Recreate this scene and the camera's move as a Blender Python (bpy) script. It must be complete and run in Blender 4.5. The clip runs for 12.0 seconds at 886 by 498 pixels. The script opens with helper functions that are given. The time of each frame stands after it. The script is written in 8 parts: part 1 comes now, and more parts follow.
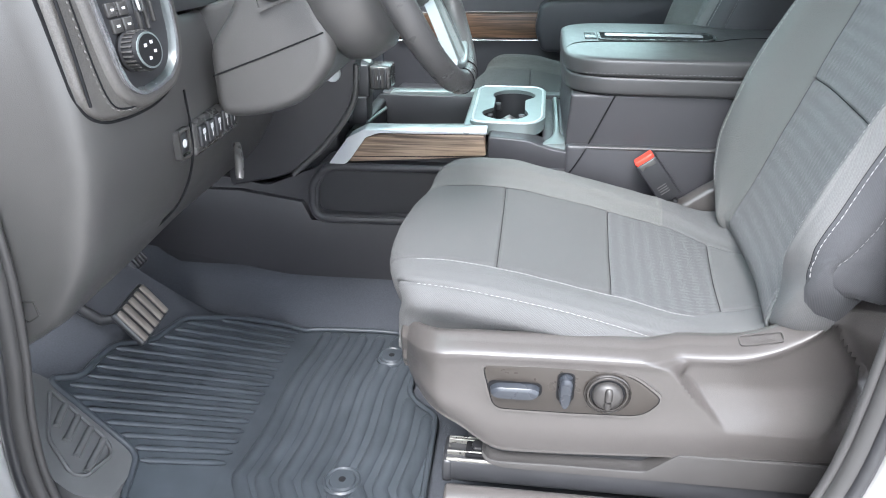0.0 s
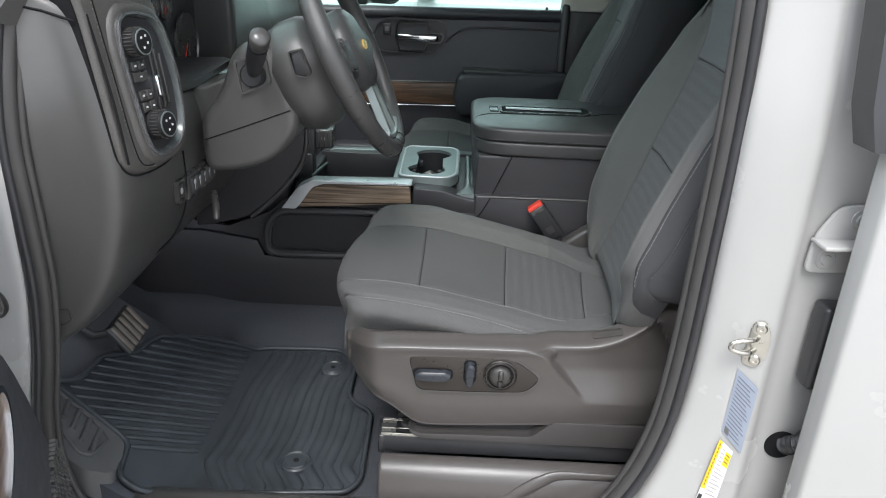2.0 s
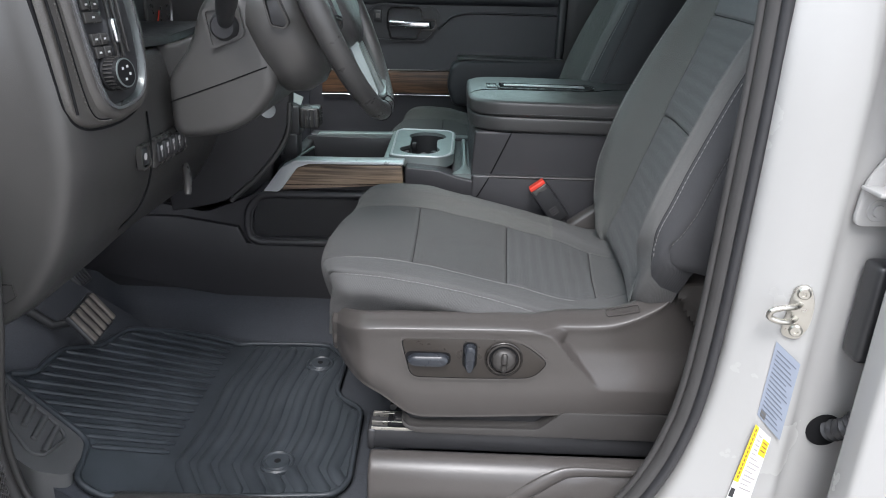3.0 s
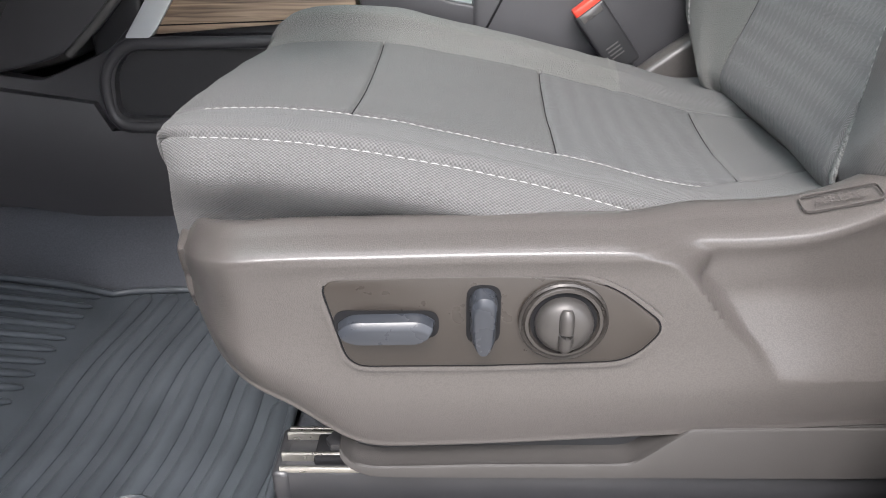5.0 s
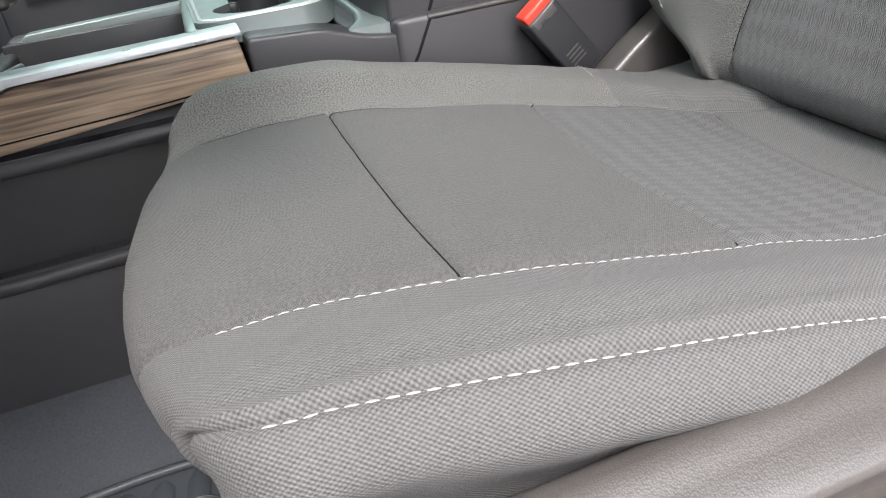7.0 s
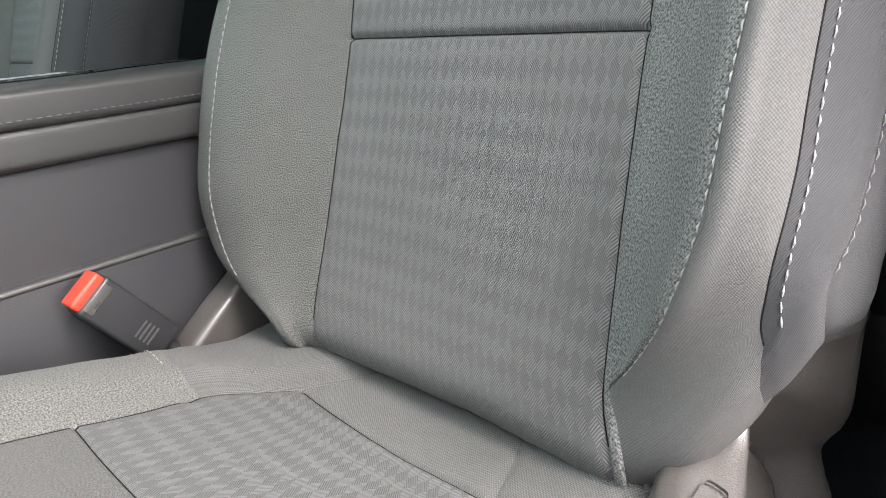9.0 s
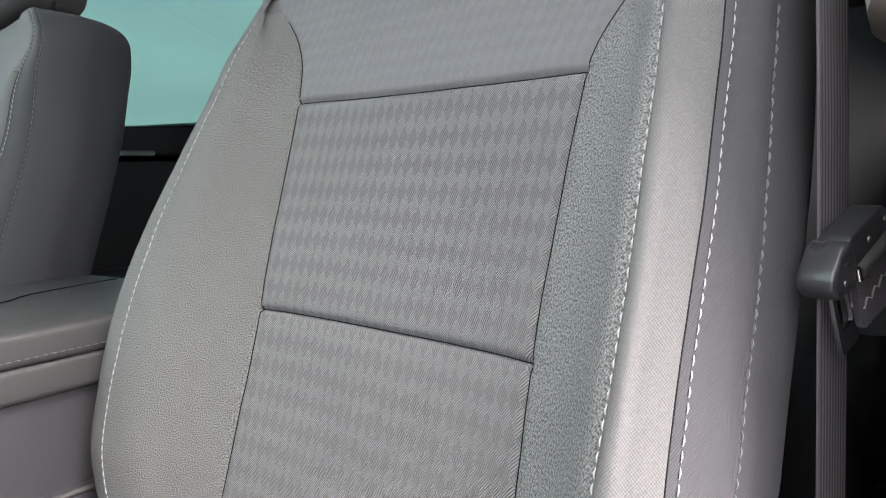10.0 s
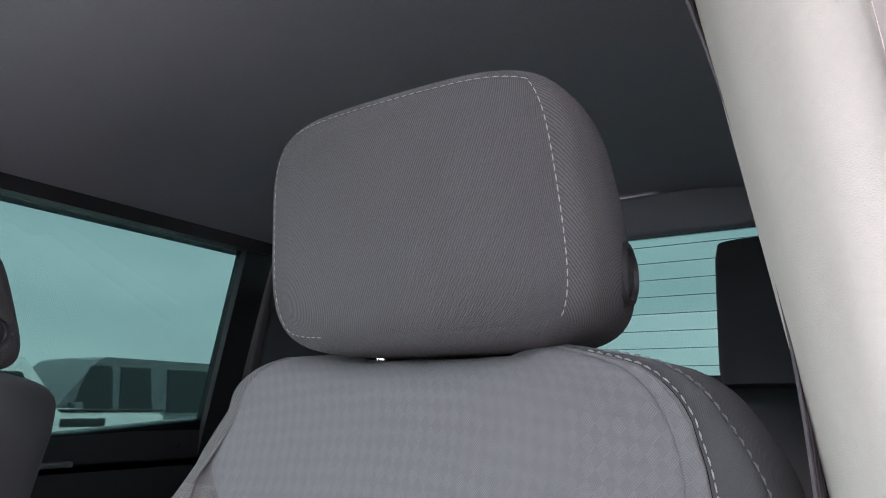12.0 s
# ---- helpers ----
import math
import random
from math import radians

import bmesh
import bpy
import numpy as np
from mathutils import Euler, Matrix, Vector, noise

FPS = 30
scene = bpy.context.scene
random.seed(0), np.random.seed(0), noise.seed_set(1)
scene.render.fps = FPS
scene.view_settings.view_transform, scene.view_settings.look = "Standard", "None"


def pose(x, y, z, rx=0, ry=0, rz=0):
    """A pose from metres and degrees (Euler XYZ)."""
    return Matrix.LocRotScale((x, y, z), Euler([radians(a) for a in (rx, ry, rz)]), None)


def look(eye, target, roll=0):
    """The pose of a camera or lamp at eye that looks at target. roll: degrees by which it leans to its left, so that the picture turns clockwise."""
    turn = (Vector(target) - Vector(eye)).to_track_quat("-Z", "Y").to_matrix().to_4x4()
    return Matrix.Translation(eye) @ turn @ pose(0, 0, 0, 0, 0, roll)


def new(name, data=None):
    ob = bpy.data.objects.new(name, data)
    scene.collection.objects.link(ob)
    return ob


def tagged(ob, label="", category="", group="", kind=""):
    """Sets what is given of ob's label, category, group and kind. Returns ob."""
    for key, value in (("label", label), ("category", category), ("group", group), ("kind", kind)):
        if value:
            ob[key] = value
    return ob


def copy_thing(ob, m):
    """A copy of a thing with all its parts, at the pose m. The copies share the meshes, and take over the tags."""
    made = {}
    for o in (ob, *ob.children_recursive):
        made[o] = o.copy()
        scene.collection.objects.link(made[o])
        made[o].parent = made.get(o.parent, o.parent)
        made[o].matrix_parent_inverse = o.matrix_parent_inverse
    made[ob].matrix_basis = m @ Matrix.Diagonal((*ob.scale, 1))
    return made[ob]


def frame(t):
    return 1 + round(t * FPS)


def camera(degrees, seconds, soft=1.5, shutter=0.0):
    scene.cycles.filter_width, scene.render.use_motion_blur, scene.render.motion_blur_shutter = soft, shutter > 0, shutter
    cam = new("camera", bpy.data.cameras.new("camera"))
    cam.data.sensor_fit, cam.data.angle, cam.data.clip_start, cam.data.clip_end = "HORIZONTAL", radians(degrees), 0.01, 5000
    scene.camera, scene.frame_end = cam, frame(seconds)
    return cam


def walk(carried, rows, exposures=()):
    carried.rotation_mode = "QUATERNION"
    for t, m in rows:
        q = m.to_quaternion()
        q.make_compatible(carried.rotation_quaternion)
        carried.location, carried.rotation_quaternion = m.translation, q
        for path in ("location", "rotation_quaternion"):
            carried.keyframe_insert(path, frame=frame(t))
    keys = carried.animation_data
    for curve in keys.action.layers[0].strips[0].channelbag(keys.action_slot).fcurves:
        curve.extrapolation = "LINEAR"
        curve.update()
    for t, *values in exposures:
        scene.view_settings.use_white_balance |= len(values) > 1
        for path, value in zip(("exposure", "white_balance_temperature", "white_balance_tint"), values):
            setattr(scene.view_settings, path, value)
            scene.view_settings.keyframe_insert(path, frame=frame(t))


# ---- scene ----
cam = camera(64.0, 12.0, soft=1.0)
PATH = [
    (0, (0.0000, 0.0000, 1.4800), (-0.2182, 1.7765, 0.5876), 0.00),
    (0.5, (0.0035, -0.1975, 1.5567), (-0.1179, 1.6151, 0.7201), 1.41),
    (1, (0.0006, -0.2890, 1.5808), (-0.0624, 1.5442, 0.7836), 2.23),
    (1.5, (0.0061, -0.3071, 1.5825), (-0.0209, 1.5359, 0.8063), 2.62),
    (2, (0.0183, -0.3100, 1.5809), (0.0029, 1.5389, 0.8185), 2.59),
    (2.5, (0.0189, -0.3017, 1.5797), (0.0085, 1.5571, 0.8415), 2.42),
    (3, (0.0214, -0.2182, 1.4648), (0.0158, 1.6479, 0.7454), 2.10),
    (3.5, (0.0276, -0.0261, 1.2581), (0.0200, 1.8396, 0.5377), 1.53),
    (3.7, (0.0264, 0.0623, 1.2152), (0.0254, 1.9178, 0.4688), 1.37),
    (5.3, (0.0440, 0.3559, 1.1688), (0.0335, 2.1350, 0.2552), -0.48),
    (5.5, (0.0384, 0.3590, 1.1667), (0.0525, 2.1360, 0.2490), -0.27),
    (6, (0.0087, 0.3835, 1.1656), (0.0633, 2.1500, 0.2294), -3.62),
    (6.5, (-0.0868, 0.4946, 1.1713), (0.1189, 2.2492, 0.2337), -7.05),
    (6.7, (-0.1213, 0.5428, 1.1899), (0.1903, 2.2660, 0.2237), -7.81),
    (8.3, (-0.0313, 0.6622, 1.1949), (1.0723, 2.1262, 0.3957), -8.33),
    (8.5, (-0.0198, 0.6619, 1.2037), (1.1734, 2.0749, 0.4423), -7.48),
    (9, (0.0088, 0.6570, 1.2412), (1.3876, 1.9666, 0.6216), -5.22),
    (9.5, (0.0222, 0.6525, 1.2876), (1.5337, 1.8908, 0.8608), -3.49),
    (10, (0.0282, 0.6405, 1.3451), (1.6245, 1.8260, 1.1301), -2.14),
    (10.5, (0.0279, 0.6357, 1.3926), (1.6692, 1.7784, 1.3780), -1.23),
    (11, (0.0150, 0.6344, 1.4474), (1.6718, 1.7418, 1.6170), -0.32),
    (11.5, (0.0200, 0.6442, 1.5151), (1.6742, 1.7200, 1.8413), 0.45),
    (12, (0.0732, 0.6727, 1.5817), (1.7215, 1.7215, 2.0097), 0.83),
]
EXPOSURES = [(0.0, 2.62, 5900, 11), (0.5, 1.70, 6000, 10), (1.0, 1.38, 6100, 10), (1.5, 1.14, 6150, 10), (2.5, 1.12, 6100, 11), (3.0, 1.18, 6050, 12), (3.7, 1.66, 6050, 13), (5.3, 2.08, 6400, 14), (6.7, 2.08, 6450, 14),
             (8.3, 1.95, 6500, 13), (9.0, 2.48, 6550, 14), (9.5, 2.65, 6550, 17), (10.5, 2.92, 6650, 20), (11.2, 2.76, 6500, 22), (12.0, 2.55, 6380, 27)]
walk(cam, [(t, look(eye, target, roll)) for t, eye, target, roll in PATH], EXPOSURES)

# ---- light: a bright overcast sky ----
SUN_UP, SUN_TURN = 54.0, 185.0
world = bpy.data.worlds.new("sky")
scene.world = world
world.use_nodes = True
wn, wl = world.node_tree.nodes, world.node_tree.links
wn.clear()
w_out, w_bg, w_sky = wn.new("ShaderNodeOutputWorld"), wn.new("ShaderNodeBackground"), wn.new("ShaderNodeTexSky")
w_sky.sky_type, w_sky.sun_disc = "NISHITA", False
w_sky.sun_elevation, w_sky.sun_rotation = radians(SUN_UP), radians(SUN_TURN)
w_sky.air_density, w_sky.dust_density, w_sky.ozone_density = 1.0, 6.0, 1.0
# a layer of cloud that greys the sky
w_tc, w_map, w_noise, w_ramp, w_mix = (wn.new(k) for k in ("ShaderNodeTexCoord", "ShaderNodeMapping", "ShaderNodeTexNoise", "ShaderNodeValToRGB", "ShaderNodeMix"))
w_map.inputs["Scale"].default_value = (1.5, 1.5, 5.0)
w_noise.inputs["Scale"].default_value, w_noise.inputs["Detail"].default_value = 2.2, 6.0
w_ramp.color_ramp.elements[0].position, w_ramp.color_ramp.elements[1].position = 0.3, 0.72
w_ramp.color_ramp.elements[0].color, w_ramp.color_ramp.elements[1].color = (7.4, 7.8, 8.2, 1), (10.2, 10.3, 10.3, 1)
w_mix.data_type, w_mix.inputs[0].default_value = "RGBA", 0.85
wl.new(w_tc.outputs["Generated"], w_map.inputs["Vector"])
wl.new(w_map.outputs["Vector"], w_noise.inputs["Vector"])
wl.new(w_noise.outputs["Fac"], w_ramp.inputs["Fac"])
wl.new(w_sky.outputs["Color"], w_mix.inputs[6])
wl.new(w_ramp.outputs["Color"], w_mix.inputs[7])
wl.new(w_mix.outputs[2], w_bg.inputs["Color"])
w_bg.inputs["Strength"].default_value = 0.13
wl.new(w_bg.outputs["Background"], w_out.inputs["Surface"])
sun = new("sun", bpy.data.lights.new("sun", "SUN"))
sun.data.energy, sun.data.angle, sun.data.color = 1.5, radians(24), (1.0, 0.97, 0.92)
sun.matrix_world = look((-0.6, -6.0, 10.3), (0, 0.8, 0.9))

# ---- helpers for building ----
def part(name, bm, material, parent=None, label=""):
    me = bpy.data.meshes.new(name)
    bm.to_mesh(me)
    bm.free()
    ob = new(name, me)
    if material:
        me.materials.append(material)
    if parent:
        ob.parent = parent
    if label:
        ob["label"] = label
    return ob


def smooth(bm, limit=40):
    for f in bm.faces:
        f.smooth = True
    for e in bm.edges:
        e.smooth = not (len(e.link_faces) == 2 and e.calc_face_angle(0) > radians(limit))
    return bm


def thing(name, label, category, group="", kind="", at=(0, 0, 0)):
    ob = new(name)
    ob.empty_display_size = 0.02
    ob.location = at
    return tagged(ob, label, category, group, kind)


def rbox(x0, x1, y0, y1, z0, z1, bevel=0.004, seg=2, bm=None):
    """A box with rounded edges; adds to bm where one is given."""
    b = bmesh.new()
    bmesh.ops.create_cube(b, size=1)
    for v in b.verts:
        v.co = Vector(((x0 + x1) / 2 + v.co.x * (x1 - x0), (y0 + y1) / 2 + v.co.y * (y1 - y0), (z0 + z1) / 2 + v.co.z * (z1 - z0)))
    if bevel > 0:
        bmesh.ops.bevel(b, geom=b.edges[:], offset=bevel, segments=seg, profile=0.5, affect="EDGES", clamp_overlap=True)
    smooth(b, 50)
    return join(bm, b)


def join(bm, b):
    if bm is None:
        return b
    me = bpy.data.meshes.new("tmp")
    b.to_mesh(me)
    b.free()
    bm.from_mesh(me)
    bpy.data.meshes.remove(me)
    return bm


def rounded(outline, r, seg=5):
    """Rounds the corners of a 2D outline; r: one radius or one a corner."""
    out, n = [], len(outline)
    for i, p in enumerate(outline):
        rad = r[i] if isinstance(r, (list, tuple)) else r
        a, b, c = Vector(outline[i - 1]), Vector(p), Vector(outline[(i + 1) % n])
        u, v = (a - b), (c - b)
        d = min(rad, u.length * 0.48, v.length * 0.48)
        if d < 1e-5:
            out.append(tuple(b))
            continue
        s, e = b + u.normalized() * d, b + v.normalized() * d
        for k in range(seg + 1):
            t = k / seg
            q = s * (1 - t) ** 2 + b * 2 * t * (1 - t) + e * t * t
            out.append((q.x, q.y))
    return out


AXES = {"x": lambda a, b, h: (h, a, b), "y": lambda a, b, h: (a, h, b), "z": lambda a, b, h: (a, b, h)}


def prism(outline, axis, lo, hi, bevel=0.0, seg=2, bm=None, limit=35):
    """An outline drawn in the plane across an axis, pulled from lo to hi along it."""
    b = bmesh.new()
    at = AXES[axis]
    low = [b.verts.new(at(p[0], p[1], lo)) for p in outline]
    high = [b.verts.new(at(p[0], p[1], hi)) for p in outline]
    n = len(outline)
    caps = [b.faces.new(low), b.faces.new(high)]
    for i in range(n):
        b.faces.new((low[i], low[(i + 1) % n], high[(i + 1) % n], high[i]))
    bmesh.ops.recalc_face_normals(b, faces=b.faces[:])
    if bevel > 0:
        rim = [e for f in caps for e in f.edges]
        bmesh.ops.bevel(b, geom=rim, offset=bevel, segments=seg, profile=0.5, affect="EDGES", clamp_overlap=True)
    smooth(b, limit)
    return join(bm, b)


def ring_prism(outer, inner, axis, lo, hi, bm=None):
    """A frame between two outlines with the same number of points."""
    b = bmesh.new()
    at = AXES[axis]
    n = len(outer)
    g = [[b.verts.new(at(p[0], p[1], h)) for p in o] for o, h in ((outer, lo), (outer, hi), (inner, hi), (inner, lo))]
    for k in range(4):
        r, s = g[k], g[(k + 1) % 4]
        for i in range(n):
            b.faces.new((r[i], r[(i + 1) % n], s[(i + 1) % n], s[i]))
    bmesh.ops.recalc_face_normals(b, faces=b.faces[:])
    smooth(b, 40)
    return join(bm, b)


def inset2(outline, d):
    c = Vector((sum(p[0] for p in outline) / len(outline), sum(p[1] for p in outline) / len(outline)))
    n, out = len(outline), []
    area = sum(outline[i - 1][0] * outline[i][1] - outline[i][0] * outline[i - 1][1] for i in range(n))
    for i in range(n):
        a, b = Vector(outline[i - 1]), Vector(outline[(i + 1) % n])
        t = (b - a).normalized()
        nrm = Vector((-t.y, t.x)) * (1 if area > 0 else -1)
        q = Vector(outline[i]) + nrm * d
        out.append((q.x, q.y))
    return out


def spline(pts, n, closed=False):
    """Points along a Catmull-Rom curve through pts."""
    P = [Vector(p) for p in pts]
    m = len(P) if closed else len(P) - 1
    out = []
    for i in range(n + (0 if closed else 1)):
        u = i / n * m
        k = min(int(u), m - 1)
        t = u - k
        if closed:
            a, b, c, d = P[(k - 1) % m], P[k % m], P[(k + 1) % m], P[(k + 2) % m]
        else:
            a, b, c, d = P[max(k - 1, 0)], P[k], P[k + 1], P[min(k + 2, m)]
        out.append(0.5 * (2 * b + (c - a) * t + (2 * a - 5 * b + 4 * c - d) * t * t + (3 * b - a - 3 * c + d) * t ** 3))
    return out


def tube(pts, r, seg=10, closed=False, bm=None, flat=1.0, up=(0, 0, 1)):
    """A round or flattened tube along points."""
    b = bmesh.new()
    P = [Vector(p) for p in pts]
    n, rings = len(P), []
    for i, p in enumerate(P):
        t = ((P[(i + 1) % n] - P[i - 1]) if closed else (P[min(i + 1, n - 1)] - P[max(i - 1, 0)])).normalized()
        s = t.cross(Vector(up))
        s = s.normalized() if s.length > 1e-4 else Vector((1, 0, 0))
        w = s.cross(t).normalized()
        rr = r[i] if isinstance(r, (list, tuple)) else r
        rings.append([b.verts.new(p + s * rr * math.cos(a) + w * rr * flat * math.sin(a)) for a in (2 * math.pi * k / seg for k in range(seg))])
    for i in range(n if closed else n - 1):
        q, s = rings[i], rings[(i + 1) % n]
        for k in range(seg):
            b.faces.new((q[k], q[(k + 1) % seg], s[(k + 1) % seg], s[k]))
    if not closed:
        b.faces.new(rings[0])
        b.faces.new(rings[-1])
    bmesh.ops.recalc_face_normals(b, faces=b.faces[:])
    smooth(b, 60)
    return join(bm, b)


def loft(rings, bm=None, closed=True, caps=True, limit=40):
    """A skin over rings of points that all have the same count."""
    b = bmesh.new()
    g = [[b.verts.new(p) for p in r] for r in rings]
    n = len(g[0])
    for r, s in zip(g, g[1:]):
        for k in range(n if closed else n - 1):
            b.faces.new((r[k], r[(k + 1) % n], s[(k + 1) % n], s[k]))
    if caps and closed:
        b.faces.new(g[0])
        b.faces.new(g[-1])
    bmesh.ops.recalc_face_normals(b, faces=b.faces[:])
    smooth(b, limit)
    return join(bm, b)


def turned(profile, seg=32, m=None, bm=None, limit=35):
    """A body of revolution about z from (radius, height) pairs, then moved by m."""
    rings = [[Vector((r * math.cos(2 * math.pi * k / seg), r * math.sin(2 * math.pi * k / seg), h)) for k in range(seg)] for r, h in profile]
    b = loft(rings, None, True, True, limit)
    if m is not None:
        b.transform(m)
    return join(bm, b)


def stitches(pts, length=0.0055, gap=0.003, r=0.0006, bm=None, lift=0.0006):
    """Short thread stitches along points, as (place, normal) pairs."""
    bm = bm or bmesh.new()
    need = 0.0
    for (p, n), (q, _) in zip(pts, pts[1:]):
        seg = (q - p).length
        if seg < 1e-7:
            continue
        step = length + gap
        d = need
        while d + length <= seg + length * 0.5:
            a, c = p + (q - p) * (d / seg), p + (q - p) * (min(d + length, seg + length) / seg)
            t = (c - a).normalized()
            s = t.cross(n).normalized()
            up = n * (lift + r)
            ring = []
            for w, rr in ((a, 0.5), ((a + c) / 2, 1.0), (c, 0.5)):
                ring.append([w + up * (0.4 + 0.6 * (rr > 0.6)) + s * r * 1.3 * rr, w + up * (0.4 + 0.6 * (rr > 0.6)) + n * r * rr, w + up * (0.4 + 0.6 * (rr > 0.6)) - s * r * 1.3 * rr, w])
            vs = [[bm.verts.new(x) for x in k] for k in ring]
            for k0, k1 in zip(vs, vs[1:]):
                for i in range(4):
                    bm.faces.new((k0[i], k0[(i + 1) % 4], k1[(i + 1) % 4], k1[i]))
            d += step
        need = d - seg
    bmesh.ops.recalc_face_normals(bm, faces=bm.faces[:])
    return bm


# ---- materials ----
def material(name, colour, rough=0.6, metal=0.0, vary=0.12, scale=30.0, grain=0.0, grain_scale=900.0, spec=0.5, big=3.0, rough_vary=0.08, kind="noise", sheen=0.0, tint=0.0):
    m = bpy.data.materials.new(name)
    m.use_nodes = True
    nt = m.node_tree
    N, L = nt.nodes, nt.links
    bs = N["Principled BSDF"]
    bs.inputs["Metallic"].default_value = metal
    bs.inputs["Specular IOR Level"].default_value = spec
    if sheen:
        bs.inputs["Sheen Weight"].default_value = sheen
        bs.inputs["Sheen Roughness"].default_value = 0.5
    tc = N.new("ShaderNodeTexCoord")
    n1, n2 = N.new("ShaderNodeTexNoise"), N.new("ShaderNodeTexNoise")
    n1.inputs["Scale"].default_value, n1.inputs["Detail"].default_value = big, 4.0
    n2.inputs["Scale"].default_value, n2.inputs["Detail"].default_value = scale, 6.0
    add = N.new("ShaderNodeMath")
    add.operation = "ADD"
    mr = N.new("ShaderNodeMapRange")
    mr.inputs["From Min"].default_value, mr.inputs["From Max"].default_value = 0.6, 1.4
    mr.inputs["To Min"].default_value, mr.inputs["To Max"].default_value = 1 - vary, 1 + vary
    hsv = N.new("ShaderNodeHueSaturation")
    hsv.inputs["Color"].default_value = (*colour, 1)
    for n in (n1, n2):
        L.new(tc.outputs["Object"], n.inputs["Vector"])
    L.new(n1.outputs["Fac"], add.inputs[0])
    L.new(n2.outputs["Fac"], add.inputs[1])
    L.new(add.outputs[0], mr.inputs["Value"])
    L.new(mr.outputs["Result"], hsv.inputs["Value"])
    L.new(hsv.outputs["Color"], bs.inputs["Base Color"])
    rr = N.new("ShaderNodeMapRange")
    rr.inputs["From Min"].default_value, rr.inputs["From Max"].default_value = 0.6, 1.4
    rr.inputs["To Min"].default_value, rr.inputs["To Max"].default_value = max(rough - rough_vary, 0.02), min(rough + rough_vary, 1)
    L.new(add.outputs[0], rr.inputs["Value"])
    L.new(rr.outputs["Result"], bs.inputs["Roughness"])
    if grain:
        g = N.new("ShaderNodeTexVoronoi" if kind == "leather" else "ShaderNodeTexNoise")
        g.inputs["Scale"].default_value = grain_scale
        if kind != "leather":
            g.inputs["Detail"].default_value = 3.0
        L.new(tc.outputs["Object"], g.inputs["Vector"])
        bp = N.new("ShaderNodeBump")
        bp.inputs["Strength"].default_value, bp.inputs["Distance"].default_value = grain, 0.001
        L.new(g.outputs[0], bp.inputs["Height"])
        L.new(bp.outputs["Normal"], bs.inputs["Normal"])
        if tint:
            # shade in the hollows of the grain is put into the colour
            tr = N.new("ShaderNodeMapRange")
            tr.inputs["From Min"].default_value, tr.inputs["From Max"].default_value = 0.1, 0.75
            tr.inputs["To Min"].default_value, tr.inputs["To Max"].default_value = 1 + tint, 1 - tint
            tm = N.new("ShaderNodeMath")
            tm.operation = "MULTIPLY"
            L.new(g.outputs[0], tr.inputs["Value"])
            L.new(mr.outputs["Result"], tm.inputs[0])
            L.new(tr.outputs["Result"], tm.inputs[1])
            L.new(tm.outputs[0], hsv.inputs["Value"])
    return m


def math_node(N, L, op, a, b=None, c=None):
    n = N.new("ShaderNodeMath")
    n.operation = op
    for k, v in enumerate((a, b, c)):
        if v is None:
            continue
        if isinstance(v, (int, float)):
            n.inputs[k].default_value = v
        else:
            L.new(v, n.inputs[k])
    return n.outputs[0]


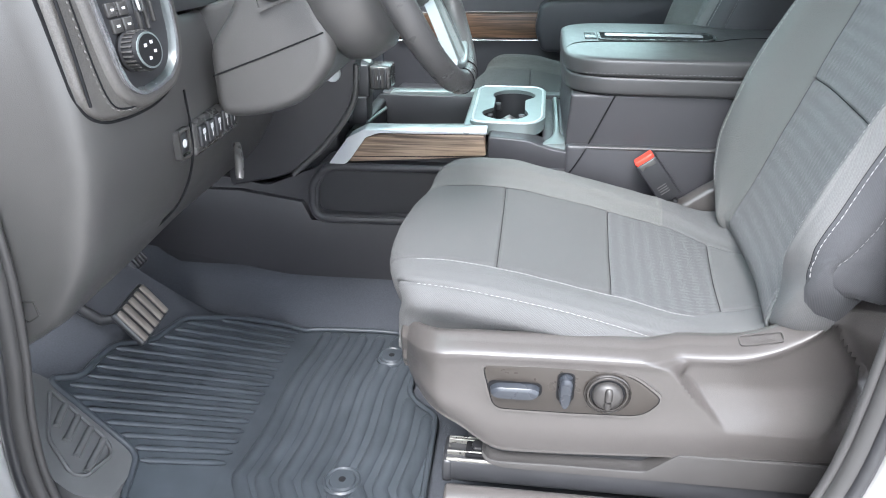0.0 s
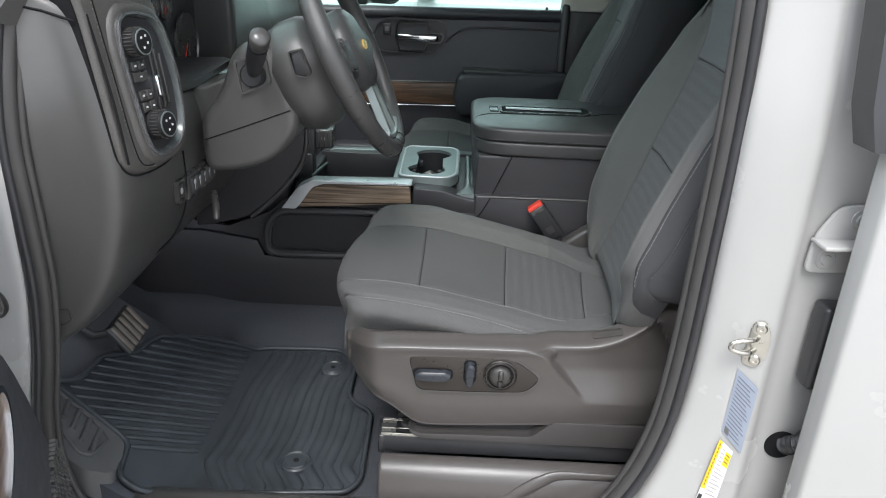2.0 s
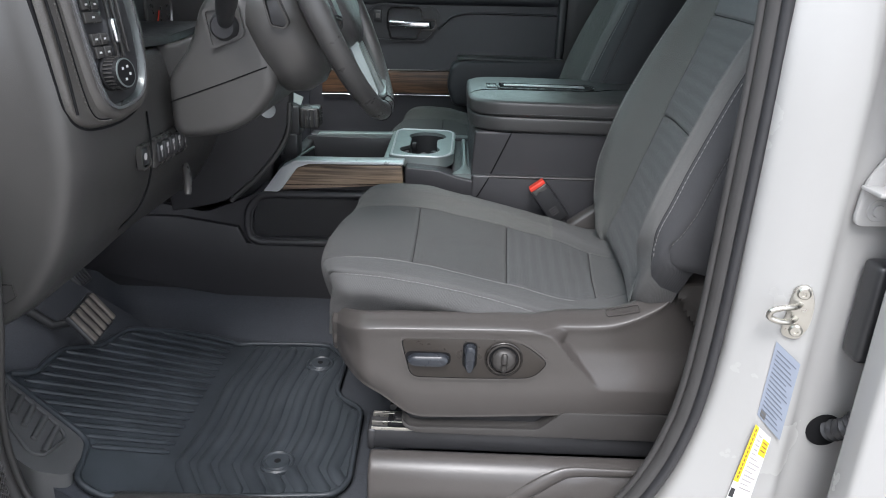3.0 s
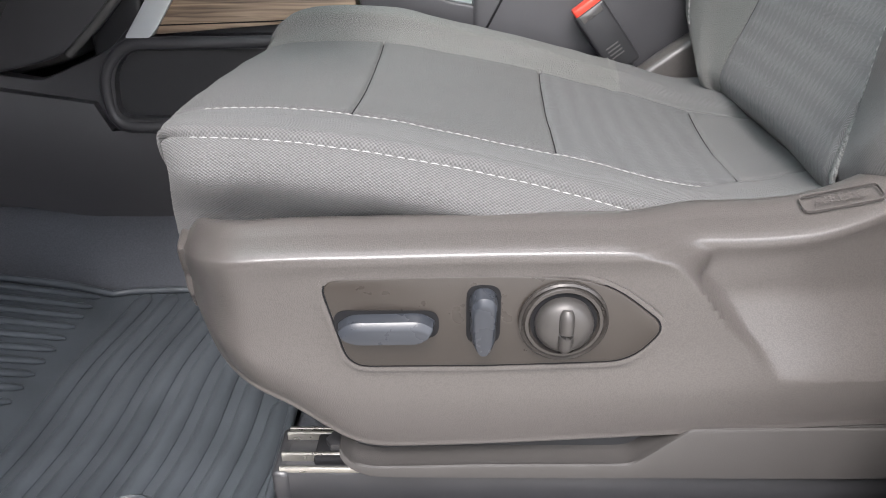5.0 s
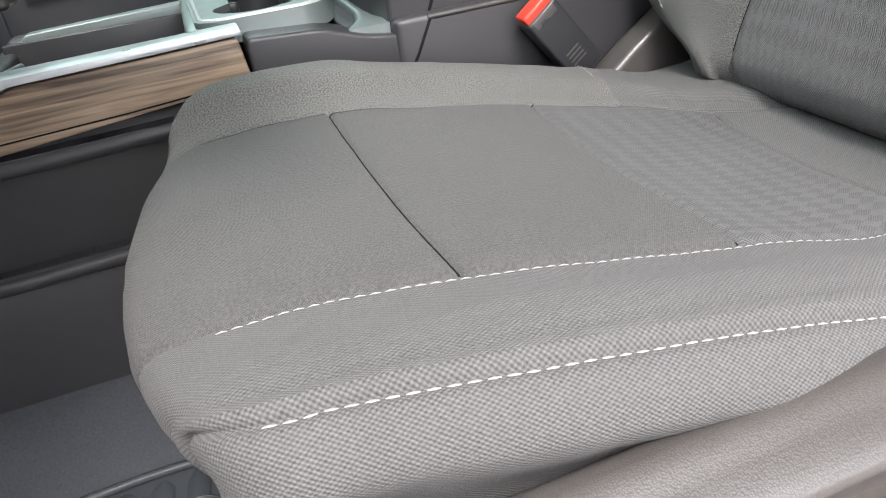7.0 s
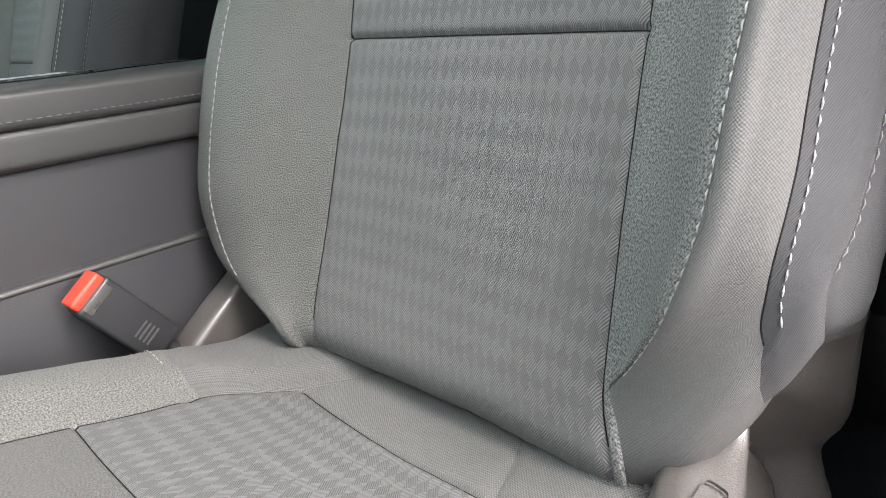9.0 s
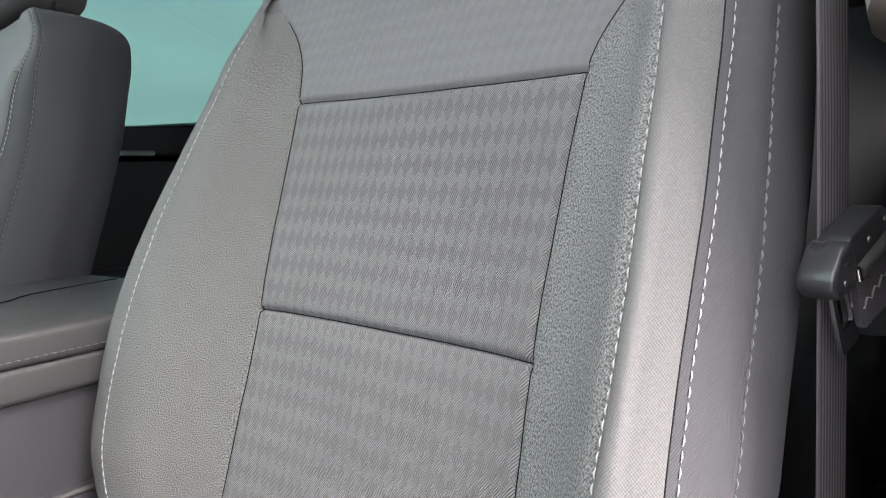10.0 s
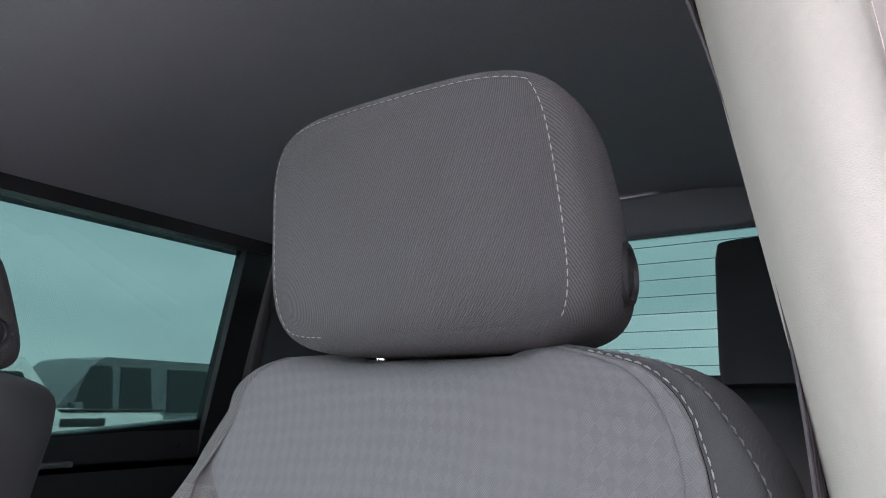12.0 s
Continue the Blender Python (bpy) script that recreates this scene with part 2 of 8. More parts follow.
def woven(name, colour, block=(0.0108, 0.0225), pitch=0.0019, depth=0.5, contrast=0.3):
    """Cloth of small upright diamonds, hatched with fine ribs and plain by turns; UV in metres."""
    m = material(name, colour, 0.85, 0, 0.10, 220.0, spec=0.25, sheen=0.06)
    nt = m.node_tree
    N, L = nt.nodes, nt.links
    bs = N["Principled BSDF"]
    hsv = [n for n in N if n.type == "HUE_SAT"][0]
    uv = N.new("ShaderNodeUVMap")
    sep = N.new("ShaderNodeSeparateXYZ")
    L.new(uv.outputs["UV"], sep.inputs[0])
    u, v = sep.outputs[0], sep.outputs[1]
    # a lattice of small diamonds
    fu = math_node(N, L, "PINGPONG", math_node(N, L, "DIVIDE", u, block[0]), 0.5)
    fv = math_node(N, L, "PINGPONG", math_node(N, L, "DIVIDE", v, block[1]), 0.5)
    saw = math_node(N, L, "ADD", fu, fv)
    # ribs at the two slants
    lean = math_node(N, L, "GREATER_THAN", saw, 0.5)
    q = math_node(N, L, "ADD", u, math_node(N, L, "MULTIPLY", v, 0.75))
    rib = math_node(N, L, "SINE", math_node(N, L, "MULTIPLY", q, 2 * math.pi / pitch))
    rib01 = math_node(N, L, "MULTIPLY_ADD", rib, 0.5, 0.5)
    q2 = math_node(N, L, "SUBTRACT", u, math_node(N, L, "MULTIPLY", v, 0.75))
    fine = math_node(N, L, "MULTIPLY_ADD", math_node(N, L, "SINE", math_node(N, L, "MULTIPLY", q2, 2 * math.pi / pitch)), 0.5, 0.5)
    hatched = math_node(N, L, "MULTIPLY", lean, rib01)
    plain = math_node(N, L, "MULTIPLY", math_node(N, L, "SUBTRACT", 1.0, lean), fine)
    tone2 = math_node(N, L, "ADD", math_node(N, L, "MULTIPLY_ADD", hatched, contrast * 2.0, 1.0 - contrast), math_node(N, L, "MULTIPLY", plain, contrast * 1.2))
    rib01 = math_node(N, L, "ADD", hatched, math_node(N, L, "MULTIPLY", plain, 0.8))
    mul = N.new("ShaderNodeMix")
    mul.data_type, mul.blend_type = "RGBA", "MULTIPLY"
    mul.inputs[0].default_value = 1.0
    L.new(hsv.outputs["Color"], mul.inputs[6])
    comb = N.new("ShaderNodeCombineColor")
    for k in range(3):
        L.new(tone2, comb.inputs[k])
    L.new(comb.outputs[0], mul.inputs[7])
    L.new(mul.outputs[2], bs.inputs["Base Color"])
    bp = N.new("ShaderNodeBump")
    bp.inputs["Strength"].default_value, bp.inputs["Distance"].default_value = depth, 0.0006
    L.new(rib01, bp.inputs["Height"])
    L.new(bp.outputs["Normal"], bs.inputs["Normal"])
    return m


def twill(name, colour, pitch=0.0014, depth=0.35, speckle=0.0, slant=0.7, fleck=800.0, dots=False, contrast=0.7):
    m = material(name, colour, 0.8, 0, 0.10, 260.0, spec=0.25, sheen=0.06)
    nt = m.node_tree
    N, L = nt.nodes, nt.links
    bs = N["Principled BSDF"]
    hsv = [n for n in N if n.type == "HUE_SAT"][0]
    uv = N.new("ShaderNodeUVMap")
    sep = N.new("ShaderNodeSeparateXYZ")
    L.new(uv.outputs["UV"], sep.inputs[0])
    q = math_node(N, L, "ADD", sep.outputs[0], math_node(N, L, "MULTIPLY", sep.outputs[1], slant))
    rib = math_node(N, L, "SINE", math_node(N, L, "MULTIPLY", q, 2 * math.pi / pitch))
    if dots:
        q2 = math_node(N, L, "SUBTRACT", sep.outputs[0], math_node(N, L, "MULTIPLY", sep.outputs[1], slant))
        rib2 = math_node(N, L, "SINE", math_node(N, L, "MULTIPLY", q2, 2 * math.pi / pitch))
        rib = math_node(N, L, "MULTIPLY_ADD", rib, 0.55, math_node(N, L, "MULTIPLY", rib2, 0.45))
    rib01 = math_node(N, L, "MULTIPLY_ADD", rib, 0.5, 0.5)
    nz = N.new("ShaderNodeTexNoise")
    nz.inputs["Scale"].default_value, nz.inputs["Detail"].default_value = fleck, 2.0
    L.new(uv.outputs["UV"], nz.inputs["Vector"])
    spread = N.new("ShaderNodeMapRange")
    spread.inputs["From Min"].default_value, spread.inputs["From Max"].default_value = 0.36, 0.64
    L.new(nz.outputs["Fac"], spread.inputs["Value"])
    yarn = spread.outputs["Result"]
    h = math_node(N, L, "ADD", math_node(N, L, "MULTIPLY", rib01, 1.0 - speckle), math_node(N, L, "MULTIPLY", yarn, speckle * 2))
    ribs = math_node(N, L, "MULTIPLY_ADD", rib01, contrast * (1.0 - 0.6 * speckle), 1.0 - 0.5 * contrast * (1.0 - 0.6 * speckle) - 0.6 * speckle)
    tone = math_node(N, L, "MULTIPLY_ADD", yarn, speckle * 1.2, ribs)
    mul = N.new("ShaderNodeMix")
    mul.data_type, mul.blend_type = "RGBA", "MULTIPLY"
    mul.inputs[0].default_value = 1.0
    L.new(hsv.outputs["Color"], mul.inputs[6])
    comb = N.new("ShaderNodeCombineColor")
    for k in range(3):
        L.new(tone, comb.inputs[k])
    L.new(comb.outputs[0], mul.inputs[7])
    L.new(mul.outputs[2], bs.inputs["Base Color"])
    bp = N.new("ShaderNodeBump")
    bp.inputs["Strength"].default_value, bp.inputs["Distance"].default_value = depth, 0.0006
    L.new(h, bp.inputs["Height"])
    L.new(bp.outputs["Normal"], bs.inputs["Normal"])
    return m


def glass(name, tint, gloss=0.9):
    m = bpy.data.materials.new(name)
    m.use_nodes = True
    N, L = m.node_tree.nodes, m.node_tree.links
    N.clear()
    out, mix, tr, gl, fr = (N.new(k) for k in ("ShaderNodeOutputMaterial", "ShaderNodeMixShader", "ShaderNodeBsdfTransparent", "ShaderNodeBsdfGlossy", "ShaderNodeFresnel"))
    tr.inputs["Color"].default_value = (*tint, 1)
    gl.inputs["Roughness"].default_value = 0.02
    fr.inputs["IOR"].default_value = 1.3
    L.new(fr.outputs[0], mix.inputs[0])
    L.new(tr.outputs[0], mix.inputs[1])
    L.new(gl.outputs[0], mix.inputs[2])
    L.new(mix.outputs[0], out.inputs[0])
    return m


def wood_material(name, along="x", dark=(0.055, 0.034, 0.022), light=(0.40, 0.295, 0.205)):
    m = material(name, (0.2, 0.12, 0.08), 0.35, 0, 0.1, 40, grain=0.15, grain_scale=500)
    N, L = m.node_tree.nodes, m.node_tree.links
    bs = N["Principled BSDF"]
    tc, mp, nz, rp = (N.new(k) for k in ("ShaderNodeTexCoord", "ShaderNodeMapping", "ShaderNodeTexNoise", "ShaderNodeValToRGB"))
    mp.inputs["Scale"].default_value = (6, 160, 160)
    nz.inputs["Scale"].default_value, nz.inputs["Detail"].default_value, nz.inputs["Distortion"].default_value = 1.0, 5.0, 0.6
    rp.color_ramp.elements[0].position, rp.color_ramp.elements[1].position = 0.3, 0.68
    rp.color_ramp.elements[0].color, rp.color_ramp.elements[1].color = (*dark, 1), (*light, 1)
    L.new(tc.outputs["Object"], mp.inputs["Vector"])
    L.new(mp.outputs["Vector"], nz.inputs["Vector"])
    L.new(nz.outputs["Fac"], rp.inputs["Fac"])
    L.new(rp.outputs["Color"], bs.inputs["Base Color"])
    return m


M_INSERT = woven("woven_cloth", (0.128, 0.126, 0.126), contrast=0.42, depth=0.8)
M_BOLSTER = twill("pale_bolster_twill", (0.112, 0.110, 0.108), pitch=0.0017, depth=0.5, slant=0.85, dots=True, contrast=0.45, speckle=0.12, fleck=600.0)
M_PLAIN = twill("woven_cloth_plain", (0.082, 0.081, 0.080), pitch=0.0019, depth=0.9, slant=1.6, speckle=0.35, fleck=520.0, dots=True, contrast=0.9)
# Same cloth as M_INSERT, darkened to stand in for dimmer light.
M_INSERTDIM = woven("woven_cloth_dimmed", (0.096, 0.096, 0.097), contrast=0.42, depth=0.6)
M_UPPER = woven("woven_cloth_upper", (0.128, 0.127, 0.130), block=(0.0108, 0.0150), pitch=0.0016, contrast=0.15, depth=0.32)
M_TWILL = twill("bolster_twill", (0.098, 0.097, 0.096), pitch=0.0021, depth=0.9, slant=0.7, dots=True, contrast=0.95, speckle=0.15, fleck=600.0)
M_HEATHER = twill("heather_cloth", (0.122, 0.122, 0.116), pitch=0.0016, depth=0.9, speckle=0.72, fleck=700.0)
# Same heather cloth; the base is set apart to follow the inset's light.
M_HEATHERINSET = twill("heather_cloth_inset", (0.138, 0.140, 0.136), pitch=0.0018, depth=0.55, speckle=0.85, fleck=620.0)
# Same twill as the bolster; shade on the sides is put into its base.
M_SIDECLOTH = twill("side_cloth_shaded", (0.056, 0.056, 0.059), pitch=0.0015, depth=0.35, contrast=0.35)
M_THREAD = material("stitch_thread", (0.29, 0.286, 0.28), 0.7, 0, 0.1, 300)
M_DARKTHREAD = material("dark_thread", (0.16, 0.16, 0.16), 0.7, 0, 0.1, 300)
M_TRIM = material("grained_plastic", (0.071, 0.064, 0.060), 0.31, 0, 0.04, 60, grain=0.12, grain_scale=1000, rough_vary=0.02, spec=0.66, kind="leather", tint=0.18)
M_PANEL = material("satin_plastic", (0.030, 0.025, 0.021), 0.30, 0, 0.05, 60, grain=0.12, grain_scale=1800)
M_SWITCH = material("switch_plastic", (0.028, 0.031, 0.037), 0.28, 0, 0.05, 60, spec=0.38)
M_DASH = material("dash_plastic", (0.063, 0.061, 0.059), 0.33, 0, 0.05, 40, rough_vary=0.05, grain=0.3, grain_scale=1100, spec=0.6)
M_CONSOLE = material("console_plastic", (0.041, 0.040, 0.043), 0.36, 0, 0.05, 40, rough_vary=0.05, grain=0.3, grain_scale=1300, spec=0.5)
M_PADVINYL = material("dash_pad_vinyl", (0.078, 0.073, 0.068), 0.36, 0, 0.06, 40, rough_vary=0.05, grain=0.45, grain_scale=700, spec=0.6, kind="leather", tint=0.2)
M_VINYL = material("soft_vinyl", (0.052, 0.051, 0.051), 0.33, 0, 0.05, 40, rough_vary=0.05, grain=0.35, grain_scale=1000, spec=0.6)
M_BLACK = material("black_plastic", (0.03, 0.03, 0.032), 0.35, 0, 0.1, 50, grain=0.1, grain_scale=900)
M_DARK = material("dark_recess", (0.012, 0.012, 0.013), 0.8, 0, 0.1, 50, spec=0.1)
M_RUBBER = material("rubber_mat", (0.045, 0.051, 0.058), 0.36, 0, 0.35, 14, grain=0.25, grain_scale=700, big=5, spec=0.36)
M_SEAL = material("rubber_seal", (0.046, 0.044, 0.043), 0.5, 0, 0.12, 30, grain=0.15, grain_scale=800)
M_CARPET = material("carpet", (0.064, 0.068, 0.077), 0.95, 0, 0.3, 400, grain=1.0, grain_scale=1500, spec=0.1)
M_SATIN = material("satin_metal", (0.60, 0.62, 0.63), 0.32, 0.4, 0.05, 30)
M_BEZEL = material("brushed_bezel", (0.60, 0.61, 0.63), 0.20, 0.9, 0.06, 120)
M_BEZELDARK = material("dark_satin_frame", (0.10, 0.11, 0.11), 0.25, 0.4, 0.05, 60)
M_CHROME = material("chrome", (0.8, 0.81, 0.82), 0.1, 1.0, 0.03, 20)
M_MIRROR = material("mirror", (0.85, 0.87, 0.88), 0.03, 1.0, 0.02, 20)
M_STEEL = material("zinc_steel", (0.55, 0.53, 0.48), 0.3, 0.9, 0.1, 60)
M_PAINT = material("white_paint", (0.37, 0.365, 0.355), 0.25, 0, 0.02, 8)
M_PILLAR = material("pale_trim_cloth", (0.52, 0.488, 0.432), 0.85, 0, 0.05, 200, grain=0.4, grain_scale=1400)
M_LINER = material("headliner_cloth", (0.36, 0.36, 0.41), 0.95, 0, 0.08, 200, grain=0.4, grain_scale=1200)
M_LEATHER = material("wheel_leather", (0.05, 0.049, 0.048), 0.32, 0, 0.1, 40, grain=0.35, grain_scale=800, kind="leather")
M_RED = material("red_plastic", (0.75, 0.06, 0.035), 0.35, 0, 0.05, 40)
M_WOOD = wood_material("open_pore_wood")
M_SILVERPLASTIC = material("silver_plastic", (0.24, 0.275, 0.27), 0.33, 0.5, 0.04, 40)
M_WHITEMARK = material("white_marking", (0.6, 0.6, 0.6), 0.5, 0, 0.03, 40)
M_YELLOW = material("yellow_label", (0.85, 0.55, 0.02), 0.45, 0, 0.04, 40)
M_LABEL = material("grey_label", (0.25, 0.28, 0.34), 0.35, 0, 0.05, 40)
M_GOLD = material("gold_emblem", (0.65, 0.42, 0.1), 0.3, 0.6, 0.05, 40)
M_BELT = twill("belt_webbing", (0.085, 0.077, 0.084), pitch=0.0047, depth=0.9, slant=0.0, contrast=1.3)
M_GLASS = glass("tinted_glass", (0.80, 0.92, 0.88))
M_PRIVACY = glass("dark_tinted_glass", (0.172, 0.250, 0.236))
M_PEDAL = material("worn_pedal_rubber", (0.16, 0.14, 0.12), 0.55, 0, 0.3, 60, grain=0.3, grain_scale=700)
# Ground tone raised so that it bounces light up into the cab.
M_BOUNCEGROUND = material("pale_bounce_ground", (0.33, 0.31, 0.285), 0.9, 0, 0.25, 8, grain=0.6, grain_scale=120, big=0.4)
M_GRASS = material("grass", (0.09, 0.16, 0.035), 0.95, 0, 0.35, 3, grain=0.8, grain_scale=40, big=0.15)

# ---- upholstered surfaces: a grid of rows and columns, with seams on its lines ----
def interp(table, x):
    """A smooth value from (x, value) pairs."""
    if x <= table[0][0]:
        return table[0][1]
    for (a, p), (b, q) in zip(table, table[1:]):
        if x <= b:
            t = (x - a) / (b - a)
            i = table.index((a, p))
            m0 = (q - table[i - 1][1]) / (b - table[i - 1][0]) if i > 0 else (q - p) / (b - a)
            m1 = (table[i + 2][1] - p) / (table[i + 2][0] - a) if i + 2 < len(table) else (q - p) / (b - a)
            h = b - a
            return (2 * t ** 3 - 3 * t * t + 1) * p + (t ** 3 - 2 * t * t + t) * h * m0 + (3 * t * t - 2 * t ** 3) * q + (t ** 3 - t * t) * h * m1
    return table[-1][1]


def column_points(ctrl, per):
    """Points along a curve through the control points, per steps to each span, set closer near the spans' ends."""
    P, out = [Vector(c) for c in ctrl], []
    for k in range(len(P) - 1):
        a, b, c, d = P[max(k - 1, 0)], P[k], P[k + 1], P[min(k + 2, len(P) - 1)]
        for j in range(per):
            t = j / per
            t = t - 0.11 * math.sin(2 * math.pi * t)
            out.append(0.5 * (2 * b + (c - a) * t + (2 * a - 5 * b + 4 * c - d) * t * t + (3 * b - a - 3 * c + d) * t ** 3))
    out.append(P[-1])
    return out


def with_seams(base, seams, spread=(0.0, 0.0014, 0.003, 0.0055)):
    """Row places with extra rows close to each seam."""
    vals = [v for v in base if all(abs(v - s) > spread[-1] * 1.3 for s in seams)]
    for s in seams:
        vals += [s + k for k in spread] + [s - k for k in spread if k]
    return sorted(set(round(v, 5) for v in vals))


class Cloth:
    def __init__(self, rows):
        self.P = rows
        R, C = len(rows), len(rows[0])
        self.R, self.C = R, C
        self.Nn = [[None] * C for _ in range(R)]
        for r in range(R):
            for c in range(C):
                a = rows[min(r + 1, R - 1)][c] - rows[max(r - 1, 0)][c]
                b = rows[r][min(c + 1, C - 1)] - rows[r][max(c - 1, 0)]
                n = a.cross(b)
                self.Nn[r][c] = n.normalized() if n.length > 1e-9 else Vector((0, 0, 1))
        mr, mc = R // 2, C // 2
        self.V, self.U = [0.0], [0.0]
        for r in range(1, R):
            self.V.append(self.V[-1] + (rows[r][mc] - rows[r - 1][mc]).length)
        for c in range(1, C):
            self.U.append(self.U[-1] + (rows[mr][c] - rows[mr][c - 1]).length)
        # lengths along each column, from the middle row both ways
        self.W = [[self.V[mr]] * C for _ in range(R)]
        for c in range(C):
            for r in range(mr + 1, R):
                self.W[r][c] = self.W[r - 1][c] + (rows[r][c] - rows[r - 1][c]).length
            for r in range(mr - 1, -1, -1):
                self.W[r][c] = self.W[r + 1][c] - (rows[r][c] - rows[r + 1][c]).length

        # lengths along each row, from the middle column both ways
        self.X = [[self.U[mc]] * C for _ in range(R)]
        for r in range(R):
            for c in range(mc + 1, C):
                self.X[r][c] = self.X[r][c - 1] + (rows[r][c] - rows[r][c - 1]).length
            for c in range(mc - 1, -1, -1):
                self.X[r][c] = self.X[r][c + 1] - (rows[r][c] - rows[r][c + 1]).length

    def dent(self, amount):
        """Moves each point along its normal by amount(r, c)."""
        for r in range(self.R):
            for c in range(self.C):
                k = amount(r, c)
                if k:
                    self.P[r][c] = self.P[r][c] + self.Nn[r][c] * k

    def piece(self, pick):
        b = bmesh.new()
        uvl = b.loops.layers.uv.new("UVMap")
        made = {}

        def vert(r, c):
            if (r, c) not in made:
                made[r, c] = b.verts.new(self.P[r][c])
            return made[r, c]
        for r in range(self.R - 1):
            for c in range(self.C - 1):
                if pick(r, c):
                    q = ((r, c), (r, c + 1), (r + 1, c + 1), (r + 1, c))
                    if (self.P[r][c] - self.P[r + 1][c]).length < 1e-7 and (self.P[r][c + 1] - self.P[r + 1][c + 1]).length < 1e-7:
                        continue
                    f = b.faces.new([vert(*k) for k in q])
                    f.smooth = True
                    for lp, (i, j) in zip(f.loops, q):
                        lp[uvl].uv = (self.X[i][j], self.W[i][j])
        return b

    def line(self, places):
        """(place, normal) pairs along fractional (row, column) places."""
        out = []
        for r, c in places:
            i, j = min(int(r), self.R - 2), min(int(c), self.C - 2)
            a, b = r - i, c - j
            p = self.P[i][j] * (1 - a) * (1 - b) + self.P[i + 1][j] * a * (1 - b) + self.P[i][j + 1] * (1 - a) * b + self.P[i + 1][j + 1] * a * b
            out.append((p, self.Nn[i][j]))
        return out


PER = 9


def cushion_cloth():
    zt = [(-0.2, 1.0), (-0.1, 1.010), (-0.03, 1.007), (0.04, 0.997), (0.14, 0.976), (0.22, 0.956), (0.3, 0.942), (0.38, 0.944), (0.45, 0.95)]
    y_seam_o = [(-0.2, 0.885), (-0.1, 0.873), (0.0, 0.867), (0.15, 0.868), (0.22, 0.868), (0.26, 0.876), (0.30, 0.899), (0.45, 0.95)]
    y_seam_i = [(-0.2, 1.205), (-0.05, 1.190), (0.15, 1.172), (0.24, 1.170), (0.3, 1.128), (0.36, 1.09), (0.45, 1.06)]
    slant = [(-0.2, 0.0), (-0.03, 0.0), (0.14, 0.07), (0.3, 0.12), (0.4, 0.16), (0.5, 0.16)]
    crown = [(-0.2, 0.014), (0.1, 0.017), (0.28, 0.02), (0.45, 0.03)]
    seams = [-0.032, 0.138, 0.300]
    xs = with_seams([-0.112 + 0.009 * k for k in range(62)], seams)
    rows, tags = [], []

    def ring(x, dz=1.0, pull=0.0, shrink=0.0):
        t, so, si, k = interp(zt, x), interp(y_seam_o, x), interp(y_seam_i, x), interp(crown, x)
        fr = max(0.0, min(1.0, (0.30 - x) / 0.32))
        re = max(0.0, min(1.0, (x - 0.05) / 0.2))
        wear = 0.004 * noise.noise(Vector((x * 9, 3.1, 0)))
        tuck = 0.013 * max(0.0, min(1.0, (x - 0.20) / 0.14)) ** 1.3
        c = [(0.80 + tuck, 0.90), (0.788 + tuck, 0.958 + 0.4 * (t - 1.0)), (0.767 + tuck, t - 0.009), (0.786 + tuck, t + 0.016), (0.824 + tuck * 0.6, t + k + 0.004), (so, t + 0.013),
             (so + (si - so) * 0.5, t + 0.004 + wear), (si, t + 0.008), (si + 0.040, t + 0.014 + 0.020 * fr + 0.006 * re), (1.266, t - 0.004 + 0.034 * fr + 0.017 * re), (1.286, t - 0.04), (1.278, 0.90)]
        zb = 0.872
        return [Vector((x - pull, 1.02 + (y - 1.02) * (1 - shrink), zb + (z - zb) * dz)) for y, z in c]
    nose = 14

    def lead(x):
        """How much the sides draw in towards the front corners."""
        return 0.072 * max(0.0, (0.03 - x) / 0.14) ** 2.2
    shape = [(0.0, 1.0), (0.034, 0.992), (0.060, 0.955), (0.075, 0.88), (0.081, 0.77), (0.079, 0.62), (0.072, 0.45), (0.064, 0.32), (0.052, 0.25)]
    curve = spline([(a, b, 0) for a, b in shape], nose)
    for k in range(nose, 0, -1):
        a, b = curve[k].x, curve[k].y
        pts = column_points(ring(-0.108, b), PER)
        turn = 1.0 if k > nose * 0.45 else min(1.0, a / 0.08)
        full = column_points(ring(-0.108), PER)
        for p, q in zip(pts, full):
            e = min(abs((p.y - 1.02) / 0.262), 1.0)
            p.x -= a * ((1.17 - 0.62 * e ** 2.2) if p.y < 1.02 else (1.17 - 0.85 * e ** 3))
            if p.y < 1.02:
                # the side cloth stays upright as it wraps round the corner
                p.z += (q.z - p.z) * 0.75 * e ** 4
            p.y = 1.02 + (p.y - 1.02) * (1 - lead(-0.108) - (0.13 if p.y < 1.02 else 0.20) * (1 - math.sqrt(1 - turn * turn * 0.98)) - 0.09 * (k / nose) ** 3)
        rows.append(pts)
        tags.append(-0.112 - 0.006 * k)
    for x in xs:
        pts = column_points(ring(x), PER)
        for p in pts:
            p.y = 1.02 + (p.y - 1.02) * (1 - lead(x))
            p.x += interp(slant, x) * (p.y - 1.02)
        rows.append(pts)
        tags.append(x)
    return Cloth(rows), tags, seams, nose


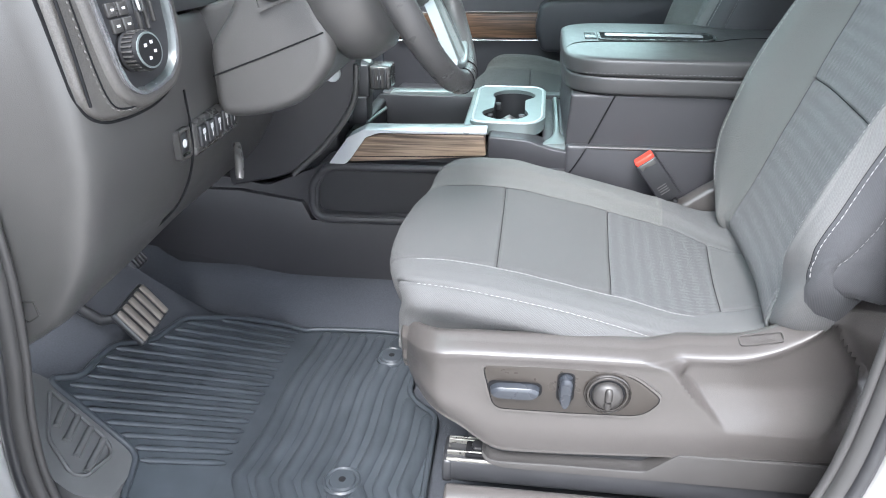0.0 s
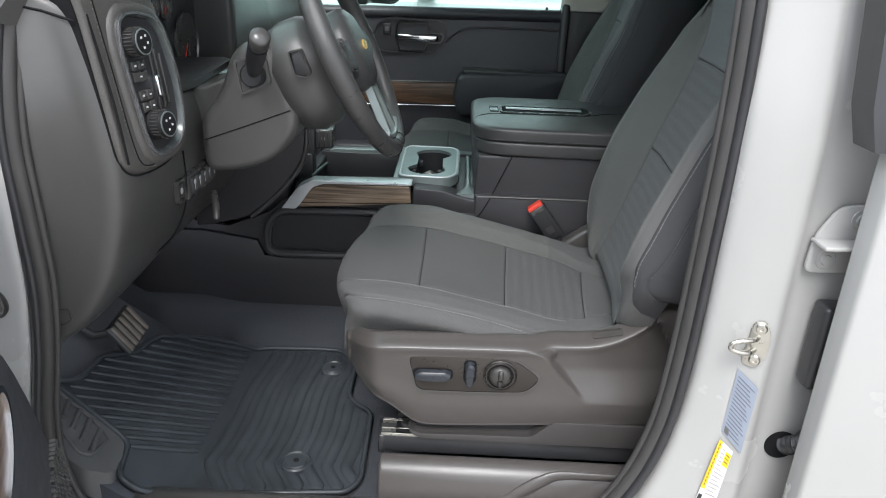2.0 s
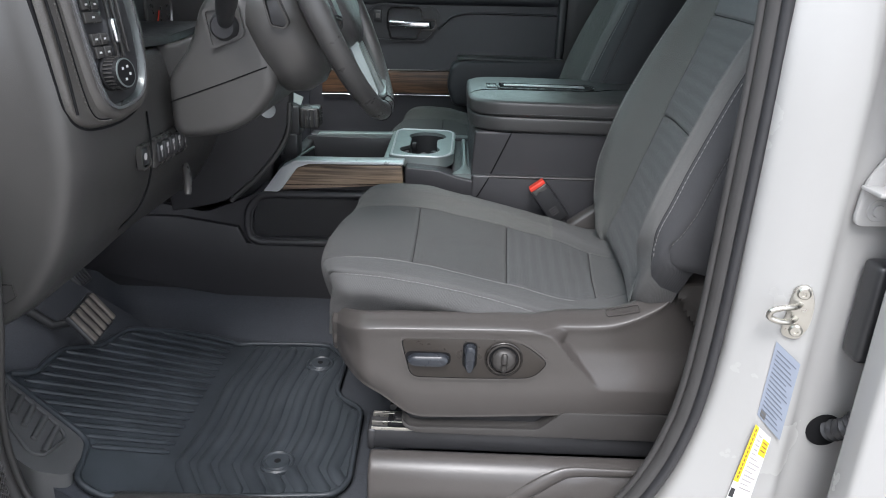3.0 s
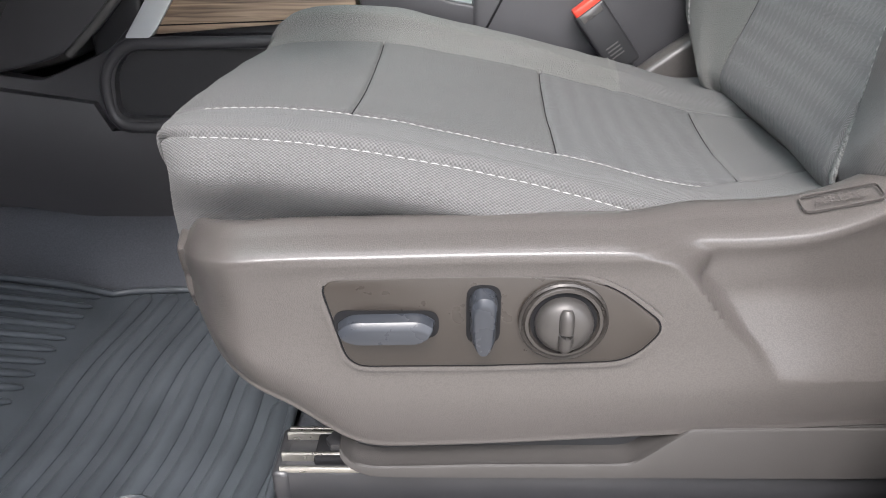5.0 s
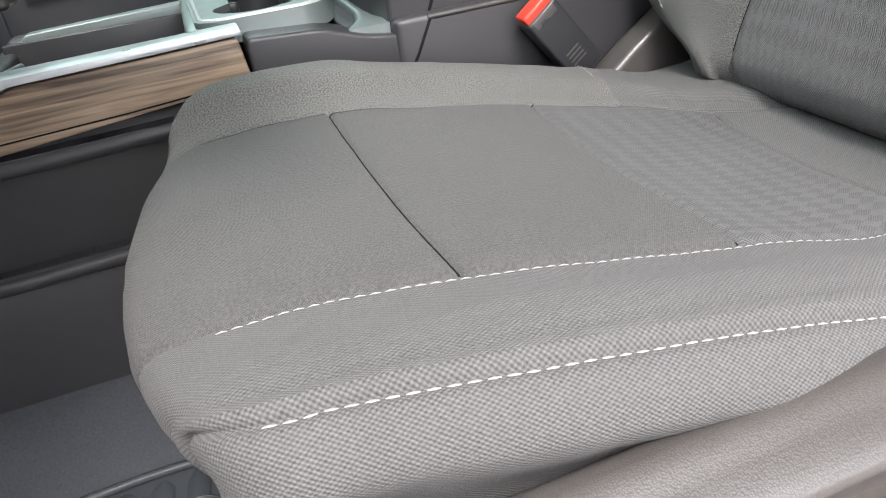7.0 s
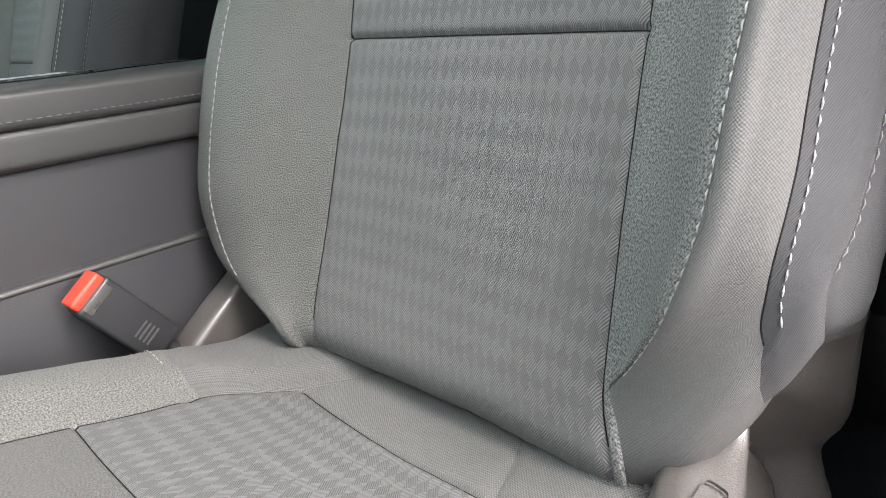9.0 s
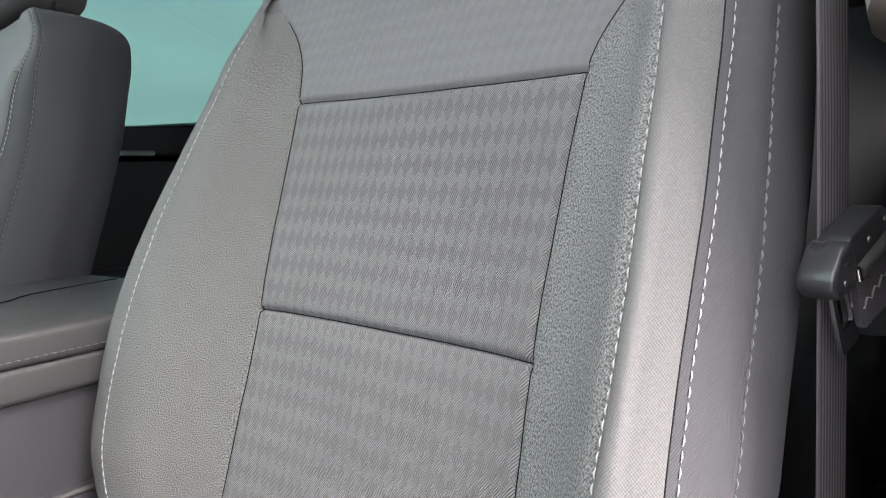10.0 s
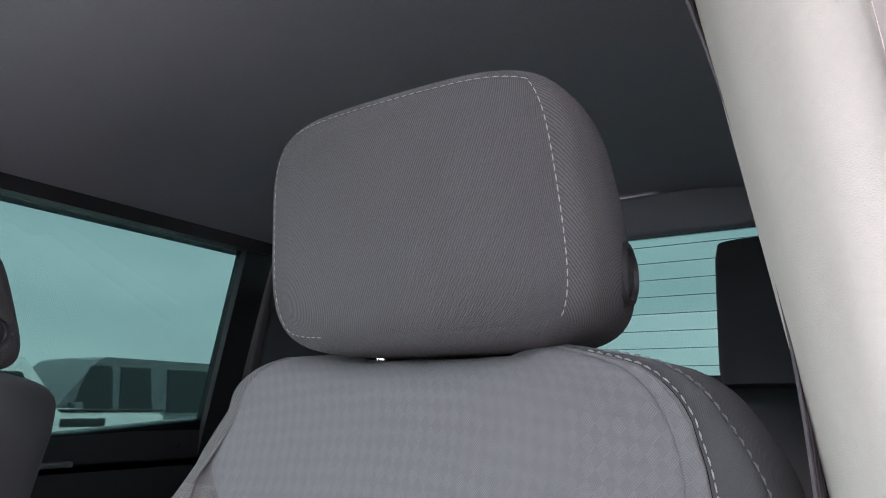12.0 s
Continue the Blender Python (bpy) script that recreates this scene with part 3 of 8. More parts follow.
def make_cushion(parent):
    cl, xs, seams, nose = cushion_cloth()
    c_st, c_o, c_i, c_h = 3 * PER, 5 * PER, 7 * PER, 9 * PER

    def amount(r, c):
        d = 0.0
        for k, w in ((c_o, 0.0030), (c_i, 0.0032)):
            d -= w * math.exp(-((cl.U[c] - cl.U[k]) / 0.0028) ** 2)
        u = cl.U[c] - cl.U[c_st]
        d += -0.0036 * math.exp(-(u / 0.0022) ** 2) + 0.0022 * math.exp(-((u - 0.0085) / 0.004) ** 2) - 0.0014 * math.exp(-((u - 0.016) / 0.0022) ** 2)
        if c_o <= c <= c_i and r >= nose:
            for s in seams:
                d -= 0.0036 * math.exp(-((xs[r] - s) / 0.0018) ** 2)
        if c > c_i - 2 and c <= c_h and xs[r] > 0.2:
            d -= 0.0022 * math.exp(-((xs[r] - 0.222 - 0.02 * ((c - c_i) / (c_h - c_i)) ** 2) / 0.003) ** 2)
        # gentle puckers and sag of the stuffing
        p = cl.P[r][c]
        d += 0.0022 * noise.noise(p * 11) + 0.0010 * noise.noise(p * 35)
        return d
    cl.dent(amount)
    i2 = min(range(len(xs)), key=lambda k: abs(xs[k] - seams[1]))
    i3 = min(range(len(xs)), key=lambda k: abs(xs[k] - seams[2]))
    i4 = min(range(len(xs)), key=lambda k: abs(xs[k] - 0.232))
    body = part("cushion", cl.piece(lambda r, c: c < c_o), M_TWILL, parent, "grey cloth cushion with pale stitching")
    part("front_insert", cl.piece(lambda r, c: c_o <= c < c_i and r < i2), M_PLAIN, body, "plain woven charcoal cloth")
    part("rear_insert", cl.piece(lambda r, c: c_o <= c < c_i and i2 <= r < i3), M_INSERTDIM, body, "charcoal cloth woven in small diamonds")
    part("inner_bolster", cl.piece(lambda r, c: c_i <= c < c_h and r < i4), M_HEATHER, body, "heathered grey cloth")
    part("rear_border", cl.piece(lambda r, c: (c_i <= c and not (c < c_h and r < i4)) or (c_o <= c < c_i and r >= i3)), M_TWILL, body)
    for s in seams:
        i = min(range(len(xs)), key=lambda k: abs(xs[k] - s))
        part("seam", tube([p for p, n in cl.line([(i, c) for c in range(c_o, c_i + 1)])], 0.0010, 6), M_DARK, body, "dark sunken seam")
    part("seam", tube([p for p, n in cl.line([(r, c_i) for r in range(4, i3 + 1)])], 0.0012, 6), M_DARK, body, "dark sunken seam")
    rows = range(3, len(xs) - 1)
    bm = stitches(cl.line([(r, c_o - 1.6) for r in rows if -0.125 < xs[r] < 0.262]), 0.0052, 0.0018, 0.00050, lift=0.0001)
    part("seam_stitching", bm, M_THREAD, body, "pale thread stitches")
    bm = stitches(cl.line([(r, c_st - 0.7) for r in rows if -0.130 < xs[r] < 0.34]), 0.0054, 0.0022, 0.00048, lift=0.0001)
    part("edge_stitching", bm, M_THREAD, body, "pale thread stitches")
    bm = stitches(cl.line([(r, c_h - 0.6) for r in rows if xs[r] < 0.222] + [(i4 - 1, c) for c in range(c_h - 2, c_i + PER, -1)]), 0.005, 0.003, 0.0005)
    part("inner_stitching", bm, M_THREAD, body, "pale thread stitches")
    return body


BACK_Z0 = 0.984


def back_cloth():
    spine = [(0.95, 0.335), (1.015, 0.355), (1.05, 0.368), (1.16, 0.402), (1.227, 0.424), (1.415, 0.491), (1.51, 0.514), (1.63, 0.545)]
    outer = [(0.95, 0.730), (0.985, 0.726), (1.02, 0.724), (1.06, 0.722), (1.12, 0.720), (1.3, 0.715), (1.45, 0.719), (1.52, 0.725), (1.55, 0.734), (1.575, 0.748), (1.63, 0.79)]
    inner = [(0.95, 1.15), (0.985, 1.20), (1.01, 1.258), (1.04, 1.298), (1.10, 1.321), (1.2, 1.320), (1.28, 1.307), (1.35, 1.283), (1.45, 1.250), (1.52, 1.222), (1.57, 1.200), (1.63, 1.165)]
    seam_o = [(0.95, 0.830), (0.985, 0.838), (1.02, 0.850), (1.06, 0.854), (1.16, 0.855), (1.225, 0.857), (1.3, 0.853), (1.41, 0.846), (1.435, 0.838), (1.462, 0.818), (1.494, 0.790), (1.522, 0.779), (1.57, 0.790), (1.63, 0.825)]
    edge = [(1.30, 0.7426), (1.38, 0.7428), (1.41, 0.7432), (1.45, 0.7455), (1.49, 0.752), (1.515, 0.758), (1.545, 0.764), (1.575, 0.773), (1.63, 0.785)]
    seam_i = [(0.95, 1.15), (1.02, 1.154), (1.1, 1.147), (1.2, 1.142), (1.3, 1.147), (1.415, 1.150), (1.45, 1.154), (1.475, 1.166), (1.50, 1.188), (1.515, 1.200), (1.53, 1.206), (1.63, 1.155)]
    fwd = [(0.95, 0.018), (1.0, 0.030), (1.04, 0.044), (1.1, 0.056), (1.3, 0.058), (1.45, 0.040), (1.52, 0.014), (1.63, 0.004)]
    seams = [1.228, 1.412]
    zs = with_seams([BACK_Z0 + 0.0095 * k for k in range(int((1.575 - BACK_Z0) / 0.0095) + 1)], seams + [1.49])
    rows, tags = [], []

    def ring(z, lift=0.0, squash=1.0, wide=(0.0, 0.0)):
        up = 0.023 * math.exp(-((z - 1.49) / 0.05) ** 2)
        xc, yo, yi, so, si, f = (interp(t, z) for t in (spine, outer, inner, seam_o, seam_i, fwd))
        a = radians(22) if z < 1.42 else radians(22 - 7 * (z - 1.42) / 0.2)
        n = Vector((-math.cos(a), 0, math.sin(a)))
        ym = (yo + yi) / 2
        so, si = max(so, yo + 0.022), min(si, yi - 0.012)
        w = so - yo
        crest = interp([(0.95, 0.99), (1.02, 0.98), (1.05, 0.79), (1.08, 0.62), (1.14, 0.50), (1.3, 0.47), (1.40, 0.50), (1.45, 0.58), (1.48, 0.77), (1.495, 0.91), (1.6, 0.93)], z)
        rise = interp([(0.95, 0.02), (1.02, 0.1), (1.05, 0.55), (1.08, 0.9), (1.14, 1.02), (1.6, 1.02)], z)
        y2 = yo + 0.20 * w if z < 1.40 else max(yo + 0.016, interp(edge, z))
        y1 = max(yo + crest * w, y2 + 0.010)
        ym1 = max(yo + (0.23 + 0.45 * (crest - 0.22)) * w, y2 + 0.45 * (y1 - y2)) if z >= 1.40 else yo + (0.23 + 0.45 * (crest - 0.22)) * w
        pts = [(ym, -0.17), (yo + 0.06, -0.16), (yo + 0.003, -0.075), (yo + 0.0085, 0.1 * f + 0.004), (y2, 0.70 * f + 0.003), (ym1, min(1.0, 0.5 + 0.5 * rise) * f + 0.004),
               (y1, rise * f + 0.004), (so, 0.009 + (0.85 * (rise * f + 0.004) - 0.009) * max(0.0, min(1.0, (z - 1.485) / 0.03))), ((so + si) / 2, 0.0), (si, 0.010), (si + 0.5 * (yi - si), 1.05 * f), (yi - 0.014, 1.12 * f), (yi + 0.004, 0.5 * f),
               (yi - 0.006, -0.09), (yi - 0.06, -0.16), (ym, -0.17)]
        out = []
        for i, (y, d) in enumerate(pts):
            dd = (d + 0.055) * squash - 0.055
            yy = ym + (y - ym) * (1 - (wide[0] if y < ym else wide[1]))
            p = Vector((xc, yy, z + lift)) + n * dd
            p.x += 0.085 * (yy - 1.0)
            p.z += 0.022 * (yy - 1.0) * max(0.0, min(1.0, (z - 1.0) / 0.1)) * max(0.0, min(1.0, (1.56 - z) / 0.1))
            p.z -= n.z * dd * 0.9
            # the lower edge climbs towards the outer side
            climb = (0.122 if i < 4 else interp([(0.70, 0.138), (0.725, 0.134), (0.738, 0.118), (0.751, 0.098), (0.775, 0.064), (0.80, 0.026), (0.82, 0.007), (0.835, 0.0)], yy)) * max(0.0, min(1.0, (1.17 - z) / 0.18))
            p.z += climb
            p.x += 0.22 * climb
            p.z += up * max(0.0, min(1.0, (0.790 - y) / 0.026))
            out.append(p)
        return out
    for k in (3, 2, 1):
        s = k / 3
        rows.append(column_points(ring(BACK_Z0, -0.035 * math.sin(s * 1.57), 1 - 0.75 * s ** 2, (0.035 * s ** 2, 0.10 * s ** 2)), PER))
        tags.append(BACK_Z0 - 0.01 * k)
    for z in zs:
        rows.append(column_points(ring(z), PER))
        tags.append(z)
    top = 10
    for k in range(1, top + 1):
        s = k / top
        q = (1 - s ** 2.4) ** (1 / 2.4) if s < 1 else 0.03
        rows.append(column_points(ring(1.575, 0.053 * s, q, (interp([(0, 0), (0.28, 0.05), (0.55, 0.14), (0.7, 0.25), (0.85, 0.42), (1, 0.62)], s), 0.32 * (1 - (1 - s ** 2.0) ** (1 / 2.0) if s < 1 else 1.0))), PER))
        tags.append(1.575 + 0.05 * s)
    return Cloth(rows), tags, seams


def make_back(parent):
    cl, zs, seams = back_cloth()
    c_3, c_2, c_1, c_o, c_i, c_l = 3 * PER, 4 * PER + 3, 6 * PER, 7 * PER, 9 * PER, 11 * PER

    def amount(r, c):
        d = 0.0
        z = zs[r]
        for k, w, top in ((c_o, 0.003, 1.515), (c_i, 0.003, 1.5), (c_1, 0.0022, 1.49), (c_2, 0.0016, 1.6), (c_3, 0.0016, 1.6), (c_l, 0.002, 1.5)):
            if z < top:
                d -= w * math.exp(-((cl.U[c] - cl.U[k]) / 0.0026) ** 2)
        if c_o <= c <= c_i:
            for s in seams:
                d -= 0.0055 * math.exp(-((z - s) / 0.0022) ** 2)
        if c_2 <= c <= c_o:
            d -= 0.003 * math.exp(-((z - 1.49) / 0.0022) ** 2)
        p = cl.P[r][c]
        if z > 1.57 and c_o + 3 < c < c_i - 3:
            d -= 0.006 * (z - 1.57) / 0.05
        d += 0.0022 * noise.noise(p * 9) + 0.0008 * noise.noise(p * 30)
        return d
    cl.dent(amount)
    row = lambda z: min(range(len(zs)), key=lambda k: abs(zs[k] - z))
    r1, r2, r3, r4 = row(seams[0]), row(seams[1]), row(1.505), row(1.49)
    body = part("backrest", cl.piece(lambda r, c: c < c_3 or c >= 13 * PER), M_SIDECLOTH, parent, "reclined backrest with cloth sides toned dark for shade")
    part("outer_side", cl.piece(lambda r, c: c_3 <= c < c_2), M_SIDECLOTH, body, "twill strip with its shade put into a darker grey")
    part("outer_bolster", cl.piece(lambda r, c: c_2 <= c < c_1 and r < r4), M_BOLSTER, body, "pale grey twill bolster")
    part("outer_bolster_inset", cl.piece(lambda r, c: c_1 <= c < c_o and r < r4), M_HEATHERINSET, body, "heathered grey cloth inset")
    part("lower_insert", cl.piece(lambda r, c: c_o <= c < c_i and r < r1), M_INSERT, body, "charcoal cloth woven in small diamonds")
    part("middle_insert", cl.piece(lambda r, c: c_o <= c < c_i and r1 <= r < r2), M_INSERT, body)
    part("upper_insert", cl.piece(lambda r, c: (c_o <= c < c_i and r >= r2) or (c_2 <= c < c_o and r >= r4)), M_UPPER, body)
    part("inner_bolster", cl.piece(lambda r, c: c_i <= c < 13 * PER and not (c >= c_i and r >= r3)), M_HEATHER, body, "heathered grey cloth bolster")
    part("inner_shoulder", cl.piece(lambda r, c: c_i <= c < 13 * PER and r >= r3), M_TWILL, body)
    for i in (r1, r2):
        part("seam", tube([p for p, n in cl.line([(i, c) for c in range(c_o, c_i + 1)])], 0.0009, 6), M_DARK, body, "dark sunken seam")
    part("seam", tube([p for p, n in cl.line([(r4, c) for c in range(c_2, c_o + 1)])], 0.0008, 6), M_DARK, body, "dark sunken seam")
    for c, top_row in ((c_o, r4), (c_i, r3), (c_2, len(zs) - 6)):
        part("seam", tube([p for p, n in cl.line([(r, c) for r in range(4, top_row)])], 0.0005 if c == c_2 else 0.0008, 6), M_DARK, body, "dark sunken seam")
    rr = range(2, len(zs) - 2)
    for name, places, mat in (
            ("bolster_stitching", [(r, c_1 - 1.2) for r in rr if 1.035 < zs[r] < 1.487], M_THREAD),
            ("edge_stitching", [(r, c_2 - 2.0) for r in rr if zs[r] > 0.99], M_THREAD),
            ("side_stitching", [(r, c_3 + 0.8) for r in rr if zs[r] > 1.0], M_DARKTHREAD),
            ("inner_stitching", [(r, c_l - 4.5) for r in rr if 1.02 < zs[r] < 1.5], M_THREAD)):
        part(name, stitches(cl.line(places), 0.0055, 0.0022, 0.00042, lift=0.0009), mat, body, "pale thread stitches" if mat == M_THREAD else "")
    return body


def make_headrest(parent):
    """A padded block with a stitched front edge, a button on its side and two posts."""
    n, pts = 26, {}
    b = bmesh.new()
    uvl = b.loops.layers.uv.new("UVMap")
    yc, zc = 0.984, 1.7205

    def shape(q):
        # q on a cube of half-size 1: x depth, y width, z height
        e = 5.0
        l = (abs(q.x) ** e + abs(q.y) ** e + abs(q.z) ** e) ** (1 / e)
        q = q / l
        wide = (0.1535 if q.y > 0 else 0.153) * (1 - 0.055 * q.z - 0.03 * q.z * q.z) * (1 - 0.05 * max(0, q.x))
        deep = 0.058 + 0.026 * (1 - q.z) * 0.5 * (1.0 if q.x > 0 else 0.45)
        p = Vector((deep * q.x, wide * q.y, 0.1005 * q.z))
        p.x += 0.553 - 0.020 * q.z + (0.012 * (1 - q.y * q.y) * (-1 if q.x < 0 else 0)) * 0.6
        p.x += 0.04 * q.y * 0.134 + 0.010 * (q.z < -0.3) * (q.z + 0.3) ** 2 * (-1 if q.x > 0 else 1)
        return Vector((p.x, p.y + yc, p.z + zc))

    def vert(q):
        key = tuple(round(v, 4) for v in q)
        if key not in pts:
            pts[key] = b.verts.new(shape(Vector(q)))
        return pts[key]
    for ax in range(3):
        for sg in (-1, 1):
            for i in range(n):
                for j in range(n):
                    q = []
                    for di, dj in ((0, 0), (1, 0), (1, 1), (0, 1)):
                        v = [0, 0, 0]
                        v[ax], v[(ax + 1) % 3], v[(ax + 2) % 3] = sg, -1 + 2 * (i + di) / n, -1 + 2 * (j + dj) / n
                        q.append(tuple(v))
                    f = b.faces.new([vert(k) for k in q])
                    f.smooth = True
                    for lp, k in zip(f.loops, q):
                        lp[uvl].uv = (k[1] * 0.151 + k[0] * 0.05, k[2] * 0.106)
    bmesh.ops.recalc_face_normals(b, faces=b.faces[:])
    head = part("headrest", b, M_HEAD, parent, "dark grey twill headrest")
    edge = []
    loop = [(-1, -1 + 2 * k / 40) for k in range(40)] + [(-1 + 2 * k / 40, 1) for k in range(40)] + [(1, 1 - 2 * k / 40) for k in range(40)] + [(1 - 2 * k / 40, -1) for k in range(41)]
    for y, z in loop:
        q = Vector((-0.97, y * (0.985 if y < 0 else 0.955), z * 0.975))
        p = shape(q)
        edge.append((p, (Vector((-0.8, 0.55 * y, 0.55 * z))).normalized()))
    edge = edge[:128]
    part("headrest_stitching", stitches(edge, 0.0050, 0.0020, 0.0004, lift=0.0002), M_THREAD, head, "pale thread stitches")
    part("headrest_piping", tube([p - n * 0.0012 for p, n in edge], 0.0016, 6), M_HEAD, head)
    m = Matrix.Translation((0.572, yc - 0.1465, 1.676)) @ pose(0, 0, 0, 90, 0, 0)
    part("release_button", turned([(0.001, -0.004), (0.024, -0.004), (0.0255, 0.003), (0.0235, 0.0075), (0.0195, 0.009), (0.0175, 0.0055), (0.0145, 0.006), (0.001, 0.008)], 32, m), M_BLACK, head, "round black release button")
    for dy in (-0.07, 0.07):
        part("post", tube([(0.578, yc + dy, 1.56), (0.575, yc + dy, 1.66)], 0.006, 12), M_CHROME, head, "chrome post")
        part("post_collar", turned([(0.001, 0), (0.014, 0), (0.013, 0.006), (0.001, 0.007)], 20, Matrix.Translation((0.577, yc + dy, 1.612))), M_BLACK, head)
    return head


M_HEAD = twill("headrest_cloth", (0.076, 0.075, 0.078), pitch=0.0022, depth=0.8, slant=0.5, speckle=0.15, fleck=600.0)


def valance_ring(x, top, bottom, y_out, lean):
    """A cross-section of the seat's side cover: from its top inner edge, over the shoulder and down."""
    h = top - bottom
    return [(y_out + 0.058, top - 0.06), (y_out + 0.048, top - 0.012), (y_out + 0.034, top - 0.001), (y_out + 0.017, top - 0.0060), (y_out + 0.0036, top - 0.0118), (y_out, top - 0.0175), (y_out + 0.0028, top - 0.034), (y_out + 0.006, top - 0.5 * h),
            (y_out + lean * 0.5, bottom + 0.25 * h), (y_out + lean, bottom + 0.008), (y_out + lean + 0.006, bottom), (y_out + 0.058, bottom)]


CREASE = [(0.80, 0.325), (0.889, 0.250), (0.916, 0.227), (0.941, 0.206), (0.956, 0.189), (0.963, 0.176), (0.968, 0.160), (0.975, 0.150), (1.1, 0.150)]

RIDGE = [(0.80, 0.37), (0.86, 0.382), (0.890, 0.400), (0.920, 0.418), (0.937, 0.425), (0.950, 0.420), (0.966, 0.408), (1.003, 0.383), (1.03, 0.376), (1.05, 0.373), (1.1, 0.37)]


def make_valance(parent):
    top = [(-0.16, 0.946), (-0.135, 0.963), (-0.1, 0.976), (0.0, 0.981), (0.12, 0.984), (0.2, 0.984), (0.25, 0.985), (0.29, 0.990), (0.33, 1.002), (0.36, 1.016), (0.375, 1.030), (0.385, 1.040), (0.40, 1.054), (0.43, 1.070), (0.46, 1.074), (0.5, 1.066)]
    draw_in = [(-0.2, 0.0), (0.27, 0.0), (0.32, 0.007), (0.36, 0.018), (0.40, 0.032), (0.45, 0.044), (0.5, 0.050)]
    low = [(-0.16, 0.885), (-0.13, 0.872), (-0.1, 0.856), (-0.07, 0.838), (-0.03, 0.808), (0.0, 0.801), (0.2, 0.812), (0.35, 0.823), (0.5, 0.83)]
    rings = []
    xs = [-0.15 + 0.00625 * k for k in range(46)] + [0.1375 + 0.0025 * k for k in range(60)] + [0.2875 + 0.00625 * k for k in range(31)]
    for x in xs:
        t = interp(top, x)
        yo = 0.735
        if x < -0.085:
            yo = 0.735 + 0.066 * ((-0.085 - x) / 0.065) ** 2.2
        # a raised field ahead of the slanted crease
        c = valance_ring(x, t, interp(low, x), yo, 0.012)
        pts = []
        for p in column_points([Vector((0, y, z)) for y, z in c], 14):
            y, z = p.y, p.z
            edge = interp(CREASE, z)
            k = max(0.0, min(1.0, (x - edge) / (0.009 + 0.06 * max(0.0, min(1.0, (z - 0.945) / 0.035)))))
            y += 0.019 * k * k * (3 - 2 * k) * max(0.0, min(1.0, (z - 0.868) / 0.06))
            y += interp(draw_in, x) * max(0.0, min(1.0, (z - 0.88) / 0.11)) ** 1.2
            u = x - interp(RIDGE, z)
            k, h = max(0.0, min(1.0, u / 0.008)), max(0.0, min(1.0, (u - 0.008) / 0.050))
            fade = max(0.0, min(1.0, (z - 0.85) / 0.05))
            y += 0.010 * k * k * (3 - 2 * k) * fade
            round_off = max(0.0, min(1.0, (x - 0.445) / 0.05))
            out = 0.737 + 0.045 * round_off ** 2 + 0.35 * max(0.0, z - (interp(top, x) - 0.018)) + (p.y - yo) * 0.8
            y += (min(out, y) - y) * (0.6 * h + 0.4 * h * h * (3 - 2 * h)) * fade
            pts.append(Vector((x, y, z)))
        rings.append(pts)
    nose = []
    for s in (1.0, 0.9, 0.7, 0.4):
        nose.append([Vector((p.x - 0.010 * s, 0.835 + (p.y - 0.835) * (1 - 0.55 * s ** 3), 0.925 + (p.z - 0.925) * (1 - 0.42 * s ** 4))) for p in rings[0]])
    cover = part("side_cover", loft(nose + rings, closed=True, limit=50), M_TRIM, parent, "grained dark grey plastic side cover")
    # control panel and its switches
    outline = [(-0.040, 0.949), (0.02, 0.952), (0.09, 0.953), (0.143, 0.950), (0.186, 0.915), (0.165, 0.888), (0.07, 0.884), (-0.024, 0.883)]
    rad = [0.012, 0.02, 0.02, 0.03, 0.012, 0.02, 0.02, 0.014]
    o = rounded(outline, rad, 6)
    panel = part("control_panel", prism(o, "y", 0.7265, 0.75, 0.0012), M_PANEL, cover, "smooth taupe-grey panel")
    part("panel_gap", ring_prism(inset2(o, -0.0014), inset2(o, 0.0002), "y", 0.7276, 0.75), M_DARK, cover)
    part("panel_rim", ring_prism(inset2(o, -0.0042), inset2(o, -0.0012), "y", 0.7268, 0.75), M_TRIM, cover)
    # Near-black plates stand in for the shaded recesses round the switches.
    for nm, cx, cz, hw, hh in (("slide_shade", 0.002, 0.9172, 0.0345, 0.0105), ("recliner_shade", 0.0655, 0.9245, 0.0112, 0.0222)):
        rc = rounded([(cx - hw, cz - hh), (cx + hw, cz - hh), (cx + hw, cz + hh), (cx - hw, cz + hh)], 0.009, 5)
        part(nm, prism(rc, "y", 0.7260, 0.75), M_DARK, cover, "dark plate for the shaded recess round the switch")
    # slide switch
    sw = [(-0.030, 0.915), (-0.022, 0.926), (0.026, 0.928), (0.034, 0.919), (0.034, 0.914), (0.027, 0.904), (-0.021, 0.902), (-0.030, 0.911)]
    rings = []
    for y, k in ((0.7275, 1.0), (0.7265, 1.0), (0.7175, 0.92), (0.7150, 0.78), (0.7142, 0.66)):
        rings.append([Vector((0.002 + (a - 0.002) * (1 - (1 - k) * 0.4), y, 0.918 - 0.012 * (1 - k) + (c - 0.915) * k * 0.62)) for a, c in rounded(sw, 0.008, 4)])
    part("slide_switch", loft(rings, limit=30), M_SWITCH, cover, "blue-grey slide switch")
    sw = [(0.0580, 0.937), (0.0635, 0.9435), (0.0725, 0.9435), (0.0780, 0.937), (0.0768, 0.908), (0.0720, 0.901), (0.0640, 0.901), (0.0592, 0.908)]
    rings = []
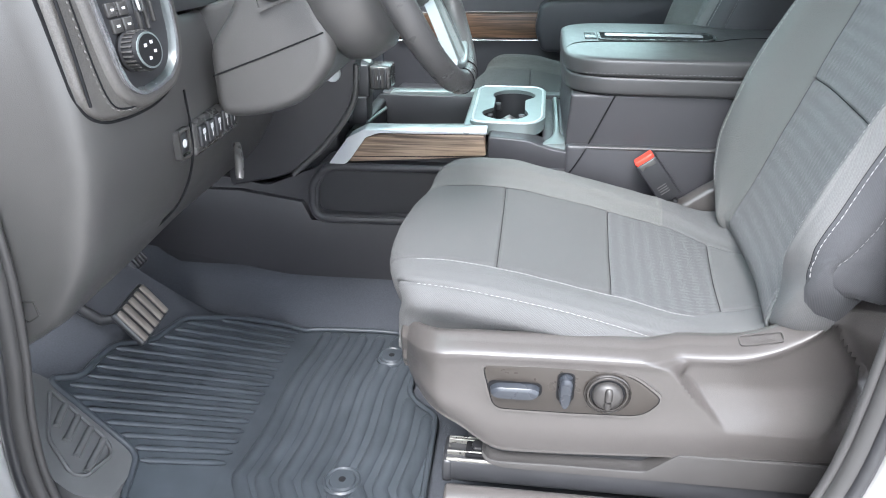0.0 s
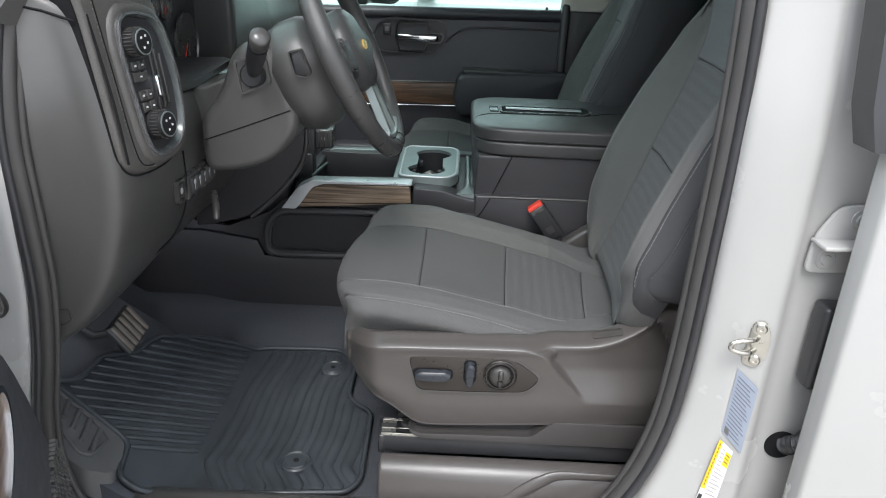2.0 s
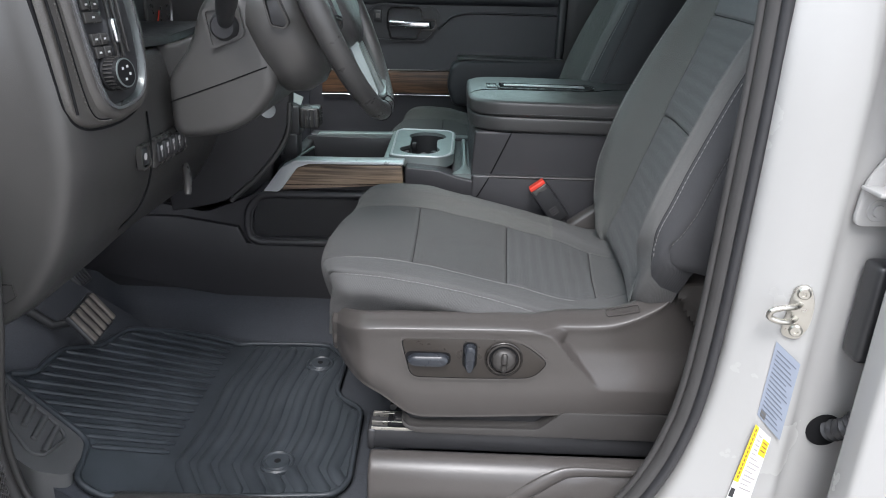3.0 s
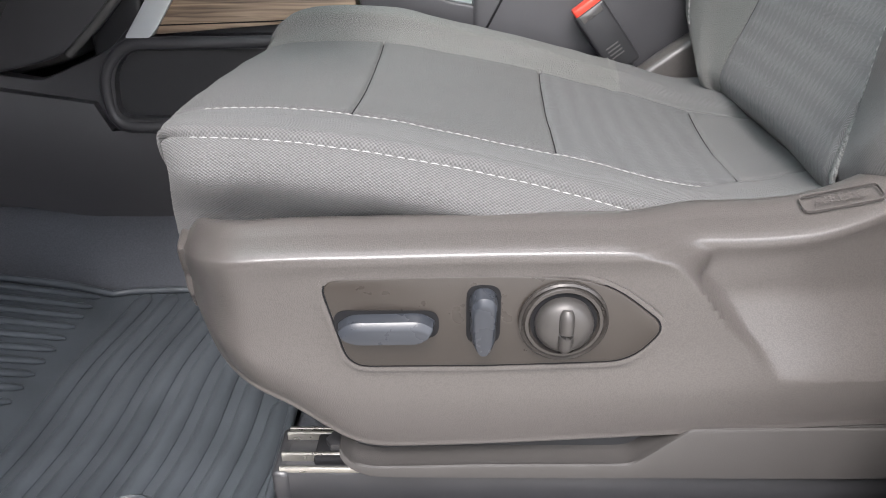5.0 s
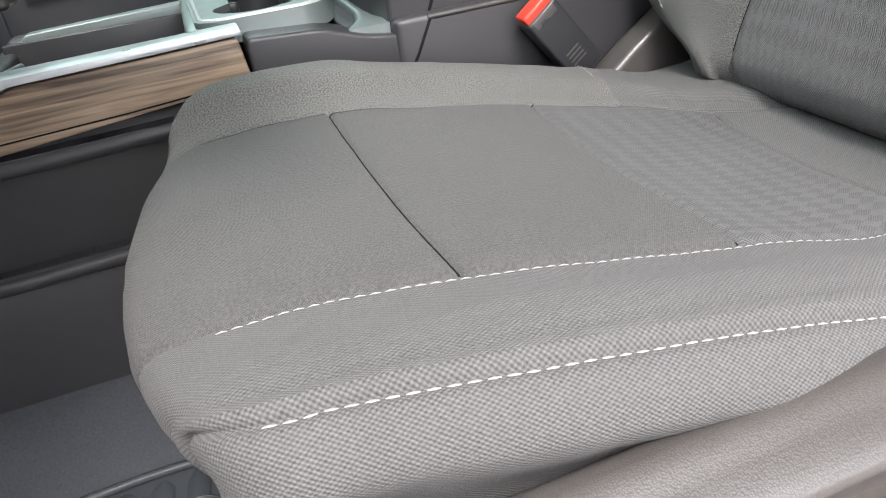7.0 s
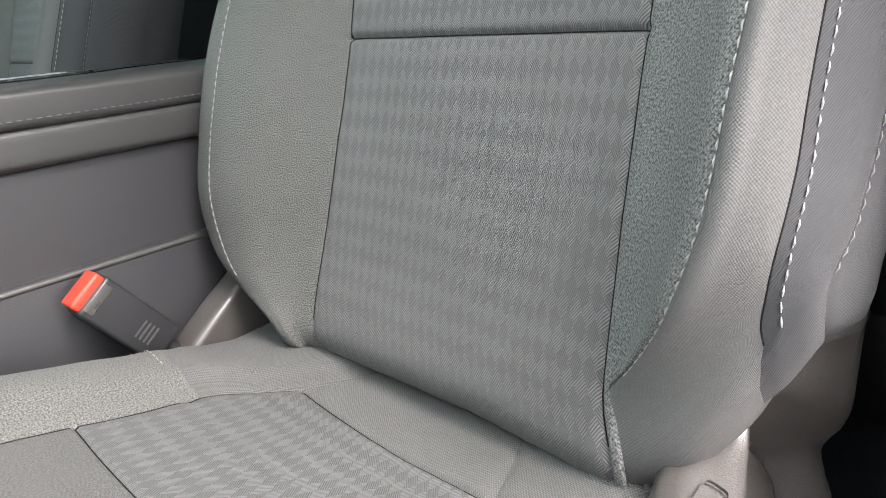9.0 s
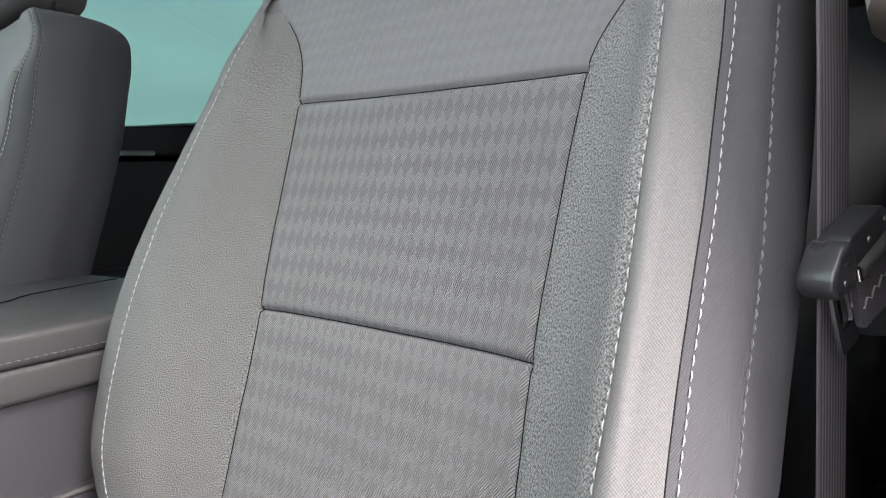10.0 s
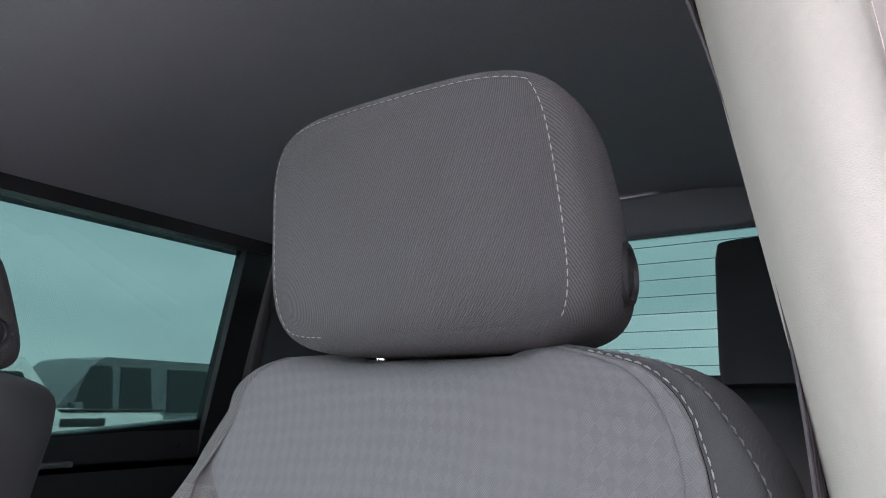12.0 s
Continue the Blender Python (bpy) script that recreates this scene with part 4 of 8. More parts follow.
    for y, k in ((0.7275, 1.0), (0.7265, 1.0), (0.716, 0.88), (0.7138, 0.72), (0.7132, 0.60)):
        rings.append([Vector((0.0655 + (a - 0.068) * k * 0.95, y, 0.9195 + (c - 0.918) * (1 - (1 - k) * 0.35) - 0.010 * (1 - k))) for a, c in rounded(sw, 0.005, 4)])
    part("recliner_switch", loft(rings, limit=30), M_SWITCH, cover, "blue-grey upright switch")
    m = Matrix.Translation((0.1175, 0.7265, 0.921)) @ pose(0, 0, 0, 90, 0, 0)
    ring = part("lumbar_ring", turned([(0.0195, 0.0015), (0.0285, 0.0), (0.0295, 0.0015), (0.0292, 0.0042), (0.0278, 0.0052), (0.0265, 0.0036), (0.0252, 0.0054), (0.0232, 0.0056), (0.0216, 0.003), (0.0195, 0.0018)], 48, m), M_RING, cover, "satin ring round the lumbar knob")
    m = Matrix.Translation((0.1175, 0.7225, 0.921)) @ pose(0, 0, 0, 90, 0, 0)
    part("knob_gap", turned([(0.0175, -0.002), (0.0222, -0.002), (0.0222, -0.0008), (0.0175, -0.0008)], 40, m), M_DARK, cover)
    knob = turned([(0.0190, -0.004), (0.0190, 0.003), (0.0180, 0.0066), (0.0152, 0.0092), (0.0105, 0.0110), (0.005, 0.0118), (0.0005, 0.012)], 40, m)
    part("lumbar_knob", knob, M_KNOBSATIN, cover, "round grey lumbar knob")
    part("knob_ridge", tube([(0.1175, 0.7225 - (0.0116 - 0.0030 * (a / 0.018) ** 2), 0.921 + a) for a in (-0.0152 + 0.0019 * k for k in range(17))], [0.0030, 0.0042, 0.0047] + [0.0050] * 11 + [0.0047, 0.0042, 0.0030], 10), M_KNOBSATIN, cover)
    # raised oval tag with lettering on the slope above the ridge
    tag_at = Matrix.Translation((0.300, 0.7745, interp(top, 0.300) - 0.0005)) @ pose(0, 0, 0, 24, -12, 0)
    o = rounded([(-0.026, -0.0075), (0.026, -0.0075), (0.026, 0.0075), (-0.026, 0.0075)], 0.005, 5)
    tag = ring_prism(o, inset2(o, 0.0010), "z", -0.002, 0.0002)
    tag.transform(tag_at)
    tag = part("airbag_tag", tag, M_TRIM, cover, "raised oval tag")
    text = bpy.data.curves.new("airbag_lettering", "FONT")
    text.body, text.size, text.extrude, text.align_x, text.align_y = "AIRBAG", 0.0098, 0.0001, "CENTER", "CENTER"
    holder = bpy.data.objects.new("airbag_lettering", text)
    letters = bpy.data.meshes.new_from_object(holder)
    bpy.data.objects.remove(holder)
    bm = bmesh.new()
    bm.from_mesh(letters)
    bpy.data.meshes.remove(letters)
    bm.transform(tag_at)
    part("airbag_lettering", bm, M_TRIM, tag, "embossed lettering")
    for ob in cover.children:
        if not ob.name.startswith("airbag"):
            ob.data.transform(Matrix.Translation((0, 0.010, 0)))
    # lower skirt under the cover, scooped out along its front half behind a rounded rim
    rim = [(-0.04, 0.812), (-0.037, 0.801), (-0.031, 0.790), (-0.022, 0.7855), (-0.010, 0.7835), (0.07, 0.7855), (0.168, 0.7865), (0.180, 0.788), (0.190, 0.795), (0.212, 0.814), (0.222, 0.820), (0.5, 0.822)]
    foot = [(-0.04, 0.800), (-0.037, 0.789), (-0.030, 0.780), (-0.017, 0.7735), (0.0, 0.772), (0.5, 0.772)]
    rings = []
    for x in [-0.038, -0.035, -0.031, -0.027, -0.022, -0.016, -0.010] + [0.01 * k for k in range(0, 17)] + [0.165 + 0.004 * k for k in range(16)] + [0.25, 0.3, 0.4, 0.47]:
        t, f = interp(rim, x), interp(foot, x)
        deep = 0.030 * max(0.0, min(1.0, (0.820 - t) / 0.03))
        c = [(0.800, f), (0.7475, f), (0.745, f + 0.002), (0.7448, t - 0.003), (0.7455, t - 0.001), (0.7472, t - 0.0002), (0.7495, t - 0.001), (0.7505 + 0.25 * deep, t + 0.001), (0.7512 + 0.7 * deep, t + 0.006 * deep / 0.03), (0.752 + deep, t + 0.016 * deep / 0.03), (0.754 + deep, 0.832), (0.800, 0.832)]
        rings.append([Vector((x, y, z)) for y, z in c])
    part("lower_skirt", loft(rings, limit=38), M_LIP, parent, "dark plastic lower skirt with a scooped rim")
    return cover


M_LIP = material("dark_lip_plastic", (0.045, 0.042, 0.040), 0.36, 0, 0.05, 60, grain=0.2, grain_scale=1500, spec=0.35)
M_RING = material("dark_ring", (0.042, 0.038, 0.035), 0.22, 0.3, 0.05, 60)
M_KNOBSATIN = material("satin_knob", (0.058, 0.054, 0.051), 0.42, 0.35, 0.05, 60)
M_SATINDARK = material("dark_satin_ring", (0.16, 0.155, 0.15), 0.3, 0.6, 0.05, 50)
M_SWITCHDARK = material("dark_switch", (0.055, 0.053, 0.051), 0.25, 0, 0.06, 60)


def make_rails(parent):
    for y0 in (0.752, 1.215):
        rail = rbox(-0.09, 0.5, y0, y0 + 0.05, 0.735, 0.772, 0.004)
        r = part("seat_rail", rail, M_BLACK, parent, "black steel seat rail")
        part("rail_slot", rbox(-0.062, 0.5, y0 + 0.008, y0 + 0.042, 0.7705, 0.778, 0.002), M_DARK, r)
        # Bright steel strips set along the rail.
        for e in (0.001, 0.012, 0.036, 0.046):
            part("rail_edge", rbox(-0.088, 0.5, y0 + e, y0 + e + 0.003, 0.768, 0.7752 + (0.004 if 0.01 < e < 0.04 else 0.0), 0.0008), M_STEEL, r, "bright steel strip along the rail")
        part("rail_end_cap", rbox(-0.094, -0.080, y0 - 0.002, y0 + 0.052, 0.733, 0.772, 0.004), M_BLACK, r, "black plastic end cap")
        part("rail_bolt", turned([(0.001, 0), (0.009, 0), (0.009, 0.006), (0.001, 0.007)], 6, Matrix.Translation((-0.045, y0 + 0.025, 0.778))), M_BLACK, r)
        part("rail_riser", rbox(-0.03, 0.42, y0 + 0.012, y0 + 0.038, 0.776, 0.90, 0.004), M_BLACK, r)
    part("cross_bar", tube([(-0.055, 0.79, 0.79), (-0.055, 1.24, 0.79)], 0.006, 10), M_BLACK, parent)
    part("seat_pan", rbox(-0.13, 0.42, 0.80, 1.26, 0.86, 0.905, 0.02, 3), M_BLACK, parent)


def make_seat(label):
    seat = thing("front_seat", label, "car seat", "front seats", at=(0, 0, 0))
    make_cushion(seat)
    make_back(seat)
    make_headrest(seat)
    make_valance(seat)
    make_rails(seat)
    # inner side hinge cover between cushion and backrest
    hinge = [(0.26, 0.93), (0.33, 0.985), (0.40, 1.03), (0.47, 1.05), (0.5, 1.0), (0.48, 0.90), (0.30, 0.88)]
    part("hinge_cover", prism(rounded(hinge, 0.02, 4), "y", 1.275, 1.315, 0.008, 3), M_TRIM, seat, "grey plastic recliner cover")
    return seat


driver_seat = make_seat("charcoal and grey cloth power driver seat with pale stitching")
passenger_seat = copy_thing(driver_seat, Matrix.Translation((0.032, 0.966, 0.0)))
tagged(passenger_seat, "charcoal and grey cloth front passenger seat beside the console")


# ---- the cab: floor, pillars, roof, doors ----
def structure(name, bm, mat, label, category):
    return tagged(part(name, bm, mat), label, category, kind="structure")


ground = bmesh.new()
bmesh.ops.create_grid(ground, x_segments=8, y_segments=8, size=400)
structure("ground", ground, M_BOUNCEGROUND, "paving of a car lot, paled to bounce light into the cab", "ground")
lawn = bmesh.new()
for a, b in ((16.0, 390.0),):
    v = [lawn.verts.new(p) for p in ((-200, a, 0.02), (200, a, 0.02), (200, b, 0.02), (-200, b, 0.02))]
    lawn.faces.new(v)
structure("ground_lawn", lawn, M_GRASS, "green mown grass beyond the asphalt", "grass")


def floor_z(x, y):
    ramp = max(0.0, (-0.45 - x) * 0.68)
    near = max(0.0, min(1.0, (1.28 - y) / 0.14))
    z = 0.628 + ramp * near + max(0.0, (-0.78 - x) * 0.9) * (1 - near)
    # the tunnel in the middle
    if y > 1.25 and y < 1.8:
        z += 0.105 * max(0.0, min(1.0, (y - 1.25) / 0.09)) * max(0.0, min(1.0, (1.80 - y) / 0.09))
    return min(z, 0.98)


fl = bmesh.new()
gx = [-0.98 + 0.03 * k for k in range(98)]
gy = [0.66 + 0.03 * k for k in range(60)]
gv = [[fl.verts.new((x, y, floor_z(x, y) + 0.002 * noise.noise(Vector((x * 8, y * 8, 0))))) for y in gy] for x in gx]
for i in range(len(gx) - 1):
    for j in range(len(gy) - 1):
        fl.faces.new((gv[i][j], gv[i + 1][j], gv[i + 1][j + 1], gv[i][j + 1]))
under = bmesh.ops.extrude_face_region(fl, geom=fl.faces[:])
for v in under["geom"]:
    if isinstance(v, bmesh.types.BMVert):
        v.co.z -= 0.05
bmesh.ops.recalc_face_normals(fl, faces=fl.faces[:])
smooth(fl)
structure("floor", fl, M_CARPET, "dark charcoal carpet over the cab floor", "floor")
structure("wall_firewall", rbox(-1.06, -0.98, 0.62, 2.44, 0.55, 1.45, 0.0), M_CARPET, "dark carpeted firewall behind the pedals", "wall")

# outer sill, rocker and step line of the body
rocker = [(0.60, 0.42), (0.545, 0.44), (0.535, 0.52), (0.56, 0.585), (0.60, 0.60), (0.65, 0.605), (0.665, 0.63), (0.70, 0.63), (0.70, 0.42)]
structure("sill", prism(rounded(rocker, 0.012, 4), "x", -0.95, 1.75, 0.0), M_PAINT, "white painted body sill under the door opening", "sill")
structure("sill_passenger", prism([(3.06 - y, z) for y, z in rounded(rocker, 0.012, 4)], "x", -0.95, 1.75, 0.0), M_PAINT, "white painted body sill", "sill")

# grained sill plate inside the driver's opening
plate = [(0.635, 0.612), (0.640, 0.655), (0.66, 0.672), (0.69, 0.676), (0.712, 0.664), (0.716, 0.63), (0.70, 0.612)]
tagged(part("sill_plate", prism(rounded(plate, 0.008, 4), "x", -0.60, 0.33, 0.004), M_DASH), "dark grained plastic sill plate along the doorway", "trim", kind="structure")
skirt = [(0.700, 0.60), (0.692, 0.655), (0.690, 0.70), (0.697, 0.730), (0.712, 0.745), (0.735, 0.748), (0.745, 0.735), (0.745, 0.60)]
sk = prism(rounded(skirt, 0.010, 4), "x", -0.088, 0.45, 0.006, 3)
lower_panel = thing("seat_base_panel", "dark grained plastic panel covering the seat base", "trim panel", kind="structure")
part("panel", sk, M_TRIM, lower_panel)
ridge = spline([(-0.08, 0.6935, 0.668), (0.02, 0.6935, 0.667), (0.095, 0.6935, 0.669), (0.13, 0.6935, 0.684), (0.166, 0.6940, 0.707), (0.203, 0.6975, 0.731), (0.235, 0.701, 0.742), (0.30, 0.701, 0.743), (0.44, 0.701, 0.743)], 60)
part("swage", tube(ridge, [0.007 + 0.006 * math.exp(-((k - 32) / 14) ** 2) for k in range(61)], 12, up=(0, 1, 0), flat=0.5), M_TRIM, lower_panel, "raised swage across the panel")

# ---- B-pillars ----
def pillar_shift(z):
    """How far the pillar's front edge lies ahead, and how far it leans in."""
    x = interp([(0.5, -0.16), (0.62, -0.115), (0.72, -0.07), (0.82, -0.034), (0.92, -0.012), (1.02, -0.002), (1.3, 0.0), (2.1, -0.01)], z)
    y = 0.0 if z < 1.40 else (z - 1.40) * 0.165
    return x, y


def pillar_loft(plan, z0, z1, n=18, sign=1):
    rings = []
    for k in range(n + 1):
        z = z0 + (z1 - z0) * k / n
        dx, dy = pillar_shift(z)
        rings.append([Vector((x + dx * (1 - max(0.0, min(1.0, (x - 0.40) / 0.06))), (y + dy * (0.6 + 0.4 * max(0.0, min(1.0, (x - 0.39) / 0.06)))) if sign > 0 else 3.06 - (y + dy), z)) for x, y in plan])
    return loft(rings, limit=30)


jamb = rounded([(0.398, 0.640), (0.402, 0.612), (0.440, 0.592), (0.484, 0.580), (0.500, 0.592), (0.560, 0.598), (0.620, 0.600), (0.640, 0.62), (0.640, 0.640), (0.42, 0.646)], 0.010, 4)
for sg, nm in ((1, "driver"), (-1, "passenger")):
    structure("pillar_b_" + nm, pillar_loft(jamb, 0.52, 2.0, 24, sg), M_PAINT, "white painted door jamb between front and rear doors", "pillar")
    low = rounded([(0.410, 0.648), (0.414, 0.666), (0.445, 0.674), (0.55, 0.678), (0.60, 0.675), (0.60, 0.648)], 0.008, 4)
    rings = []
    for k in range(15):
        z = 0.62 + 0.795 * k / 14
        dx, thin = pillar_shift(z)[0], max(0.35, 1 - max(0.0, 1.40 - z) * 3.2)
        rings.append([Vector((x + dx * (1 - max(0.0, min(1.0, (x - 0.40) / 0.06))), (0.648 + (y - 0.648) * thin) if sg > 0 else 3.06 - (0.648 + (y - 0.648) * thin), z)) for x, y in low])
    structure("pillar_trim_lower_" + nm, loft(rings, limit=30), M_VINYL, "dark plastic lower trim of the door pillar", "pillar trim")
    up = rounded([(0.384, 0.630), (0.389, 0.658), (0.420, 0.676), (0.47, 0.683), (0.55, 0.688), (0.60, 0.685), (0.60, 0.65)], 0.012, 5)
    structure("pillar_trim_" + nm, pillar_loft(up, 1.420, 2.07, 14, sg), M_PILLAR, "pale cloth-covered upper door pillar trim", "pillar trim")

# rubber seal round the driver's doorway
seal_path = [(-0.30, 0.70, 1.96), (-0.43, 0.69, 1.80), (-0.545, 0.668, 1.60), (-0.582, 0.652, 1.45), (-0.594, 0.640, 1.33), (-0.590, 0.636, 1.20), (-0.588, 0.634, 1.10), (-0.599, 0.632, 0.99), (-0.618, 0.630, 0.88), (-0.622, 0.629, 0.78), (-0.598, 0.628, 0.69), (-0.52, 0.626, 0.638),
             (-0.2, 0.626, 0.632), (0.12, 0.626, 0.634), (0.215, 0.626, 0.655), (0.285, 0.626, 0.72), (0.335, 0.628, 0.80), (0.368, 0.632, 0.90), (0.382, 0.636, 1.02), (0.388, 0.640, 1.2), (0.390, 0.640, 1.40), (0.384, 0.638, 1.56), (0.374, 0.648, 1.75), (0.348, 0.668, 1.97)]
sp = spline(seal_path, 150)
seal = thing("door_seal", "dark rubber weatherstrip round the open doorway", "door seal", kind="structure")
part("seal_bulb", tube(sp, 0.0135, 10, up=(0, 1, 0), flat=0.85), M_SEAL, seal)
part("seal_lip", tube([p + Vector((0.006 if p.x > 0.3 else (-0.006 if p.x < -0.5 else 0), -0.012, 0)) for p in sp], 0.0075, 8, up=(0, 1, 0)), M_BLACK, seal)
part("seal_flange", tube([p + Vector((-0.014 if p.x > 0.3 else (0.014 if p.x < -0.5 else 0), 0.008, 0.012 if abs(p.x) < 0.3 and p.z < 1 else 0)) for p in sp], 0.006, 8, up=(0, 1, 0)), M_SEAL, seal)

# ---- A-pillar with its hinge post ----
apost = rounded([(-0.625, 0.636), (-0.640, 0.612), (-0.70, 0.600), (-0.78, 0.602), (-0.80, 0.66), (-0.64, 0.665)], 0.01, 4)
for sg, nm in ((1, "driver"), (-1, "passenger")):
    rings = []
    for k in range(13):
        z = 0.50 + 1.02 * k / 12
        dx = interp([(0.5, 0.03), (0.8, 0.0), (0.9, 0.008), (1.0, 0.024), (1.1, 0.034), (1.25, 0.035), (1.35, 0.032), (1.55, 0.05)], z)
        rings.append([Vector((x + dx, y if sg > 0 else 3.06 - y, z)) for x, y in apost])
    structure("pillar_a_" + nm, loft(rings, limit=30), M_PAINT, "white painted hinge post of the front door", "pillar")
    rings = []
    for k in range(9):
        s = k / 8
        x, y, z = -0.60 + 0.36 * s, 0.655 + 0.085 * s, 1.50 + 0.47 * s
        y = y if sg > 0 else 3.06 - y
        rings.append([Vector((x + a, y + b, z + c)) for a, b, c in ((-0.05, -0.02, 0.02), (0.02, -0.03, -0.02), (0.035, 0.0, -0.03), (0.02, 0.03 * sg, -0.02), (-0.05, 0.03 * sg, 0.03))])
    structure("pillar_windshield_" + nm, loft(rings, limit=30), M_DASH, "slanted windshield pillar with dark trim", "pillar")
plug = thing("body_plug", "round grey rubber plug in the white hinge post", "plug")
pm = Matrix.Translation((-0.642, 0.6035, 1.085)) @ pose(0, 0, 0, 90, 0, -10)
part("plug_rim", turned([(0.0235, 0.0), (0.0245, 0.003), (0.020, 0.005), (0.0165, 0.0025), (0.0165, 0.0)], 32, pm), M_SEAL, plug)
part("plug_disc", turned([(0.001, -0.001), (0.018, -0.001), (0.0165, 0.0015), (0.010, 0.0005), (0.001, 0.001)], 32, pm), M_SWITCHDARK, plug)

# ---- roof, headliner and glass ----
roof = []
for k in range(15):
    y = 0.70 + 1.66 * k / 14
    s = (y - 1.53) / 0.83
    roof.append((y, 2.115 - 0.075 * s ** 4 - 0.02 * s * s))


def roof_sheet(x0, x1, dz, n=16):
    b = bmesh.new()
    g = []
    for i in range(n + 1):
        x = x0 + (x1 - x0) * i / n
        drop = 0.0 if x > 0.0 else 0.045 * (x / -0.25) ** 2
        g.append([b.verts.new((x, y, z + dz - drop)) for y, z in roof])
    for i in range(n):
        for j in range(len(roof) - 1):
            b.faces.new((g[i][j], g[i][j + 1], g[i + 1][j + 1], g[i + 1][j]))
    ex = bmesh.ops.extrude_face_region(b, geom=b.faces[:])
    for v in ex["geom"]:
        if isinstance(v, bmesh.types.BMVert):
            v.co.z += 0.02
    bmesh.ops.recalc_face_normals(b, faces=b.faces[:])
    return smooth(b, 50)


structure("ceiling", roof_sheet(-0.25, 1.83, 0.0), M_LINER, "dark grey cloth headliner", "ceiling")
structure("roof", roof_sheet(-0.30, 1.88, 0.035), M_PAINT, "white painted cab roof", "roof")


def pane(name, corners, mat, label, thick=0.004):
    b = bmesh.new()
    P = [Vector(c) for c in corners]
    n = (P[1] - P[0]).cross(P[2] - P[0]).normalized() * thick
    lo = [b.verts.new(p) for p in P]
    hi = [b.verts.new(p + n) for p in P]
    k = len(P)
    b.faces.new(lo)
    b.faces.new(hi)
    for i in range(k):
        b.faces.new((lo[i], lo[(i + 1) % k], hi[(i + 1) % k], hi[i]))
    bmesh.ops.recalc_face_normals(b, faces=b.faces[:])
    ob = part(name, b, mat)
    ob.visible_shadow = False
    return tagged(ob, label, "window", kind="structure")


pane("window_windshield", [(-1.00, 0.72, 1.42), (-1.00, 2.34, 1.42), (-0.27, 2.26, 2.06), (-0.27, 0.80, 2.06)], M_GLASS, "sloping green-tinted windshield")

# rear wall with its wide window
back_wall = bmesh.new()
for a0, a1, z0, z1 in ((0.66, 2.40, 0.6, 1.655), (0.70, 0.875, 1.655, 1.995), (2.185, 2.36, 1.655, 1.995)):
    rbox(1.79, 1.84, a0, a1, z0, z1, 0.004, 2, back_wall)
structure("wall_rear_header", rbox(1.775, 1.84, 0.70, 2.36, 1.998, 2.10, 0.01, 3), M_LINER, "dark cloth-covered header over the rear window", "wall")
structure("wall_rear", back_wall, M_BLACK, "dark trimmed rear wall of the cab", "wall")
rear_glass = pane("window_rear", [(1.812, 0.85, 1.65), (1.812, 2.21, 1.65), (1.812, 2.19, 2.005), (1.812, 0.87, 2.005)], M_PRIVACY, "tinted rear window with fine heater lines")
wires = bmesh.new()
for k in range(8):
    rbox(1.8105, 1.8113, 0.875, 2.185, 1.678 + 0.042 * k, 1.6797 + 0.042 * k, 0, 1, wires)
part("heater_lines", wires, M_BLACK, rear_glass, "fine dark heater lines")

for sg, nm in ((1, "driver"), (-1, "passenger")):
    rings = []
    for z in (0.60, 1.40, 2.06):
        dy = max(0.0, z - 1.40) * 0.20
        rings.append([Vector((x, (y + dy) if sg > 0 else 3.06 - (y + dy), z)) for x, y in rounded([(1.595, 0.55), (1.595, 0.66), (1.66, 0.70), (1.80, 0.70), (1.84, 0.56)], 0.02, 3)])
    structure("pillar_c_" + nm, loft(rings, limit=30), M_BLACK, "dark trimmed rear corner pillar", "pillar")

